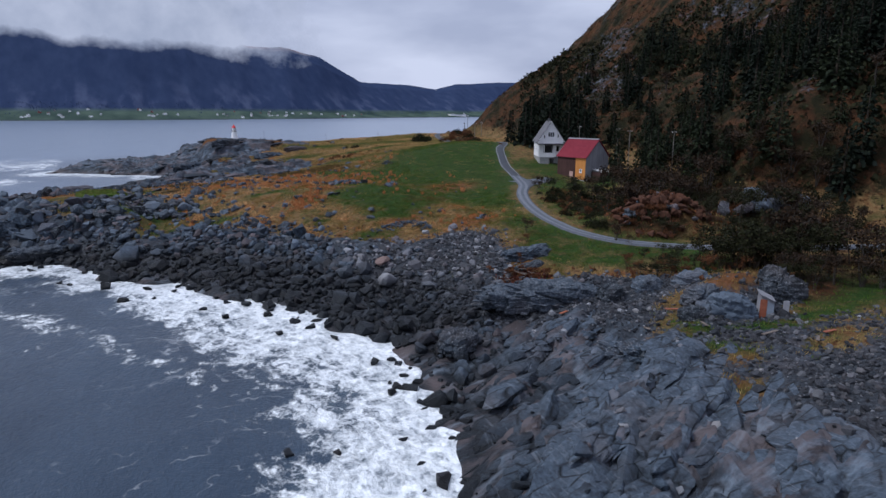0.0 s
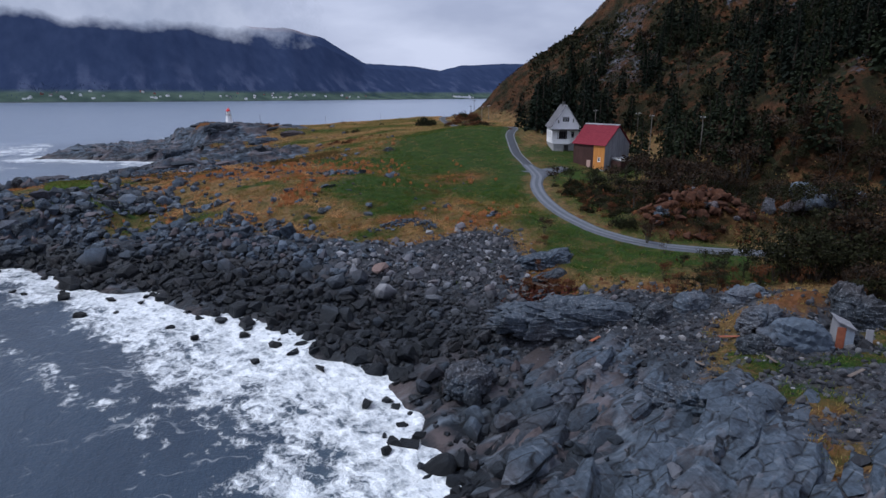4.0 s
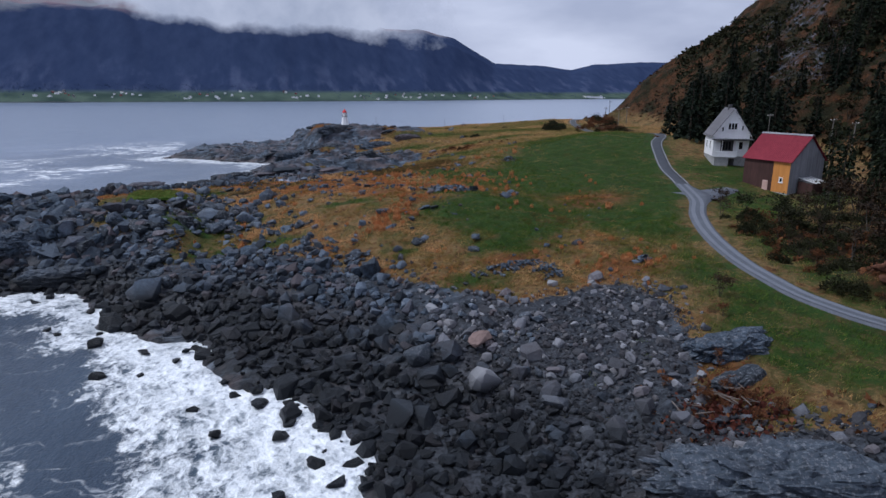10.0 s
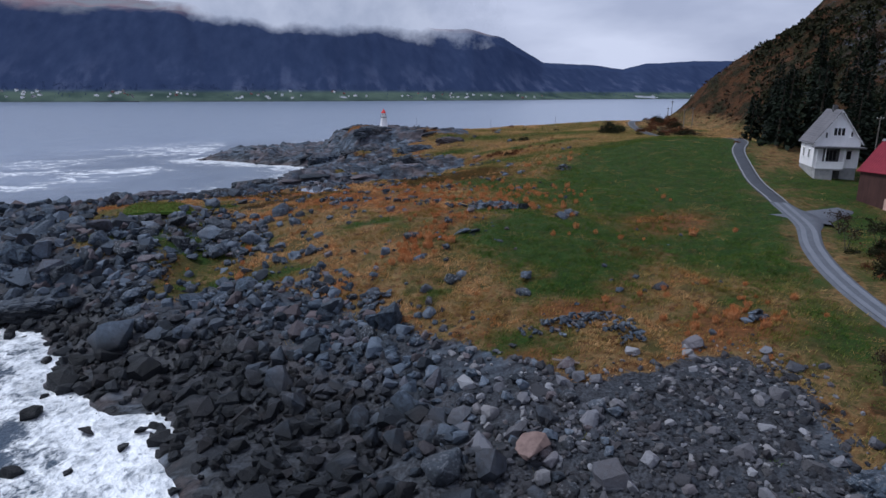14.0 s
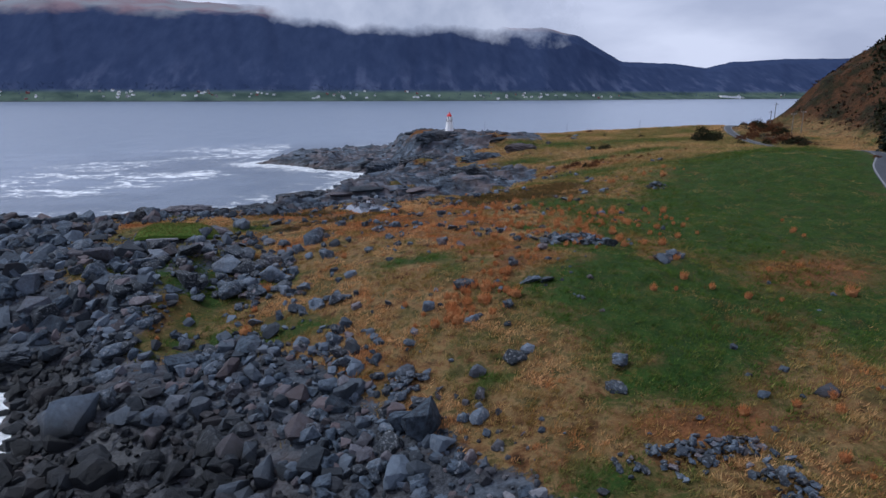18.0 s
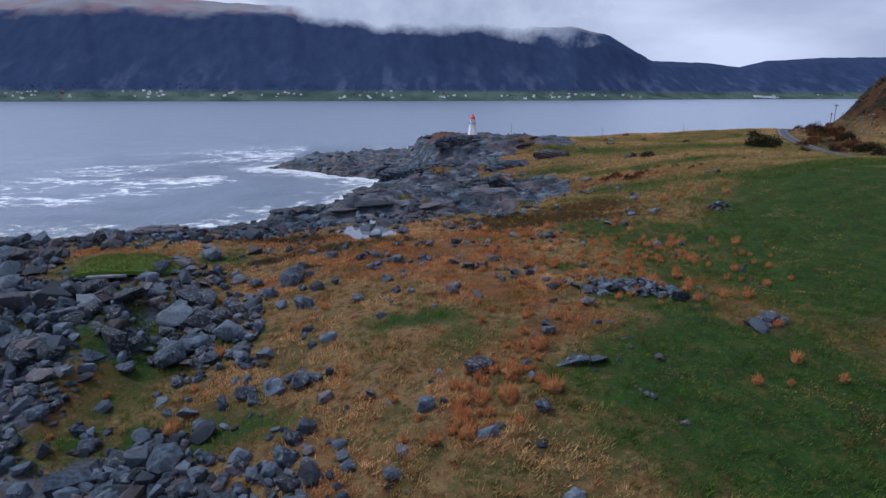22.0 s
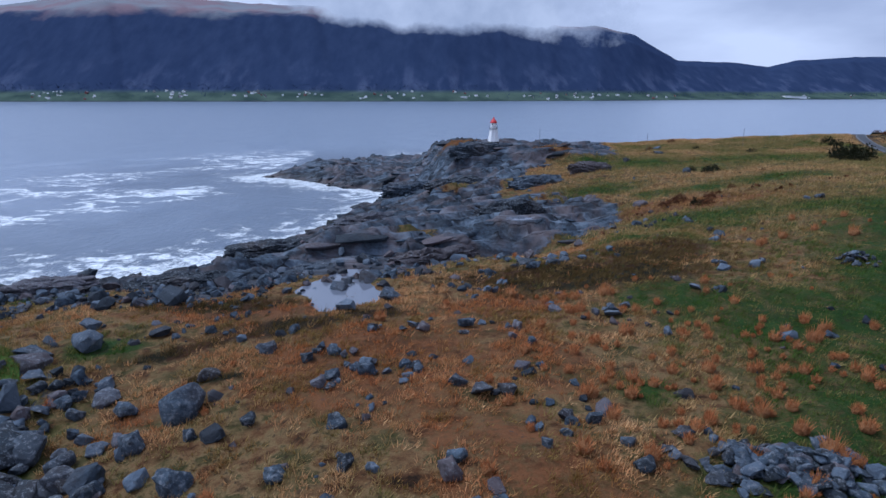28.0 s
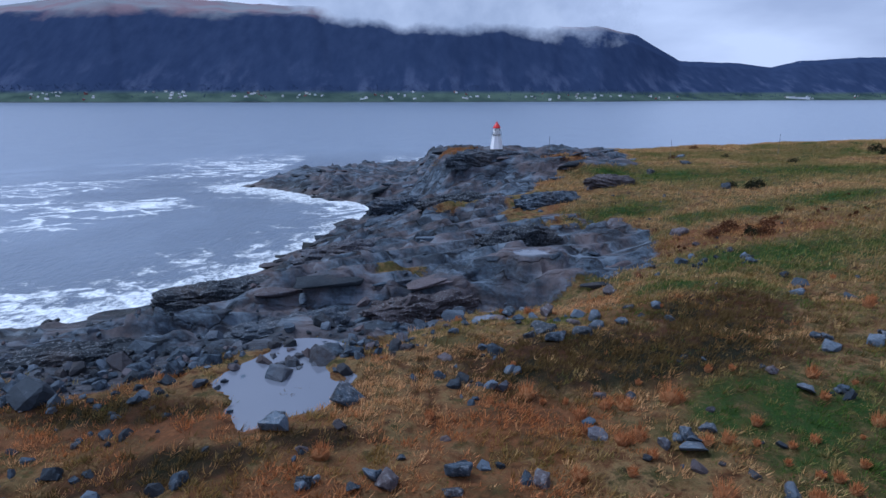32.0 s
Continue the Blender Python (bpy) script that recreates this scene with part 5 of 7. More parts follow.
def outcrop(x, y, length, width, height, turn, seed, label="hump of pale grey bedrock split by dark clefts", rock=None):
    """A knob of living rock: a flattened dome worn into ledges and clefts."""
    bm = bmesh.new()
    bmesh.ops.create_icosphere(bm, subdivisions=6 if length > 4 and y < 50 else 5, radius=1.0)
    bmesh.ops.delete(bm, geom=[q for q in bm.verts if q.co.z < -0.45], context="VERTS")
    off = Vector((seed * 3.7, seed * 1.3, 0))
    for q in bm.verts:
        p = Vector((q.co.x * length, q.co.y * width, q.co.z * height))
        lump = 0.20 * noise.noise(p * 0.45 + off) + 0.10 * noise.noise(p * 1.1 + off)
        cleft = max(0.0, 0.10 - abs(noise.noise(Vector((p.x * 0.22, p.y * 0.75, p.z * 0.5)) + off))) / 0.10
        tilt = p.z * 2.1 + 0.35 * p.x + 0.5 * noise.noise(p * 0.5 + off)
        step = (tilt - math.floor(tilt)) ** 3
        block = Vector((p.x * 0.55 + 0.2 * p.y, p.y * 0.95, p.z * 1.5 + 0.3 * p.x)) + off + 0.5 * noise.noise_vector(p * 0.7 + off)
        crag = noise.cell(block) * 0.10 + noise.cell(block * 2.3) * 0.045
        square = (abs(q.co.x) ** 4 + abs(q.co.y) ** 4 + abs(q.co.z) ** 4) ** -0.25
        k = (0.45 + 0.55 * square) * (1 + lump - 0.16 * cleft + (0.02 if rock else 0.09) * step + crag + 0.05 * noise.noise(p * 3.0 + off))
        q.co = Vector((p.x * k, p.y * k, p.z * (k + 0.12 * noise.noise(p * 0.8 - off))))
    me = bpy.data.meshes.new("bedrock")
    bm.to_mesh(me)
    bm.free()
    me.materials.append(rock or BOULDER)
    ob = tagged(new("bedrock", me), label, "rock", "bedrock outcrops")
    ob.matrix_basis = pose(x, y, float(ground_at(x, y)) - 0.1, 0, 0, turn)
    return ob


for k, one in enumerate(SHORE_KNOBS + POINT_KNOBS):
    outcrop(*one, k + 1)
red_block = worn_block("boulder", 955, 14, 0.10, 3)
red_block.materials[0] = simple("reddish_rock", (0.085, 0.058, 0.054), (0.21, 0.150, 0.138), 2.5, 0.9, 0.15, bump=0.8)
boulder(8.2, 19.0, 1.2, "rounded reddish-grey boulder among beach stones", 0.85, "boulders of the shore", 0.1).data = red_block
boulder(9.9, 0.4, 0.95, "tall pale standing stone leaning on the beach", 1.5, "boulders of the shore", 0.3)
boulder(-31.4, 88.5, 1.7, "squat dark boulder on the outer rocks by the sea", 1.0, "boulders of the shore", 0.2)
boulder(-7.6, 70.2, 1.35, "big dark upright boulder in heathery grass", 1.25, "stones in the pasture", 0.3, 0.3, 1.15).data = worn_block("boulder", 917, 14, 0.09)
boulder(11.6, 51.6, 0.8, "long flat grey boulder at the edge of green turf", 0.6, "stones in the pasture", 0.2, 0.1, 1.7)
outcrop(28.2, -14.5, 2.5, 1.3, 2.0, -33, 77, "rounded pale grey rock face beside the rusty shed", PALE_ROCK)
outcrop(35.6, -14.9, 2.3, 1.2, 1.9, -12, 78, "broken grey crag behind the rusty shed")
outcrop(24.9, -13.6, 1.5, 0.8, 0.9, -20, 79, "low grey rock at the edge of the gravel")
bank_rng = np.random.default_rng(421)
for k in range(110):
    along, up = bank_rng.uniform(0, 1), bank_rng.uniform(0, 1)
    ob = boulder(40.2 + 10.5 * along + 2.0 * up, 12.4 - 7.2 * along + 3.2 * up, bank_rng.uniform(0.4, 1.0), "rust-stained rock of the bank above the road", bank_rng.uniform(0.8, 1.3), "rocks of the road bank", 0.1)
    if k % 7:
        ob.data = RUST_BLOCKS[k % 5]
for x, y, s in ((42.5, 8.5, 0.9), (43.5, 7.6, 1.1), (44.6, 7.2, 0.8), (41.6, 9.8, 0.8), (45.5, 8.2, 1.0), (46.3, 7.0, 0.9)):
    boulder(x, y, s, "reddish-grey rock showing through bracken on the road bank", rng.uniform(0.8, 1.1), "rocks of the road bank", 0.35).data = RUST_BLOCKS[int(s * 10) % 5]
for x, y, s in ((57.0, 5.9, 1.6), (59.5, 5.0, 2.2), (61.8, 4.7, 1.9), (63.6, 4.6, 2.4), (65.8, 3.6, 2.0), (60.4, 7, 2.3), (67.4, 4.5, 2.1), (55, 7.4, 1.5)):
    boulder(x, y, s, "pale grey crag standing out of dark scrub", rng.uniform(0.9, 1.2), "crags at the foot of the hill", 0.0)
# bigger blocks among the beach stones
bx, by, bs = [], [], []
for cx, cy, rx, ry, count, big in ((-11.5, 62, 3.5, 4, 56, 0.36), (-14, 64, 4, 5, 60, 0.42), (-16.5, 71, 4, 4, 36, 0.45), (-20.5, 54, 4, 5, 50, 0.40), (-23, 63, 6, 5, 50, 0.5), (-29, 58, 6, 4, 24, 0.6), (-16.5, 69, 3, 3, 14, 0.40), (-8, 55, 5, 6, 30, 0.28), (-4, 50, 4, 5, 36, 0.28), (-12, 48, 5, 4, 60, 0.34), (-9, 63, 3, 5, 36, 0.30), (-40, 66, 9, 7, 40, 0.7), (-50, 80, 16, 14, 90, 0.85),
                                   (-3, 16, 5, 12, 90, 0.42), (-8, 34, 6, 8, 90, 0.42), (4, -4, 5, 7, 50, 0.45), (2, 30, 7, 8, 60, 0.36)):
    free = cx > -17 and cy > 52
    for k in range(count):
        x, y = cx + rng.normal(0, rx * 0.6), cy + rng.normal(0, ry * 0.6)
        if coast_distance(np.array([x]), np.array([y]))[0] > 0.8 and ring_depth(np.array([x]), np.array([y]), MEADOW)[0] < (9 if free else 1):
            bx.append(x)
            by.append(y)
            bs.append(min(1.6, big * math.exp(abs(rng.normal(0, 0.5)))))
bx, by, bs = np.array(bx), np.array(by), np.array(bs)
near = (by > 46) & (by < 74) & (bx > -26)
near &= np.cumsum(near) <= 220
for x, y, s in zip(bx[near], by[near], bs[near]):
    boulder(x, y, s * 1.05, "blocky blue-grey boulder of the shore grown about with grass", rng.uniform(0.75, 1.05), "boulders of the shore", 0.2)
bx, by, bs = bx[~near], by[~near], bs[~near]
tagged(new("shore_boulders", heap_mesh("shore_boulders", np.column_stack([bx, by, ground_at(bx, by) + 0.36 * bs]), bs, ROCK, rng, BLOCKS, 0.4)),
       "blocky blue-grey boulders piled along the shore", "boulders", kind="stuff")

x, y = scatter(4800, -22, 44, 34, 150, lambda x, y: step01(1, 3, ring_depth(x, y, MEADOW)) * (0.05 + 0.95 * step01(0.05, 0.45, fbm(x, y, 5, 3, 141)))
               * step01(44, 20, x) * (1 + 1.2 * blob(x, y, 0, 66, 13, 15)) * (1 - 0.75 * step01(0, 4, ring_depth(x, y, GREEN))) * 0.7, rng)
size = np.clip(rng.lognormal(math.log(0.29), 0.5, len(x)), 0.12, 0.8)
tagged(new("field_stones", heap_mesh("field_stones", np.column_stack([x, y, ground_at(x, y) + size * 0.1]), size, ROCK, rng)),
       "small grey stones scattered through the rough pasture", "stones", kind="stuff")
PIECES = [worn_block("stone", 500 + k, 12, 0.06, 1) for k in range(6)]


def stone_heap(cx, cy, length, width, turn, count, label, big=0.55):
    """A heap of cleared field stones, each one a part."""
    top = tagged(new("stone_pile"), label, "stone pile", "clearance heaps")
    c, s = math.cos(turn), math.sin(turn)
    top.location = (cx, cy, float(ground_at(cx, cy)))
    for k in range(count):
        u, v = rng.normal(0, 0.42), rng.normal(0, 0.42)
        px, py = cx + u * length * c - v * width * s, cy + u * length * s + v * width * c
        lift = max(0, 0.55 - 0.55 * (u * u + v * v) * 2) * rng.uniform(0, 1)
        ob = new("stone", PIECES[k % 6])
        ob.parent = top
        r = big * rng.uniform(0.45, 1.0)
        ob.matrix_basis = Matrix.LocRotScale((px - cx, py - cy, float(ground_at(px, py)) - top.location.z + lift + 0.08),
                                             Euler((rng.uniform(-0.6, 0.6), rng.uniform(-0.6, 0.6), rng.uniform(0, 6.3))), (r, r, r * 0.8))
    return top


stone_heap(18.6, 63.6, 4.6, 2.0, -0.12, 170, "long heap of grey clearance stones in the grass", 0.62)
stone_heap(15.6, 31.0, 4.6, 1.2, 0.0, 120, "low spread of small grey clearance stones", 0.34)
stone_heap(18.0, 28.0, 1.4, 2.6, 0.2, 60, "low spread of small grey clearance stones", 0.34)
stone_heap(38.0, 89.6, 1.5, 1.2, 0.4, 40, "round cairn of pale field stones in green grass", 0.4)
stone_heap(24.9, 55.9, 1.0, 0.8, 0.2, 9, "clump of split pale boulders around dead grass", 0.8)
stone_heap(1.7, 40.6, 1.9, 0.9, 0.3, 34, "small heap of broken grey stones in dry grass", 0.45)
stone_heap(27.8, 27.6, 1.8, 0.8, 0.5, 16, "collapsed bit of grey dry-stone wall", 0.55)
outcrop(15.9, 173.6, 4.6, 3.0, max(0.8, 12.0 - float(ground_at(15.9, 173.4))), 20, 79, "rocky knoll of dark bedrock under the light tower")

# ---------------------------------------------------------------- building helpers
def part(name, me, parent, label=""):
    ob = new(name, me)
    ob.parent = parent
    return tagged(ob, label) if label else ob


def box_bm(bm, x0, x1, y0, y1, z0, z1, bevel=0.0):
    vs = [bm.verts.new((x, y, z)) for z in (z0, z1) for x, y in ((x0, y0), (x1, y0), (x1, y1), (x0, y1))]
    fs = [bm.faces.new([vs[i] for i in q]) for q in ((3, 2, 1, 0), (4, 5, 6, 7), (0, 1, 5, 4), (1, 2, 6, 5), (2, 3, 7, 6), (3, 0, 4, 7))]
    if bevel:
        bmesh.ops.bevel(bm, geom=list({e for f in fs for e in f.edges}), offset=bevel, segments=1, affect="EDGES")


def done(name, bm, material):
    bmesh.ops.recalc_face_normals(bm, faces=bm.faces)
    me = bpy.data.meshes.new(name)
    bm.to_mesh(me)
    bm.free()
    me.materials.append(material)
    return me


def boxes(name, material, *dims, bevel=0.02):
    bm = bmesh.new()
    for d in dims:
        box_bm(bm, *d, bevel)
    return done(name, bm, material)


def prism(name, material, profile, y0, y1):
    """A profile in x and z drawn out along y."""
    bm = bmesh.new()
    a = [bm.verts.new((x, y0, z)) for x, z in profile]
    b = [bm.verts.new((x, y1, z)) for x, z in profile]
    n = len(profile)
    bm.faces.new(a)
    bm.faces.new(b[::-1])
    for i in range(n):
        bm.faces.new((a[i], b[i], b[(i + 1) % n], a[(i + 1) % n]))
    return done(name, bm, material)


def lathe(name, material, rings, sides=16, spin=0.0):
    """Stacked rings of (radius, z), closed at both ends."""
    bm = bmesh.new()
    rows = [[bm.verts.new((r * math.cos(spin + 2 * math.pi * k / sides), r * math.sin(spin + 2 * math.pi * k / sides), z)) for k in range(sides)] for r, z in rings]
    for p, q in zip(rows, rows[1:]):
        for k in range(sides):
            bm.faces.new((p[k], p[(k + 1) % sides], q[(k + 1) % sides], q[k]))
    bm.faces.new(rows[0][::-1])
    bm.faces.new(rows[-1])
    return done(name, bm, material)


def boards(parent, seed, material, axis, at, out, lo, hi, z0, top, wide=0.24, name="board"):
    """Upright boarding on one wall, each board a part of slightly uneven width and depth; top(u) gives the height."""
    r = random.Random(seed)
    u = lo
    while u < hi - 0.02:
        w = min(wide * r.uniform(0.85, 1.15), hi - u)
        t = out * (0.035 + r.uniform(0, 0.018))
        h = min(top(u + 0.01), top(u + w - 0.012)) - 0.01
        a, b = sorted((at, at + t))
        z = z0 + r.uniform(0, 0.05)
        dims = (a, b, u, u + w - 0.012, z, h) if axis == "x" else (u, u + w - 0.012, a, b, z, h)
        part(name, boxes(name, material, dims, bevel=0), parent)
        u += w


def window(parent, axis, at, out, u0, u1, z0, z1, panes=1, trim=WHITE_TRIM, name="window"):
    """A window set on a wall: dark glass, a frame round each pane and a sill."""
    def slab(label, mat, a, b, c, d, t0, t1):
        p, q = sorted((at + out * t0, at + out * t1))
        return (p, q, a, b, c, d) if axis == "x" else (a, b, p, q, c, d)
    w = part(name, boxes(name, GLASS, slab("", 0, u0, u1, z0, z1, 0.0, 0.03), bevel=0), parent, "dark window with white wooden frame")
    bars = [slab("", 0, u0 - 0.08, u1 + 0.08, z0 - 0.08, z0, 0, 0.07), slab("", 0, u0 - 0.08, u1 + 0.08, z1, z1 + 0.08, 0, 0.07)]
    for k in range(panes + 1):
        u = u0 + (u1 - u0) * k / panes
        bars.append(slab("", 0, u - 0.05, u + 0.05, z0, z1, 0, 0.06))
    part("frame", boxes("frame", trim, *bars, bevel=0), w)
    part("sill", boxes("sill", trim, slab("", 0, u0 - 0.12, u1 + 0.12, z0 - 0.13, z0 - 0.08, 0, 0.14), bevel=0), w)
    return w


# ---------------------------------------------------------------- the white house
def white_house(m):
    W, L, base, eave, ridge = 6.3, 7.6, 1.75, 5.6, 9.75
    top = tagged(new("house"), "white wooden house with grey roof and grey concrete basement", "house")
    top.matrix_basis = m
    part("basement", boxes("basement", CONCRETE, (0.05, W - 0.05, 0.05, L - 0.05, -1.6, base)), top, "grey rendered basement wall")
    shell = prism("wall", WHITE_WOOD, [(0, base), (W, base), (W, eave), (W / 2, ridge - 0.12), (0, eave)], 0, L)
    part("wall", shell, top, "white painted weatherboard wall")
    for k in range(19):
        z = base + 0.02 + k * 0.205
        part("weatherboard", boxes("weatherboard", WHITE_WOOD, (-0.025, 0, 0.05, L - 0.05, z, z + 0.185), bevel=0), top)
        part("weatherboard", boxes("weatherboard", WHITE_WOOD, (0.05, W - 0.05, -0.025, 0, z, z + 0.185), bevel=0), top)
    part("corner_board", boxes("corner_board", WHITE_TRIM, (-0.05, 0.06, -0.05, 0.06, base, eave)), top)
    part("corner_board", boxes("corner_board", WHITE_TRIM, (W - 0.06, W + 0.05, -0.05, 0.06, base, eave)), top)
    o, t = 0.38, 0.16
    k = (ridge - eave) / (W / 2)
    for side in (0, 1):
        px = [(-o, eave - o * k), (W / 2, ridge), (W / 2, ridge + t), (-o, eave - o * k + t)]
        if side:
            px = [(W - x, z) for x, z in px]
        roof = part("roof", prism("roof", SLATE, px, -o, L + o), top, "grey slate roof slope")
        for r in range(16):
            f0, f1 = r / 16, (r + 1) / 16
            xa, xb = -o + (W / 2 + o) * f0, -o + (W / 2 + o) * f1
            za, zb = eave - o * k + t + (ridge - eave + o * k) * f0, eave - o * k + t + (ridge - eave + o * k) * f1
            q = [(xa, za + 0.045), (xb, zb + 0.012), (xb, zb - 0.02), (xa, za - 0.02)]
            if side:
                q = [(W - x, z) for x, z in q]
            part("slate_course", prism("slate_course", SLATE, q, -o - 0.02, L + o + 0.02), roof)
        q = [(-o, eave - o * k - 0.1), (W / 2, ridge - 0.1), (W / 2, ridge + 0.03), (-o, eave - o * k + 0.03)]
        if side:
            q = [(W - x, z) for x, z in q]
        part("bargeboard", prism("bargeboard", WHITE_TRIM, q, -o - 0.05, -o - 0.01), top)
    part("chimney", boxes("chimney", DARK_METAL, (W / 2 - 0.32, W / 2 + 0.32, 3.4, 4.1, ridge - 0.4, ridge + 0.75)), top, "dark brick chimney")
    window(top, "y", -0.03, -1, 2.35, 3.95, 6.35, 7.35, 3)
    window(top, "y", -0.03, -1, 1.25, 1.6, 6.0, 6.7, 1)
    window(top, "y", -0.03, -1, 4.75, 5.1, 6.2, 6.9, 1)
    window(top, "y", -0.03, -1, 4.55, 5.3, 3.0, 4.2, 1)
    # thin dark panel on the wall paints in the shade of the veranda
    part("veranda_recess", boxes("veranda_recess", DARK_METAL, (1.3, 3.6, -0.06, 0.02, base + 0.9, 4.5)), top, "dark panel for the shade inside the veranda")
    window(top, "y", -0.08, -1, 1.6, 3.2, 2.85, 4.2, 3, DARK_METAL)
    window(top, "x", -0.03, -1, 2.0, 2.9, 3.0, 4.2, 2)
    window(top, "x", -0.03, -1, 5.0, 5.9, 3.0, 4.2, 2)
    door = part("door", boxes("door", DARK_METAL, (3.05, 4.0, 0.0, 0.045, -0.6, 1.35)), top, "dark basement door")
    part("lintel", boxes("lintel", CONCRETE, (2.95, 4.1, -0.03, 0.03, 1.36, 1.5)), door)
    porch = part("porch_roof", prism("porch_roof", SLATE, [(-0.45, 4.62), (W + 0.45, 4.62), (W + 0.35, 4.80), (-0.35, 4.80)], -1.75, 0), top, "low grey porch roof across the gable")
    part("fascia", boxes("fascia", DARK_METAL, (-0.45, W + 0.45, -1.80, -1.74, 4.56, 4.78)), porch)
    part("porch_floor", boxes("porch_floor", CONCRETE, (0.0, 4.0, -1.6, 0.04, base - 0.18, base)), top)
    part("porch_base", boxes("porch_base", CONCRETE, (0.1, 2.6, -1.5, 0.04, -1.6, base - 0.18)), top)
    for x in (0.06, 1.25, 3.9):
        part("porch_post", boxes("porch_post", WHITE_TRIM, (x - 0.06, x + 0.06, -1.58, -1.46, base, 4.62)), top)
    rail = part("parapet", boxes("parapet", WHITE_WOOD, (0.0, 3.96, -1.56, -1.50, base - 0.1, base + 0.85)), top, "white boarded veranda parapet")
    for n in range(20):
        x = 0.06 + n * 0.195
        part("board", boxes("board", WHITE_WOOD, (x, x + 0.17, -1.585, -1.56, base - 0.1, base + 0.83), bevel=0), rail)
    part("top_rail", boxes("top_rail", WHITE_TRIM, (-0.02, 3.98, -1.60, -1.46, base + 0.85, base + 0.93)), rail)
    part("gutter", boxes("gutter", GREY_WOOD, (-o - 0.10, -o, -o, L + o, eave - o * k - 0.05, eave - o * k + 0.05)), top)
    top.scale = (0.9, 0.9, 1.0)
    return top


def wall_pose(x, y, z, ridge_turn):
    return pose(x, y, z, 0, 0, math.degrees(ridge_turn) - 90)


white_house(wall_pose(67.5, 68.2, 9.35, 1.10))


# ---------------------------------------------------------------- the barn
def barn(m):
    W, L, eave, ridge = 7.0, 7.9, 4.75, 8.2
    top = tagged(new("barn"), "old barn with red roof, brown and orange front and grey gable", "barn")
    top.matrix_basis = m
    part("wall", prism("wall", BROWN_WOOD, [(0.05, -0.8), (W - 0.05, -0.8), (W - 0.05, eave - 0.05), (W / 2, ridge - 0.15), (0.05, eave - 0.05)], 0.05, L - 0.05), top)
    boards(top, 1, BROWN_WOOD, "x", 0.05, -1, 2.75, L, -0.3, lambda u: eave)
    boards(top, 2, OCHRE_WOOD, "x", 0.05, -1, 0, 2.75, 0.0, lambda u: eave)
    slope = (ridge - eave) / (W / 2)
    boards(top, 3, GREY_WOOD, "y", 0.05, -1, 0, W, -0.3, lambda u: eave + slope * min(u, W - u))
    boards(top, 4, BROWN_WOOD, "y", L - 0.05, 1, 0, W, -0.3, lambda u: eave + slope * min(u, W - u), 0.5)
    part("plinth", boxes("plinth", CONCRETE, (-0.02, W, 0, L, -1.3, 0.0)), top, "rough stone and concrete plinth")
    o, t = 0.3, 0.07
    for side in (0, 1):
        q = [(-o, eave - o * slope), (W / 2, ridge), (W / 2, ridge + t), (-o, eave - o * slope + t)]
        if side:
            q = [(W - x, z) for x, z in q]
        roof = part("roof", prism("roof", RED_ROOF, q, -o, L + o), top, "dull red sheet-metal roof")
        bm = bmesh.new()
        for n in range(28):
            y = -o + 0.15 + n * (L + 2 * o - 0.3) / 27
            a = [(-o, eave - o * slope + t), (W / 2, ridge + t)]
            if side:
                a = [(W - x, z) for x, z in a]
            (xa, za), (xb, zb) = a
            v = [bm.verts.new(p) for p in ((xa, y - 0.03, za - 0.01), (xb, y - 0.03, zb - 0.01), (xb, y + 0.03, zb - 0.01), (xa, y + 0.03, za - 0.01),
                                           (xa, y, za + 0.045), (xb, y, zb + 0.045))]
            for f in ((0, 1, 5, 4), (4, 5, 2, 3), (0, 4, 3), (1, 2, 5)):
                bm.faces.new([v[i] for i in f])
        part("roof_ribs", done("roof_ribs", bm, RED_ROOF), roof)
    part("ridge_cap", prism("ridge_cap", GREY_WOOD, [(W / 2 - 0.28, ridge - 0.06), (W / 2, ridge + 0.17), (W / 2 + 0.28, ridge - 0.06), (W / 2, ridge + 0.06)], -o - 0.03, L + o + 0.03), top, "pale metal ridge capping")
    part("bargeboard", prism("bargeboard", RED_ROOF, [(-o, eave - o * slope - 0.14), (W / 2, ridge - 0.14), (W / 2, ridge + 0.02), (-o, eave - o * slope + 0.02)], -o - 0.05, -o - 0.01), top)
    window(top, "x", 0.0, -1, 1.0, 1.5, 1.55, 2.15, 1, LIGHT_WHITE)
    door = part("door", boxes("door", PINK_WOOD, (-0.12, -0.05, 3.3, 4.25, -0.35, 1.55)), top, "bleached pinkish plank door")
    for z in (0.1, 1.2):
        part("cross_rail", boxes("cross_rail", PINK_WOOD, (-0.155, -0.12, 3.35, 4.2, z, z + 0.12)), door)
    return top


BARN_AT = wall_pose(65.0, 48.6, 7.55, 1.70)
barn(BARN_AT)


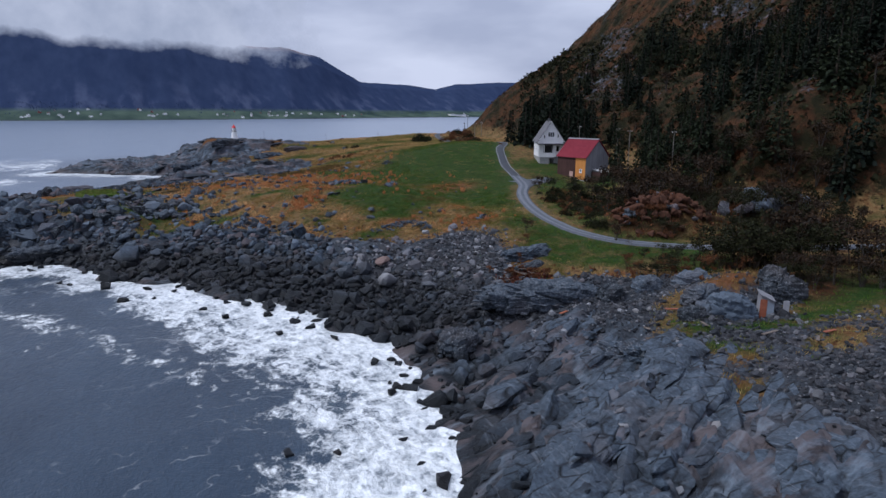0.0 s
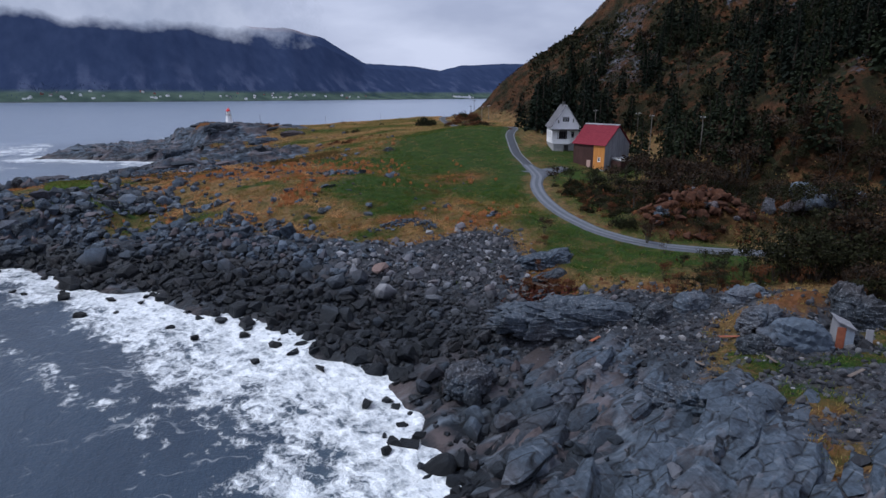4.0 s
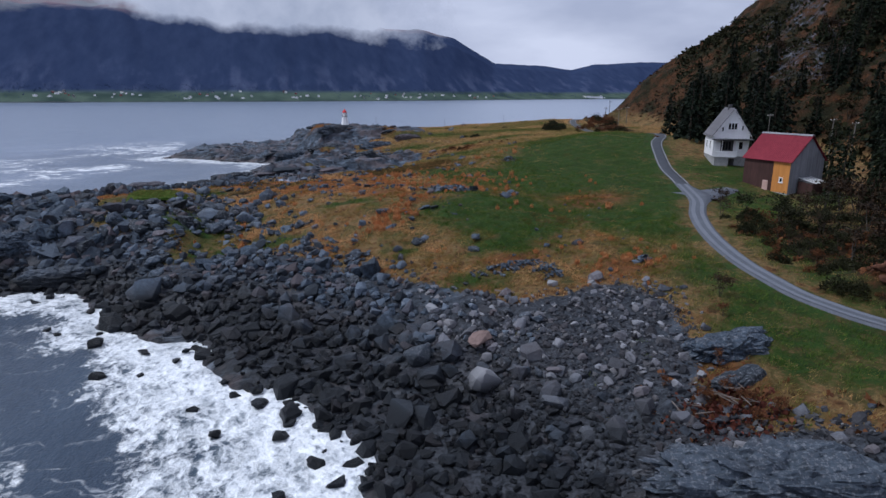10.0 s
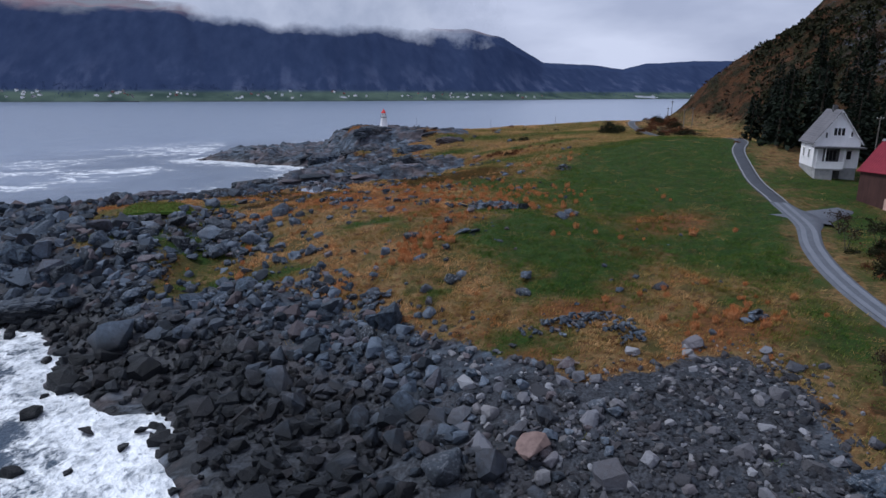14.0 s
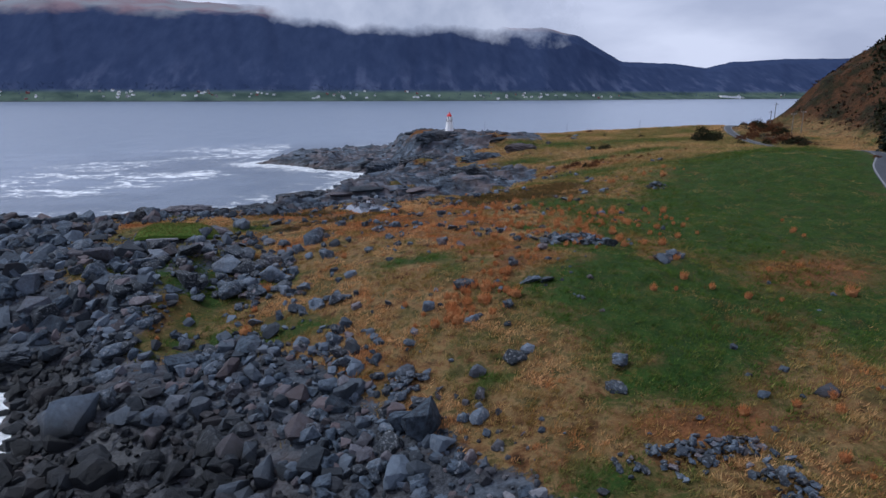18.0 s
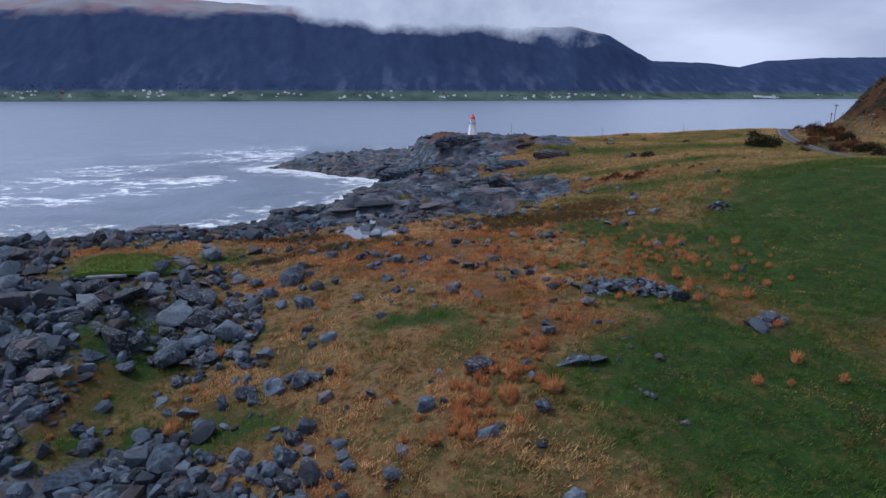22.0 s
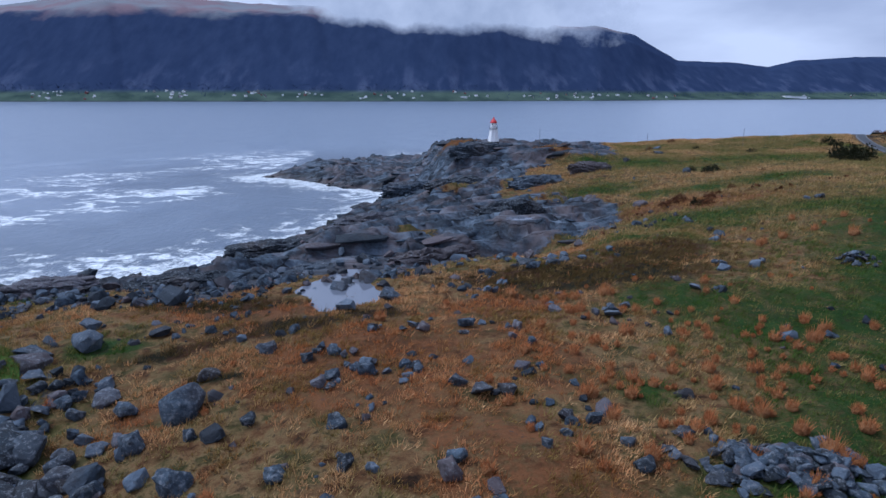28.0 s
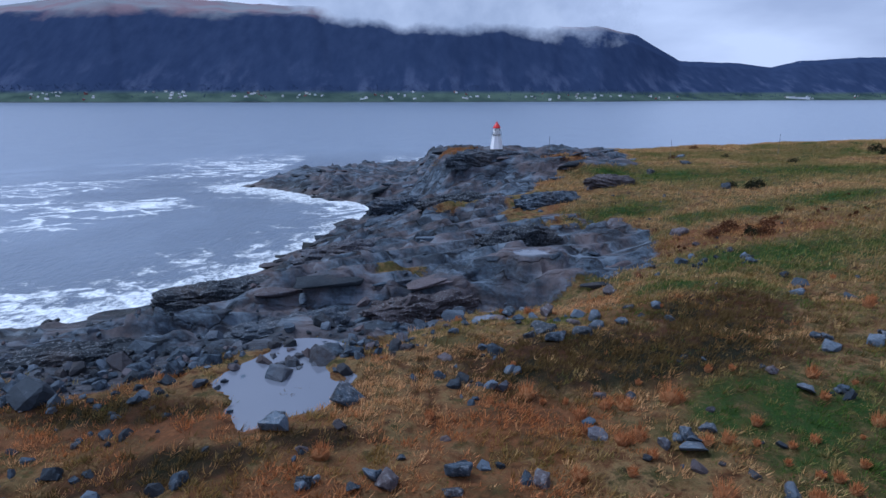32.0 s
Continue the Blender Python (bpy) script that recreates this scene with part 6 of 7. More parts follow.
def lean_to(m):
    top = tagged(new("lean_to"), "dark open lean-to with pale bare rafters against the barn", "shed")
    top.matrix_basis = m
    part("wall", boxes("wall", BROWN_WOOD, (0, 2.9, 0, 0.1, -0.4, 1.7), (0, 0.1, 0.1, 2.4, -0.4, 1.75)), top)
    part("back_wall", boxes("back_wall", DARK_METAL, (0.1, 2.9, 2.3, 2.4, -0.4, 2.2)), top)
    for k in range(4):
        x = 0.25 + k * 0.8
        part("rafter", prism("rafter", WHITE_TRIM, [(x, 0), (x + 0.09, 0), (x + 0.09, 0.13), (x, 0.13)], -0.3, 2.6), top).matrix_basis = pose(0, 0, 1.75, 10, 0, 0)
    part("roof_sheet", boxes("roof_sheet", DARK_METAL, (-0.1, 3.1, 0.1, 2.5, 0, 0.03)), top).matrix_basis = pose(0, 0, 1.55, 10, 0, 0)
    return top


lean_to(BARN_AT @ pose(1.6, -2.7, 0, 0, 0, 0))


# ---------------------------------------------------------------- the light tower
def light_tower(x, y):
    top = tagged(new("lighthouse"), "small white tapered light tower with bright red lantern roof", "lighthouse")
    top.location = (x, y, 12.0)
    top.rotation_euler = (0, 0, 0.25)
    part("footing", lathe("footing", DARK_METAL, [(1.32, -1.2), (1.28, 0.1), (1.22, 0.28)], 12), top, "dark footing")
    body = part("tower", lathe("tower", LIGHT_WHITE, [(1.22, 0.25), (1.2, 0.4), (0.80, 2.85)], 8), top, "white boarded tapered tower")
    for k in range(8):
        a = 2 * math.pi * k / 8
        me = boxes("corner_board", LIGHT_WHITE, (-0.05, 0.05, -0.05, 0.05, 0, 2.5))
        part("corner_board", me, body).matrix_basis = Matrix.Translation((1.2 * math.cos(a), 1.2 * math.sin(a), 0.38)) @ Matrix.Rotation(a, 4, "Z") @ Matrix.Rotation(radians(-9.2), 4, "Y")
    part("gallery", lathe("gallery", DARK_METAL, [(0.82, 2.84), (0.96, 2.88), (0.96, 2.94), (0.7, 2.96)], 16), top, "narrow dark gallery deck")
    for k in range(10):
        a = 2 * math.pi * k / 10
        part("rail_post", lathe("rail_post", DARK_METAL, [(0.012, 2.93), (0.012, 3.4)], 5), top).location = (0.93 * math.cos(a), 0.93 * math.sin(a), 0)
    bm = bmesh.new()
    for z in (3.18, 3.4):
        for k in range(20):
            a, b = 2 * math.pi * k / 20, 2 * math.pi * (k + 1) / 20
            v = [bm.verts.new((r * math.cos(q), r * math.sin(q), z + h)) for q in (a, b) for r, h in ((0.92, -0.012), (0.945, -0.012), (0.945, 0.012), (0.92, 0.012))]
            for i in range(4):
                bm.faces.new((v[i], v[(i + 1) % 4], v[4 + (i + 1) % 4], v[4 + i]))
    part("rail", done("rail", bm, DARK_METAL), top)
    lamp = part("lantern", lathe("lantern", LIGHT_WHITE, [(0.64, 2.96), (0.64, 3.45), (0.62, 3.47), (0.62, 4.1), (0.66, 4.13)], 12), top, "white lantern room")
    for k in range(4):
        a = 2 * math.pi * (k + 0.5) / 4
        part("pane", boxes("pane", GLASS, (-0.11, 0.11, -0.012, 0.012, 3.6, 3.95), bevel=0), lamp).matrix_basis = Matrix.Rotation(a, 4, "Z") @ Matrix.Translation((0, -0.622, 0))
    cap = part("cap", lathe("cap", RED_PAINT, [(0.74, 4.08), (0.74, 4.2), (0.55, 4.55), (0.24, 4.95), (0.10, 5.05)], 12), top, "bright red conical roof")
    part("vent", lathe("vent", RED_PAINT, [(0.10, 5.03), (0.16, 5.1), (0.16, 5.22), (0.05, 5.3)], 10), cap)
    return top


light_tower(15.9, 173.4)


PALE_BLUE = simple("pale_blue_paint", (0.17, 0.20, 0.25), (0.27, 0.305, 0.36), 3.0)


# ---------------------------------------------------------------- small shed, turf shelter, poles, drift timber
def beach_shed(x, y):
    top = tagged(new("shed"), "little lopsided shed with rusty red door and pale blue-grey side", "shed")
    top.matrix_basis = pose(x, y, float(ground_at(x, y)) - 0.15, 0, 0, -46)
    part("wall", prism("wall", GREY_WOOD, [(0, 0), (1.55, 0), (1.45, 2.2), (0.1, 2.75)], 0, 2.2), top)
    part("door", boxes("door", RUST_METAL, (0.02, 0.75, -0.06, -0.01, 0.05, 2.3)), top, "rusty red metal door")
    boards(top, 5, PALE_BLUE, "y", 0, -1, 0.78, 1.52, 0.05, lambda u: 2.45 - 0.4 * (u - 0.1))
    part("roof", prism("roof", GREY_WOOD, [(-0.1, 2.8), (1.6, 2.12), (1.6, 2.2), (-0.1, 2.9)], -0.2, 2.3), top, "pale sheet roof")
    top.scale = (0.78, 0.8, 0.84)
    return top


beach_shed(30.8, -15.8)
board = tagged(new("panel", boxes("panel", GREY_WOOD, (0, 0.5, -0.05, 0.02, -0.1, 1.25))), "upright weathered white panel by the shed", "panel")
board.matrix_basis = pose(32.2, -17.1, float(ground_at(32.2, -17.1)), -6, 0, -46)


def turf_shelter(x, y):
    top = tagged(new("turf_shelter"), "low stone shelter under a bright green turf roof", "shelter")
    top.matrix_basis = pose(x, y, float(ground_at(x, y)) + 0.25, 0, 0, 10)

    def roof(u, v):
        """A point of the turf: u, v from 0 to 1 across and back; rounded, narrower behind and grown into the ground there."""
        px = (u - 0.5) * 9.0 * (1 - 0.42 * v**1.3) - 0.5 * v
        py = -2.7 + 5.8 * v + 0.25 * noise.noise((u * 5, 2, 0)) - 0.5 * (2 * u - 1) ** 2 * (v - 0.5)
        side = abs(2 * u - 1)
        pz = 0.98 + 0.70 * math.sin(math.pi * min(v * 0.95, 1.0)) - 0.38 * u - 0.75 * side**5 * (1 - 0.3 * (u < 0.5)) - 0.7 * v**4
        return px, py, pz + 0.10 * noise.noise((u * 7, v * 6, 3))

    bm = bmesh.new()
    nx, ny = 26, 18
    grid = [[bm.verts.new(roof(i / (nx - 1), j / (ny - 1))) for j in range(ny)] for i in range(nx)]
    faces = [bm.faces.new((grid[i][j], grid[i + 1][j], grid[i + 1][j + 1], grid[i][j + 1])) for i in range(nx - 1) for j in range(ny - 1)]
    ext = bmesh.ops.extrude_face_region(bm, geom=faces)
    for q in ext["geom"]:
        if isinstance(q, bmesh.types.BMVert):
            q.co.z -= 0.34
    bmesh.ops.recalc_face_normals(bm, faces=bm.faces)
    part("turf_roof", done("turf_roof", bm, TURF), top, "green turf roof")
    gr = np.random.default_rng(77)
    n = 6500
    foot = np.array([roof(a, b) for a, b in zip(gr.uniform(0, 1, n), gr.uniform(0, 1, n))]) - (0, 0, 0.03)
    turn = gr.uniform(0, 6.283, n)
    side = np.column_stack([np.cos(turn), np.sin(turn), 0 * turn]) * 0.03
    tip = foot + gr.normal(0, 0.10, (n, 3)) * (1, 1, 0.3) + (0.04, -0.05, 0.22)
    blades = mesh_from("turf_grass", np.stack([foot - side, foot + side, tip], 1).reshape(-1, 3), np.arange(3 * n).reshape(-1, 3), TUFT)
    point_values(blades, "lush", np.repeat(gr.uniform(0.7, 1.0, n), 3))
    part("turf_grass", blades, top, "long green grass")
    part("lintel", boxes("lintel", GREY_WOOD, (-3.2, 0.0, -2.95, -2.6, 0.34, 0.56)), top, "grey driftwood lintel beam")
    # solid dark slab fills the doorway, its inner shade given by colour
    part("opening", boxes("opening", DARK_METAL, (-2.9, -1.5, -2.55, -2.35, -0.6, 0.36)), top, "dark slab for the shade inside the doorway")
    for k in range(30):
        xx = -4.1 + 0.28 * k
        if -3.0 < xx < -1.4:
            continue
        ob = part("stone", PIECES[k % 6], top)
        s = gr.uniform(0.26, 0.46)
        ob.matrix_basis = Matrix.LocRotScale((xx, -2.45 + gr.uniform(-0.15, 0.2), 0.28 - 0.05 * k * 0.28 - 0.3 * (k % 2)), Euler((0, 0, gr.uniform(0, 6))), (s, s, s * 0.8))
    return top


TURF = simple("turf", (0.044, 0.090, 0.015), (0.095, 0.150, 0.030), 5.0, 0.95, 0.1)
turf_shelter(-22.9, 75.0)


def pole(x, y, height, label="tall grey wooden utility pole on the hillside", arms=True, thick=0.11):
    top = tagged(new("utility_pole"), label, "pole", "poles")
    top.location = (x, y, float(ground_at(x, y)) - 0.3)
    part("post", lathe("post", POLE_WOOD, [(thick, 0), (thick * 0.75, height)], 8), top)
    if arms:
        part("crossarm", boxes("crossarm", POLE_WOOD, (-0.7, 0.7, -0.05, 0.05, height - 0.45, height - 0.33)), top)
        for x in (-0.6, 0.6, 0.2):
            part("insulator", lathe("insulator", LIGHT_WHITE, [(0.035, height - 0.33), (0.05, height - 0.26), (0.03, height - 0.18)], 6), top).location = (x, 0, 0)
    return top


for x, y, h in ((84, 60, 9.5), (82.5, 54.6, 9.5), (86, 76, 8.5), (103, 158, 6), (109, 163, 6), (112, 182, 5), (117, 188, 5), (78, 38, 9)):
    pole(x, y, h)
for x, y, h in ((24.6, 166.5, 4.6), (48, 172, 4.2), (70, 176, 4.2)):
    pole(x, y, h, "thin dark marker mast against the sea", False, 0.045)


def drift_pile(x, y, count, label):
    top = tagged(new("driftwood_pile"), label, "driftwood")
    g = float(ground_at(x, y))
    top.location = (x, y, g)
    for k in range(count):
        n = rng.uniform(0.6, 1.5)
        ob = part("branch", lathe("branch", DRIFT, [(0.03, -n / 2), (0.04, 0), (0.02, n / 2)], 6), top)
        ob.matrix_basis = Matrix.LocRotScale((rng.normal(0, 0.7), rng.normal(0, 0.7), 0.25 + rng.uniform(0, 0.5)),
                                             Euler((radians(90) + rng.normal(0, 0.25), 0, rng.normal(0.5, 0.5))), None)
    return top


drift_pile(20.3, 5.6, 14, "tangle of bleached branches on rust-brown bracken")
drift_pile(17.0, 5.6, 7, "few bleached sticks thrown up on the beach")


def plank(x, y, length, turn, material, label):
    ob = tagged(new("plank", boxes("plank", material, (-length / 2, length / 2, -0.13, 0.13, 0, 0.06))), label, "plank", "washed-up planks")
    ob.matrix_basis = pose(x, y, float(ground_at(x, y)) + 0.16, 4, 5, turn)


for x, y, n, a in ((27, -19.5, 2.6, 10), (24, -15.5, 1.4, 60), (13.0, 26.4, 1.8, -20), (29.5, -22, 1.8, 30), (20.5, -12.3, 1.2, 80)):
    plank(x, y, n, a, DRIFT, "pale washed-up plank lying on stones")
for x, y, n, a in ((31.5, -21.8, 2.2, 5), (16.8, -5.5, 1.6, 25), (25.5, -11.2, 2.4, -15)):
    plank(x, y, n, a, RUST_METAL, "reddish painted plank lying on stones")

# ---------------------------------------------------------------- trees and bushes
def tube(points, radii, sides=5):
    """A tapering limb through points; returns vertices and quads."""
    p = np.asarray(points, float)
    way = np.gradient(p, axis=0)
    way /= np.linalg.norm(way, axis=1)[:, None]
    a = np.cross(way, (0.31, 0.83, 0.2))
    a /= np.linalg.norm(a, axis=1)[:, None]
    b = np.cross(way, a)
    t = 2 * np.pi * np.arange(sides) / sides
    ring = p[:, None] + np.asarray(radii)[:, None, None] * (a[:, None] * np.cos(t)[None, :, None] + b[:, None] * np.sin(t)[None, :, None])
    f = []
    for i in range(len(p) - 1):
        for k in range(sides):
            j = (k + 1) % sides
            f.append((i * sides + k, i * sides + j, (i + 1) * sides + j, (i + 1) * sides + k))
    return ring.reshape(-1, 3), np.array(f)


def joined(pieces):
    vs, fs, at = [], [], 0
    for v, f in pieces:
        vs.append(v)
        fs.append(np.asarray(f) + at)
        at += len(v)
    return np.concatenate(vs), np.concatenate(fs)


def sprays(base, way, size, r, droop=0.0):
    """Leafy quads at base points, each laid along its way with a random twist."""
    n = len(base)
    way = way / (np.linalg.norm(way, axis=1)[:, None] + 1e-9)
    side = np.cross(way, r.normal(size=(n, 3)))
    side /= np.linalg.norm(side, axis=1)[:, None] + 1e-9
    s = np.asarray(size)[:, None]
    drop = np.array((0, 0, -droop))
    v = np.stack([base - side * s * 0.16, base + way * s * 0.55 - side * s * 0.38 + drop * s * 0.5, base + way * s + drop * s,
                  base + way * s * 0.5 + side * s * 0.40 + drop * s * 0.4], 1)
    return v.reshape(-1, 3), np.arange(4 * n).reshape(-1, 4)


def spruce_meshes(h, seed, needles, wide=0.2):
    r = np.random.default_rng(seed)
    trunk = tube([(0, 0, -0.6), (0.03, 0, h * 0.4), (0, 0.04, h * 0.97)], (0.024 * h, 0.015 * h, 0.004 * h))
    base, way, size = [], [], []
    z = 0.10 * h
    while z < h * 0.985:
        k = z / h
        reach = wide * h * (1 - k) ** 0.85 * r.uniform(0.7, 1.2) + 0.12
        for a in r.uniform(0, 6.283, int(6 + 4 * (1 - k))):
            d = np.array((math.cos(a), math.sin(a), -0.28 + 0.5 * k))
            long = reach * r.uniform(0.65, 1.2)
            for q in (0.35, 0.68, 1.0):
                base.append(d * long * q * 0.85 + (0, 0, z + r.normal(0, 0.1)))
                way.append(d + r.normal(0, 0.35, 3))
                size.append((0.30 + 0.4 * (1 - k)) * 0.115 * h * r.uniform(0.7, 1.3))
        z += 0.034 * h * r.uniform(0.8, 1.25)
    v, f = sprays(np.array(base), np.array(way), np.array(size), r, 0.35)
    return mesh_from("trunk", *trunk, BARK, True), mesh_from("crown", v, f, needles)


def broad_meshes(h, seed, leaf, bark, sparse=1.0, low=0.25):
    """A many-stemmed leafy or half-bare tree."""
    r = np.random.default_rng(seed)
    limbs, base, way, size = [], [], [], []
    stems = int(r.integers(2, 5))
    for s in range(stems):
        a = 6.283 * s / stems + r.uniform(-0.5, 0.5)
        tip = np.array((math.cos(a) * h * 0.24, math.sin(a) * h * 0.24, h * r.uniform(0.75, 0.95)))
        knee = tip * (0.35, 0.35, 0.5) + r.normal(0, 0.04 * h, 3)
        limbs.append(tube([(0, 0, -0.4), knee, tip], (0.02 * h, 0.012 * h, 0.003 * h), 4))
        for b in range(7):
            q = r.uniform(0.3, 0.95)
            root = knee + (tip - knee) * q if q > 0.4 else knee * (q + 0.45)
            end = root + np.array((r.normal(0, 0.18), r.normal(0, 0.18), r.uniform(0.02, 0.2))) * h
            limbs.append(tube([root, (root + end) / 2 + (0, 0, 0.02 * h), end], (0.007 * h, 0.005 * h, 0.0015 * h), 3))
            n = int(17 * sparse)
            c = root + (end - root) * r.uniform(0.3, 1.1, (n, 1)) + r.normal(0, 0.055 * h, (n, 3))
            base.append(c)
            way.append(r.normal(0, 1, (n, 3)) + (0, 0, 0.3))
            size.append(r.uniform(0.042, 0.085, n) * h)
    v, f = sprays(np.concatenate(base), np.concatenate(way), np.concatenate(size), r, 0.1)
    v[:, 2] = np.maximum(v[:, 2], 0.02 * h)
    return mesh_from("trunk", *joined(limbs), bark, True), mesh_from("crown", v, f, leaf)


def clump_meshes(h, seed, leaf):
    """A low rounded shrub, leafy to the ground."""
    r = np.random.default_rng(seed)
    limbs = [tube([(0, 0, -0.2), (0.2 * h * math.cos(a), 0.2 * h * math.sin(a), 0.3 * h), (0.55 * h * math.cos(a), 0.55 * h * math.sin(a), 0.65 * h)], (0.03 * h, 0.02 * h, 0.006 * h), 4) for a in r.uniform(0, 6.283, 6)]
    n = 620
    d = r.normal(0, 1, (n, 3))
    d[:, 2] = np.abs(d[:, 2])
    d /= np.linalg.norm(d, axis=1)[:, None]
    lump = 1 + 0.35 * np.sin(3 * np.arctan2(d[:, 1], d[:, 0]) + seed) * d[:, 2] + r.normal(0, 0.1, n)
    base = d * (r.uniform(0.45, 1.0, n) ** 0.5 * lump)[:, None] * (0.95 * h, 0.95 * h, 0.85 * h)
    v, f = sprays(base, d + r.normal(0, 0.5, (n, 3)), r.uniform(0.10, 0.2, n) * h, r, 0.05)
    v[:, 2] = np.maximum(v[:, 2], -0.05)
    return mesh_from("trunk", *joined(limbs), BARK, True), mesh_from("crown", v, f, leaf)


def plant(name, meshes, label, category, group):
    top = tagged(new(name), label, category, group)
    for nm, me in zip(("trunk", "crown"), meshes):
        part(nm, me, top)
    top.location = (0, 0, -500)
    return top


KINDS = {
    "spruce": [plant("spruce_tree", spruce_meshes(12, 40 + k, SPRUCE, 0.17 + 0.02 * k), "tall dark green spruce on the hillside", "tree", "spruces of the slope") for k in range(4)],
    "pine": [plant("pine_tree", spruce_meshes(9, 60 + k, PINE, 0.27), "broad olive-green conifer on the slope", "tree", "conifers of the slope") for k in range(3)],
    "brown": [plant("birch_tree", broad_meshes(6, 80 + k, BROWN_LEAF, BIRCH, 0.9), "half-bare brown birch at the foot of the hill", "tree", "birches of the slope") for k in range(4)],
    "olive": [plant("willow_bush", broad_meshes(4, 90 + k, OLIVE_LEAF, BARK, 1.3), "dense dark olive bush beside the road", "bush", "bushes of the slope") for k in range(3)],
    "clump": [plant("shrub", clump_meshes(1.5, 85 + k, OLIVE_LEAF), "dense low dark green shrub on the open pasture", "shrub", "shrubs of the pasture") for k in range(3)],
    "heather": [plant("shrub", clump_meshes(1.0, 88 + k, BRACKEN), "rounded rust-brown shrub in rough grass", "shrub", "shrubs of the pasture") for k in range(3)],
    "rusty": [plant("bush", broad_meshes(2.2, 95 + k, BRACKEN, BARK, 1.3), "low rust-brown bush in rough grass", "bush", "rusty bushes") for k in range(3)],
}
grown = {}


def grow_one(kind, x, y, scale=1.0):
    pick = KINDS[kind][int(rng.integers(len(KINDS[kind])))]
    s = scale * rng.uniform(0.85, 1.15)
    m = Matrix.LocRotScale((x, y, float(ground_at(x, y)) - 0.1), Euler((0, 0, rng.uniform(0, 6.283))), None)
    if pick.name in grown:
        ob = copy_thing(pick, m)
    else:
        ob, grown[pick.name] = pick, True
        ob.matrix_basis = m
    ob.scale = (s, s, s * rng.uniform(0.9, 1.12))
    return ob


for x, y, s in ((76, 86, 1.05), (80, 89, 1.2), (84, 86, 1.25), (82, 94, 1.15), (88, 92, 1.3), (92, 88, 1.3), (87, 82, 1.2), (93, 97, 1.3), (79, 97, 0.95),
                (97, 90, 1.4), (90, 79, 1.25), (95, 82, 1.35), (86, 100, 1.2), (98, 101, 1.3), (84, 78, 1.05)):
    grow_one("spruce", x, y, s)
for x, y, s in ((73, 147, 1.2), (75, 149, 1.5), (77, 147.5, 1.3), (74.5, 145, 1.1), (79, 151, 1.2), (71, 145.5, 0.8), (46.5, 138, 0.7), (48, 139.5, 0.8),
                (45, 140.5, 0.6), (64, 160, 0.6), (86, 172, 1.0), (78, 138, 0.7), (83, 165, 0.9), (36.5, 117, 0.6), (60, 176, 0.6)):
    grow_one("clump", x, y, s)
for x, y, s in ((34, 118, 0.8), (35.5, 120, 0.9), (37.5, 116.5, 0.8), (32.5, 117, 0.7), (39, 119, 0.8), (41, 121, 0.7), (50, 176, 0.9), (26, 160, 0.7), (62, 196, 1.0),
                (71, 90, 0.7), (85, 150, 1.2), (88, 152, 1.3), (90, 147, 1.2), (94, 160, 1.4), (98, 166, 1.4), (92, 156, 1.2), (44, 124, 0.7), (53, 134, 0.6)):
    grow_one("heather", x, y, s)
for k in range(60):
    along = rng.uniform(0, 1)
    grow_one("heather" if k % 4 else "clump", 89 + 26 * along + rng.normal(0, 2.5), 134 + 62 * along + rng.normal(0, 3), rng.uniform(0.6, 1.4))
for x, y, s in ((69.8, 44.2, 0.9), (71.1, 35.5, 1.05), (73, 41.5, 0.95), (76, 52, 1.0), (81, 47, 1.1), (66, 37, 0.5), (74.5, 39, 1.1), (76, 30, 1.05), (72.7, 22, 1.0), (74.8, 14, 1.1), (80, 36, 1.2), (83, 24, 1.2), (70, 27, 0.8), (86, 42, 1.2), (88, 14, 1.2)):
    grow_one("pine", x, y, s)
for x, y, s in ((50.5, 44.5, 0.45), (53, 33, 0.5), (55, 36, 0.5), (51, 29, 0.45), (56, 28, 0.6), (60, 33, 0.7), (63, 38, 0.7), (62, 30, 0.8), (66, 26, 0.9), (69, 22, 1.0)):
    grow_one("brown", x, y, s)
for x, y, s in ((50, 1.5, 0.8), (53, -1, 0.9), (56, 1, 1.0), (59, -1, 1.0), (61.5, 2, 1.1), (55, 5, 0.9), (50, 6, 0.7), (64, -3, 0.9), (47, 4.5, 0.6), (58, 5, 1.0), (66, 1, 1.1), (44, 8, 0.5)):
    grow_one("olive", x, y, s)
for x, y, s in ((27.2, 15.4, 0.6), 
                (31, 1, 0.8), (34, -3, 0.8), (37, -5, 0.9), (40, -7, 0.9), (22, 9.5, 0.6), (20, 3.5, 0.55), (18.5, 6.5, 0.5), (43, 22, 0.6), (41, 25, 0.5), (45, 29, 0.7), (47, 27, 0.6)):
    grow_one("rusty", x, y, s)
for k in range(30):
    along = rng.uniform(0, 1)
    grow_one("olive", 38.5 + 13 * along + rng.normal(0, 0.7), -4.2 - 6.2 * along + rng.normal(0, 0.9), rng.uniform(0.65, 1.05))
for k in range(34):
    grow_one("rusty" if k % 3 else "heather", 45 + rng.normal(0, 2.0), 10.5 + rng.normal(0, 1.8), rng.uniform(0.4, 0.65))
for k in range(24):
    grow_one("rusty" if k % 2 else "olive", 33 + rng.normal(0, 2.6), -2.6 - 0.3 * rng.normal(0, 2.6) + rng.normal(0, 0.8), rng.uniform(0.25, 0.5) * (1.6 if k % 2 else 1.0))
for k in range(40):
    grow_one("olive" if k % 3 else "brown", 55 + rng.normal(0, 6), -17 + rng.normal(0, 3.5), rng.uniform(0.5, 0.9))
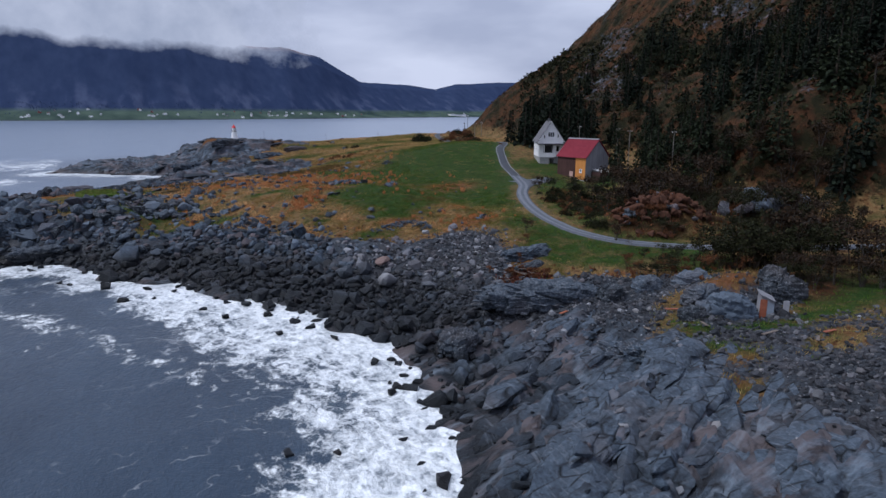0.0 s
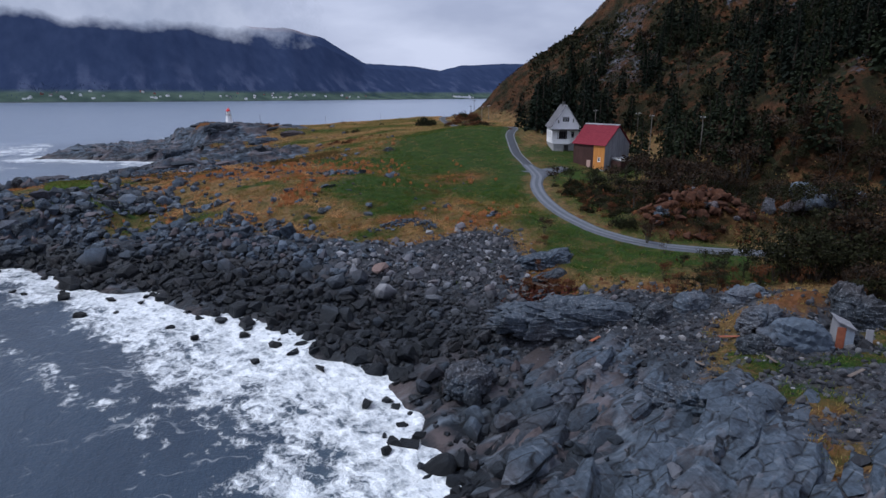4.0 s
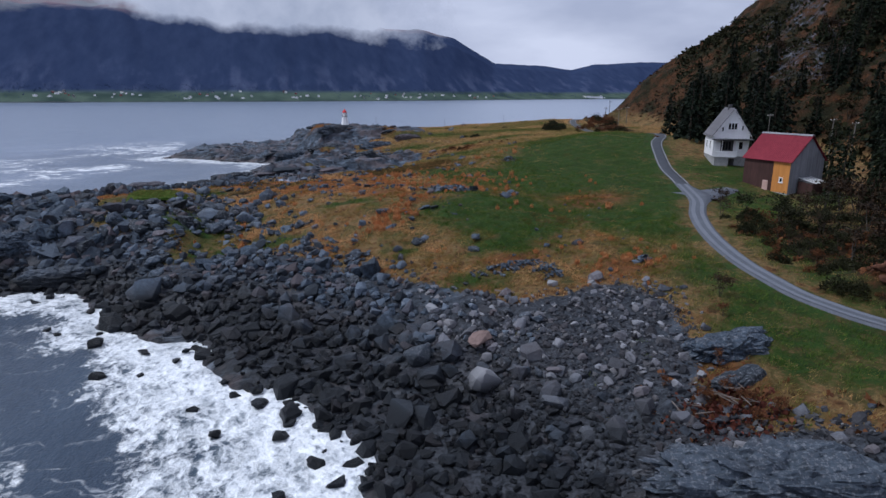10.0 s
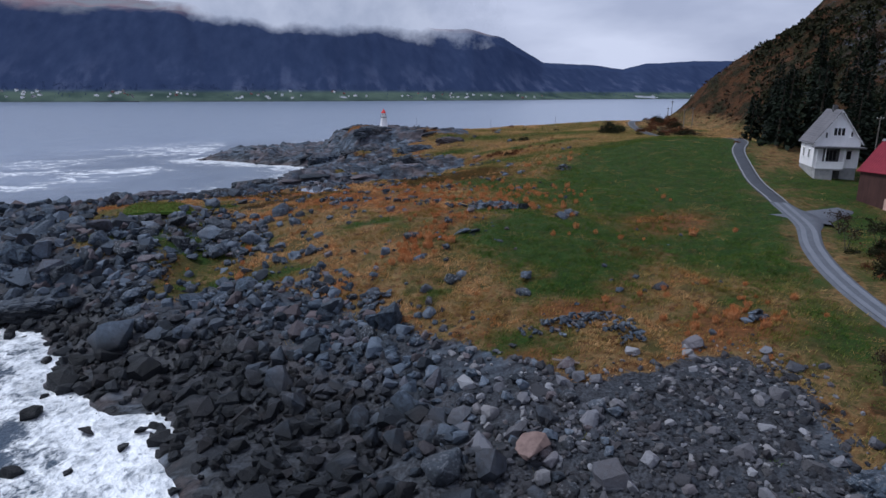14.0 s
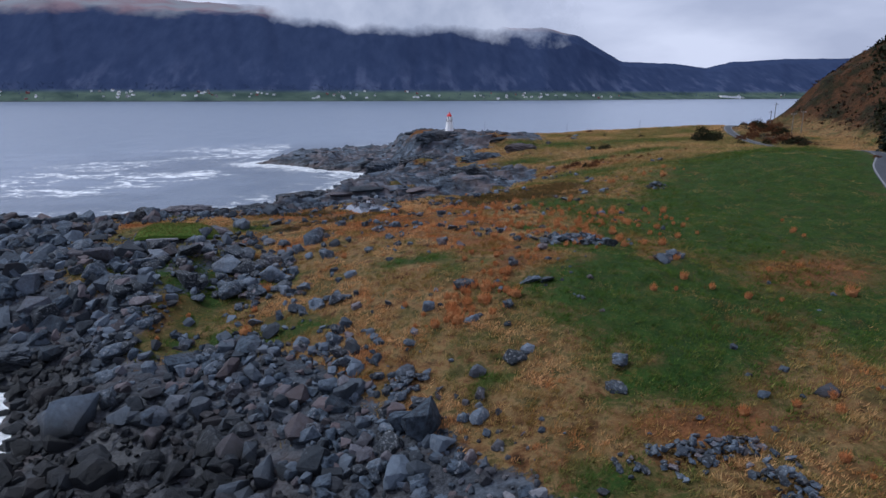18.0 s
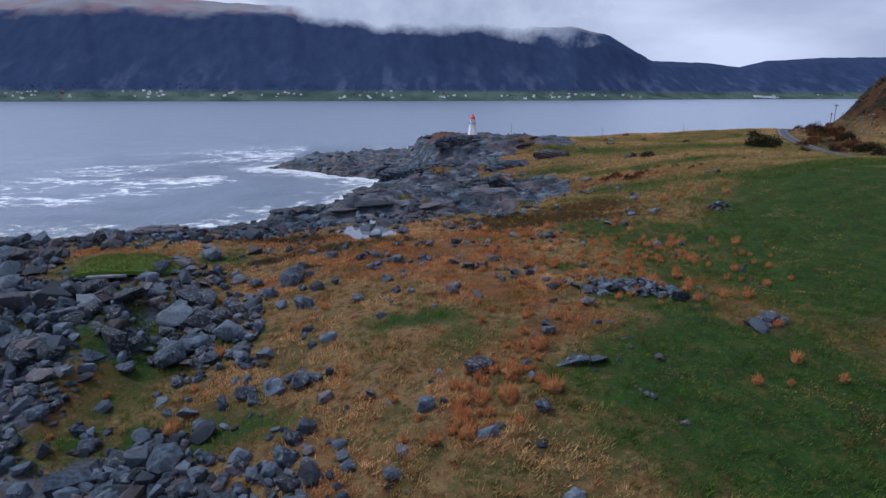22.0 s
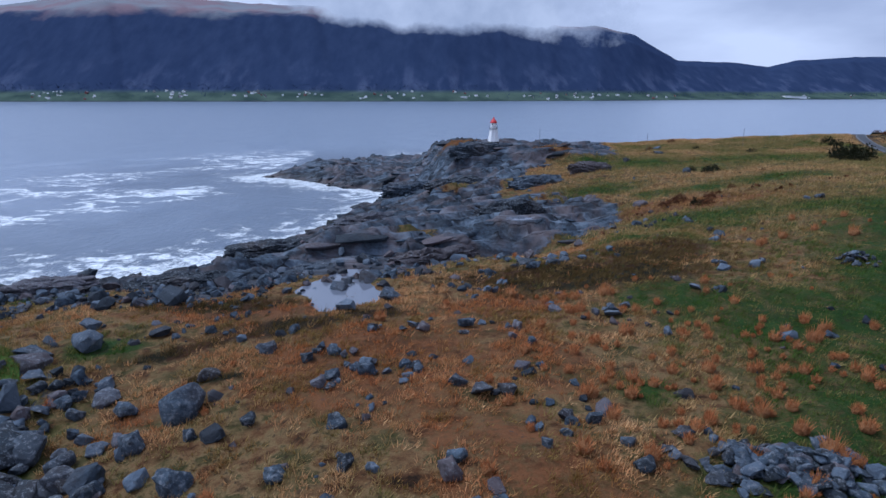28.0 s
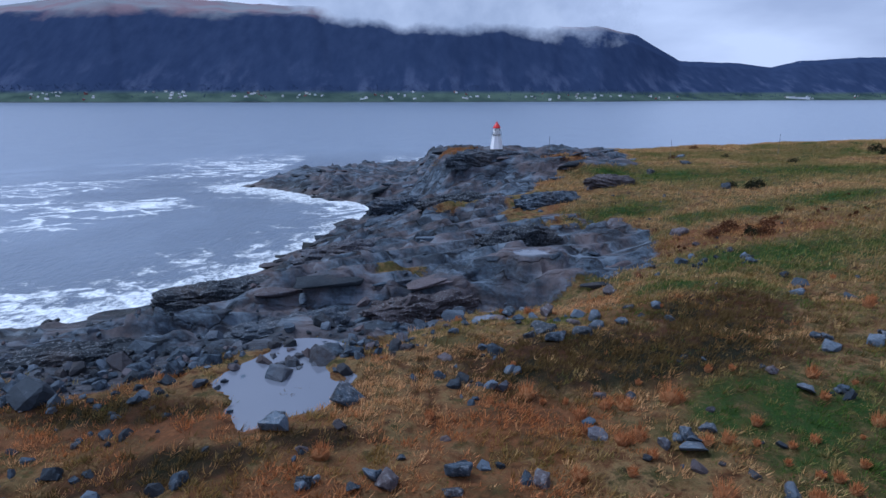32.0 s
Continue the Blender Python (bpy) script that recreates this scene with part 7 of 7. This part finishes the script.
for k in range(26):
    grow_one(("rusty", "olive", "brown")[k % 3], 42 + rng.normal(0, 2.4), -13 + rng.normal(0, 2.0), rng.uniform(0.3, 0.6))
for k in range(16):
    grow_one("rusty", 42.2 + rng.normal(0, 1.8), 12.0 + rng.normal(0, 1.8), rng.uniform(0.3, 0.6))
for k in range(9):
    grow_one("rusty", 20.3 + rng.normal(0, 1.5), 5.8 + rng.normal(0, 1.1), rng.uniform(0.35, 0.55))
for k in range(14):
    grow_one("brown", 50 + rng.normal(0, 3), 18 + rng.normal(0, 2.0), rng.uniform(0.5, 0.8))
for x, y, s in ((29.2, 18.3, 0.36), (37.2, 9.6, 0.42), (36.5, 6.3, 0.3), (45.8, 38.7, 0.5)):
    grow_one("brown", x, y, s)
for k in range(44):
    px, py = road_line[int(rng.integers(int(np.argmin(np.abs(road_line[:fork, 1] - 13))), int(np.argmin(np.abs(road_line[:fork, 1] - 39)))))]
    grow_one("heather" if k % 3 == 0 else "clump", px + rng.uniform(3.0, 7.0), py - rng.uniform(0.0, 2.0), rng.uniform(0.35, 0.75))
for x, y, s in ((36.9, 1.1, 0.5), (38.5, 0.2, 0.55), (40, -1.2, 0.65), (42, -1.8, 0.75), (44.3, -2.6, 0.85), (46.5, -3.6, 0.9), (35, 2.4, 0.4), (43.5, -4.5, 0.8), (49, -5, 0.9), (39, -3, 0.6)):
    grow_one("olive", x, y, s)

x, y = scatter(620, 42, 78, -8, 44, lambda x, y: cover(x, y)[3] * step01(2.6, 4.0, line_distance(x, y, ROAD)[0]) * step01(9, 13, np.hypot(x - 63, y - 50)) * (1 - 0.97 * np.minimum(1.6 * blob(x, y, 46.5, 10.5, 8, 3.6, -38), 1)) * 0.85, rng)
for xx, yy in zip(x, y):
    if yy > 9 and xx < 58:
        grow_one(str(rng.choice(["clump", "heather", "clump", "olive"])), xx, yy, rng.uniform(0.4, 0.8))
    else:
        grow_one(str(rng.choice(["olive", "clump", "brown", "heather"])), xx, yy, rng.uniform(0.45, 0.95))


def wooded(x, y):
    h = hill(x, y)
    w = step01(0.5, 3, h) * step01(62, 36, h) * step01(-3, 3, x - 76 - 0.72 * (y - 90))
    w = w * (1 - 0.85 * np.clip(blob(x, y, 118, 108, 14, 26, -50), 0, 1))
    return w * (0.35 + 0.65 * step01(-0.3, 0.2, fbm(x, y, 26, 3, 161)))


x, y = scatter(1900, 62, 140, -45, 140, lambda x, y: wooded(x, y) * 0.5, rng)
far_kind = rng.uniform(size=len(x))
for xx, yy, k in zip(x, y, far_kind):
    h = float(hill(np.array([xx]), np.array([yy]))[0])
    if k < 0.30 + 0.2 * (h > 6):
        grow_one("spruce", xx, yy, rng.uniform(0.55, 0.95))
    elif k < 0.74:
        grow_one("pine", xx, yy, rng.uniform(0.6, 1.0))
    elif k < 0.85:
        grow_one("brown", xx, yy, rng.uniform(0.7, 1.2))
    else:
        grow_one("olive", xx, yy, rng.uniform(0.7, 1.2))


def heath(name, count, weight, lo, hi, leaf, label, seed, box):
    """A low cover of shrubs and heather on the hill, too thick to count."""
    r = np.random.default_rng(seed)
    x, y = scatter(count, *box, weight, r)
    z = ground_at(x, y)
    n = 6
    s = r.uniform(lo, hi, len(x))
    base = np.repeat(np.column_stack([x, y, z]), n, 0) + r.normal(0, 0.5, (len(x) * n, 3)) * np.repeat(s, n)[:, None] * (1, 1, 0.5)
    base[:, 2] = np.maximum(base[:, 2], np.repeat(z, n) - 0.05)
    v, f = sprays(base, r.normal(0, 1, (len(base), 3)) + (0, 0, 0.8), np.repeat(s, n) * r.uniform(0.6, 1.2, len(base)), r)
    tagged(new(name, mesh_from(name, v, f, leaf)), label, "heath", kind="stuff")


heath("hill_heather", 32000, lambda x, y: step01(0.6, 3, hill(x, y)) * (0.25 + 0.75 * step01(-0.2, 0.3, fbm(x, y, 17, 3, 171))), 0.28, 0.7, BROWN_LEAF, "brown heather and bare scrub covering the hillside", 172, (60, 300, -60, 300))
heath("hill_bracken", 18000, lambda x, y: step01(0.4, 3, hill(x, y)) * np.maximum(step01(0.0, 0.35, fbm(x, y, 21, 3, 175)), 0.4 * step01(4, -6, x - 76 - 0.72 * (y - 90))), 0.25, 0.6, BRACKEN, "rust-coloured dead bracken on the slope", 176, (60, 300, -60, 300))
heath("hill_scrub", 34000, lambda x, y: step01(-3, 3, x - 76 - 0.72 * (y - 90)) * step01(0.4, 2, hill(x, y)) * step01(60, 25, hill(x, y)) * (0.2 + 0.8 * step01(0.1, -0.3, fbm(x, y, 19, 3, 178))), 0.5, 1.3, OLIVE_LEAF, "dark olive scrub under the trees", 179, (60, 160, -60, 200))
heath("bank_bracken", 2600, lambda x, y: np.clip(blob(x, y, 55, 12, 11, 9) + 2.2 * blob(x, y, 45.5, 9.5, 6, 3.4, -35) + blob(x, y, 20.5, 6, 4, 3.4) + 0.8 * blob(x, y, 33, -4, 9, 3, -30) + 0.7 * blob(x, y, 48, 30, 5, 12), 0, 1) * step01(2.2, 3.4, line_distance(x, y, ROAD)[0]), 0.25, 0.6, BRACKEN, "rust-brown bracken on the banks by the road", 180, (14, 72, -12, 46))
heath("red_brush", 1400, lambda x, y: np.clip(1.4 * blob(x, y, 19.4, 5.2, 2.6, 1.7, 20), 0, 1) * 0.9, 0.22, 0.42, RED_BUSH, "dark red-brown brush heaped above the beach", 198, (14, 25, 0, 10))
heath("point_bracken", 1500, lambda x, y: np.clip(blob(x, y, 34, 117, 8, 3, 15) + 0.7 * blob(x, y, 15, 171, 5, 3) + 0.6 * blob(x, y, 24, 166, 4, 3) + 0.6 * blob(x, y, 48, 122, 7, 3), 0, 1) * 0.8, 0.25, 0.55, BRACKEN,
      "rust-coloured bracken and low scrub on the point", 199, (4, 60, 105, 178))

# ---------------------------------------------------------------- grass tussocks
def tussocks(name, count, box, weight, blades, tall, spread, label, seed, lush_of, rusty_of, wide=0.016, dome=False, rush=0.0):
    """Tufts of thin upright blades; a dome stands up as one round cushion."""
    r = np.random.default_rng(seed)
    x, y = scatter(count, *box, weight, r)
    n = len(x)
    s = r.uniform(0.6, 1.4, n)
    root = np.repeat(np.column_stack([x, y, ground_at(x, y) - 0.03]), blades, 0)
    k = np.repeat(s, blades)
    a, out = r.uniform(0, 6.283, n * blades), np.sqrt(r.uniform(0.0, 1.0, n * blades))
    d = np.stack([np.cos(a), np.sin(a), 0 * a], 1)
    turn = r.uniform(0, 6.283, n * blades)
    side = np.stack([np.cos(turn), np.sin(turn), 0 * a], 1)
    foot = root + d * (out * spread * k)[:, None]
    lean = np.array((0.25, -0.12, 0))
    tip = foot + (d * (out * (0.35 if dome else 0.5))[:, None] + r.normal(0, 0.12 if dome else 0.22, (n * blades, 3)) + lean) * (tall * k)[:, None] * (1, 1, 0)
    tip[:, 2] += tall * k * r.uniform(0.55, 1.1, n * blades) * (np.sqrt(1.05 - 0.85 * out**2) if dome else 1.15 - 0.4 * out)
    w = wide * (0.7 + 0.9 * r.uniform(size=n * blades)) * np.sqrt(k)
    v = np.stack([foot - side * w[:, None], foot + side * w[:, None], tip], 1).reshape(-1, 3)
    me = mesh_from(name, v, np.arange(len(v)).reshape(-1, 3), TUFT)
    lush = np.clip(lush_of(x, y) + r.normal(0, 0.10, n), 0, 1)
    rusty = np.clip(rusty_of(x, y) + r.normal(0, 0.2, n), 0, 1)
    point_values(me, "lush", np.repeat(lush, blades * 3))
    point_values(me, "rusty", np.repeat(rusty, blades * 3))
    point_values(me, "rush", np.full(len(v), rush))
    tagged(new(name, me), label, "grass", kind="stuff")


def off_road(x, y):
    return step01(1.9, 2.6, line_distance(x, y, ROAD)[0]) * step01(1.8, 2.4, line_distance(x, y, DRIVE)[0])


def pasture(x, y):
    w = step01(0.75, 0.35, cover(x, y)[0]) * off_road(x, y) * (1 - 0.8 * cover(x, y)[3])
    for cx, cy, rx, ry, level in POOLS:
        w = w * step01(0.9, 1.2, np.hypot((x - cx) / rx, (y - cy) / ry))
    return w


def straw(x, y):
    return pasture(x, y) * (1 - 0.75 * cover(x, y)[1]) * (0.15 + 0.85 * step01(-0.3, 0.25, fbm(x, y, 2.2, 3, 181)))


def mottle(x, y):
    return np.clip(cover(x, y)[1] * 1.1, 0, 1) + 0.5 * step01(-0.08, 0.25, fbm(x, y, 3.0, 4, 183))


def russet(x, y):
    return np.clip(cover(x, y)[2] * 1.1 + 0.7 * step01(0.05, 0.4, fbm(x, y, 1.8, 3, 184)), 0, 1)


tussocks("dry_grass", 62000, (-40, 40, 24, 108), straw, 11, 0.33, 0.22,
         "pale tawny winter grass in uneven tufts", 182, mottle, russet, 0.021)
def dome_shape(seed):
    bm = bmesh.new()
    bmesh.ops.create_icosphere(bm, subdivisions=2, radius=1.0)
    for q in bm.verts:
        q.co *= 1 + 0.22 * noise.noise(q.co * 1.6 + Vector((seed, 0, 0))) + 0.16 * noise.noise(q.co * 4.0 + Vector((seed, 3, 0)))
        q.co.z *= 0.85
    v = np.array([q.co[:] for q in bm.verts])
    bm.verts.index_update()
    f = np.array([[q.index for q in p.verts] for p in bm.faces])
    bm.free()
    return v, f


DOMES = [dome_shape(k) for k in range(8)]
dome_rng = np.random.default_rng(186)
x, y = scatter(2600, -22, 46, 20, 118, lambda x, y: pasture(x, y) * np.clip(step01(0.1, 0.45, fbm(x, y, 9, 3, 185)) * step01(38, 48, y) * 0.35 + 0.8 * blob(x, y, 20, 72, 11, 14) + 0.9 * blob(x, y, 9, 57, 5, 3, 45)
               + 0.6 * blob(x, y, 14, 80, 5, 5) + blob(x, y, 27, 29, 5, 2.6, 20) + 0.8 * blob(x, y, 22, 34, 4, 2), 0, 1) * 0.5, dome_rng)
for count, box, p in ((420, (1, 13, 43, 56), (7, 49.6, 4.4, 1.8, 45)), (420, (6, 34, 58, 90), (19, 72, 9, 9)), (120, (20, 34, 24, 36), (27, 29, 5, 2.6, 20)), (120, (26, 46, 40, 62), (34, 50, 5, 4))):
    more = scatter(count, *box, lambda x, y: blob(x, y, *p) * pasture(x, y), dome_rng)
    x, y = np.concatenate([x, more[0]]), np.concatenate([y, more[1]])
size = np.clip(dome_rng.lognormal(math.log(0.20), 0.42, len(x)), 0.09, 0.45)
tagged(new("rust_tussocks", heap_mesh("rust_tussocks", np.column_stack([x, y, ground_at(x, y) + 0.4 * size]), size, DOME, dome_rng, DOMES, 0.15)),
       "round orange-brown grass tussocks standing up from the turf", "grass", kind="stuff")
n = 80
out = dome_rng.normal(0, 1, (len(x) * n, 3))
out[:, 2] = np.abs(out[:, 2])
out /= np.linalg.norm(out, axis=1)[:, None]
k = np.repeat(size, n)[:, None]
foot = np.repeat(np.column_stack([x, y, ground_at(x, y) + 0.3 * size]), n, 0) + out * k * 0.85
tip = foot + (out * (0.5, 0.5, 0.4) + (0.08, -0.04, 0.75) + dome_rng.normal(0, 0.18, out.shape)) * k * 1.15
side = np.cross(out, dome_rng.normal(0, 1, out.shape))
side *= 0.022 / (np.linalg.norm(side, axis=1)[:, None] + 1e-6)
fringe = mesh_from("tussock_blades", np.stack([foot - side, foot + side, tip], 1).reshape(-1, 3), np.arange(3 * len(foot)).reshape(-1, 3), TUFT)
point_values(fringe, "rusty", np.full(3 * len(foot), 0.9))
tagged(new("tussock_blades", fringe), "stiff orange-brown blades of the round tussocks", "grass", kind="stuff")
tussocks("turf_grass", 66000, (6, 84, 4, 116), lambda x, y: pasture(x, y) * np.clip(cover(x, y)[1] * 1.2, 0, 1), 7, 0.14, 0.24,
         "short green pasture grass", 188, lambda x, y: 0.95 - 0.45 * step01(0.2, 0.45, fbm(x, y, 2.4, 3, 187)), lambda x, y: 0.3 + 0 * x, 0.02)
tussocks("far_grass", 40000, (20, 110, 100, 232), pasture, 7, 0.4, 0.5,
         "rough tawny grass of the far pasture", 190, lambda x, y: cover(x, y)[1] * 0.8 + 0.2, lambda x, y: cover(x, y)[2] * 0.7, 0.04)
tussocks("bank_grass", 11000, (14, 74, -40, 42), lambda x, y: pasture(x, y) * 0.9, 9, 0.3, 0.4,
         "mixed green and straw grass on the banks by the road", 192, lambda x, y: cover(x, y)[1] * 0.8 + 0.4, lambda x, y: cover(x, y)[2], 0.03)
tussocks("shore_grass", 9000, (-48, 38, -32, 100), lambda x, y: np.maximum(0.9 * turf_spots(x, y), 0.4 * step01(-9, -1, ring_depth(x, y, MEADOW)) * step01(4, 9, coast_distance(x, y)) * step01(0.05, 0.35, fbm(x, y, 6, 3, 194))), 10, 0.26, 0.3,
         "yellowed grass growing between shore stones", 195, lambda x, y: 0.70 + 0.14 * step01(5, 15, x), lambda x, y: 0.1 + 0 * x, 0.025)

tussocks("rush_beds", 34000, (-24, 46, 38, 110), lambda x, y: np.clip(blob(x, y, 16.5, 91, 10, 3.8, 4) + blob(x, y, 25, 97, 5, 4, 30) + 0.7 * blob(x, y, -5.5, 80.6, 4, 1.5, 10) + blob(x, y, -11, 86.3, 5, 1.4) + blob(x, y, -11, 77.9, 3, 0.8, 33) + blob(x, y, -7.4, 73.4, 1.6, 0.7)
         + 0.3 * blob(x, y, 36, 53, 6, 2.5, 20) + 0.5 * blob(x, y, 26, 43, 3, 2) + 0.6 * blob(x, y, 0.4, 82.6, 2.4, 0.9), 0, 1), 14, 0.42, 0.24,
         "brown-olive rushes and dark heather in damp hollows", 196, lambda x, y: 0.1 + 0 * x, lambda x, y: 0.5 + 0 * x, 0.02, False, 0.9)

# ---------------------------------------------------------------- rain pools on the rock
for cx, cy, rx, ry, level in POOLS:
    a = np.linspace(0, 2 * np.pi, 48, endpoint=False)
    v = np.column_stack([cx + rx * 1.15 * np.cos(a), cy + ry * 1.15 * np.sin(a), np.full(48, level)])
    v = np.concatenate([[[cx, cy, level]], v])
    f = np.array([(0, 1 + k, 1 + (k + 1) % 48) for k in range(48)])
    tagged(new("water_pool", mesh_from("pool", v, f, POOL)), "still shallow rain pool lying in a hollow of the rock", "pool", kind="structure")

# ---------------------------------------------------------------- far shore: houses, trees, a jetty
def far_house_kind(w, d, h, up, wall, roof):
    top = tagged(new("farmhouse"), "small pale house on the far shore", "house", "houses of the far shore")
    part("wall", prism("wall", wall, [(-w / 2, -6), (w / 2, -6), (w / 2, h), (0, h + up), (-w / 2, h)], -d / 2, d / 2), top)
    part("roof", prism("roof", roof, [(-w / 2 - 0.5, h - 0.4), (0, h + up + 0.1), (w / 2 + 0.5, h - 0.4), (w / 2 + 0.5, h - 0.1), (0, h + up + 0.5), (-w / 2 - 0.5, h - 0.1)], -d / 2 - 0.4, d / 2 + 0.4), top)
    for sgn in (-1, 1):
        part("window", boxes("window", GLASS, (sgn * w * 0.22 - 0.7, sgn * w * 0.22 + 0.7, -d / 2 - 0.06, -d / 2, h * 0.35, h * 0.7), bevel=0), top)
    top.location = (0, 0, -900)
    return top


FAR_RED = simple("far_red_boards", (0.20, 0.07, 0.065), (0.28, 0.10, 0.09), 0.5)
far_kinds = [far_house_kind(9, 11, 5.5, 3.5, LIGHT_WHITE, SLATE), far_house_kind(12, 9, 4.5, 3, LIGHT_WHITE, SLATE), far_house_kind(8, 9, 5, 3.2, CONCRETE, SLATE),
             far_house_kind(9, 12, 5, 3.5, FAR_RED, SLATE), far_house_kind(15, 10, 5, 2.5, LIGHT_WHITE, SLATE)]
used = set()


def far_place(u, s, kind, turn, scale=1.0):
    x, y, z = (float(v[0]) for v in far_slope(np.array([u]), np.array([s])))
    m = pose(x, y, z, 0, 0, turn)
    ob = far_kinds[kind]
    if kind in used:
        ob = copy_thing(ob, m)
    else:
        used.add(kind)
        ob.matrix_basis = m
    ob.scale = (scale,) * 3


fr = np.random.default_rng(5)
for centre, spread, count in ((-0.61, 0.04, 9), (-0.43, 0.03, 9), (-0.29, 0.05, 14), (-0.21, 0.02, 5), (-0.08, 0.06, 16), (0.05, 0.025, 8), (0.18, 0.05, 12), (0.24, 0.03, 9),
                              (0.33, 0.05, 8), (-0.52, 0.1, 8), (-0.75, 0.08, 9), (0.62, 0.07, 7), (-0.95, 0.1, 8)):
    for k in range(count):
        far_place(centre + fr.normal(0, spread * 0.7), fr.uniform(0.015, 0.115), int(fr.choice([0, 0, 1, 1, 2, 3, 4])), fr.uniform(-50, 50), fr.uniform(0.45, 0.85))
hall = tagged(new("warehouse"), "long low white industrial hall on the far shore", "warehouse")
x, y, z = (float(v[0]) for v in far_slope(np.array([0.56]), np.array([0.05])))
hall.matrix_basis = pose(x, y, z, 0, 0, 5)
part("wall", boxes("wall", LIGHT_WHITE, (-45, -15, -12, 12, -8, 9), (-15, 60, -9, 9, -8, 6)), hall)
part("roof", boxes("roof", SLATE, (-46, -14, -13, 13, 9, 10), (-14, 61, -10, 10, 6, 7)), hall)
quay = tagged(new("jetty"), "dark stone jetty at the far waterline", "jetty")
x, y, z = (float(v[0]) for v in far_slope(np.array([-0.30]), np.array([0.0])))
quay.matrix_basis = pose(x, y - 14, 0, 0, 0, -3)
part("deck", boxes("deck", DARK_METAL, (-60, 60, -8, 8, -2, 2.2)), quay)
part("kerb", boxes("kerb", CONCRETE, (-60, 60, -8.3, -7.6, 2.2, 2.6)), quay)

r = np.random.default_rng(9)
n = 2600
u, s = r.uniform(-1.2, 1.0, n), np.where(r.uniform(size=n) < 0.35, r.uniform(0.02, 0.14, n), r.uniform(0.11, 0.16, n))
keep = (s > 0.12) | (fbm(u * 40, s * 20, 1.0, 3, 12) > 0.15)
u, s = u[keep], s[keep]
x, y, z = far_slope(u, s)
tall = r.uniform(3, 7, len(x))
v = np.stack([np.column_stack([x - tall * 0.28, y, z - 2]), np.column_stack([x + tall * 0.1, y - tall * 0.3, z - 2]), np.column_stack([x + tall * 0.26, y + tall * 0.2, z - 2]),
              np.column_stack([x + r.normal(0, 0.8, len(x)), y, z + tall])], 1).reshape(-1, 3)
f = (np.arange(len(x))[:, None, None] * 4 + np.array([(0, 1, 3), (1, 2, 3), (2, 0, 3)])[None]).reshape(-1, 3)
tagged(new("far_woods", mesh_from("far_woods", v, f, FAR_WOOD)), "dark woods on the far mountainside, tinted with blue haze", "woods", kind="stuff")
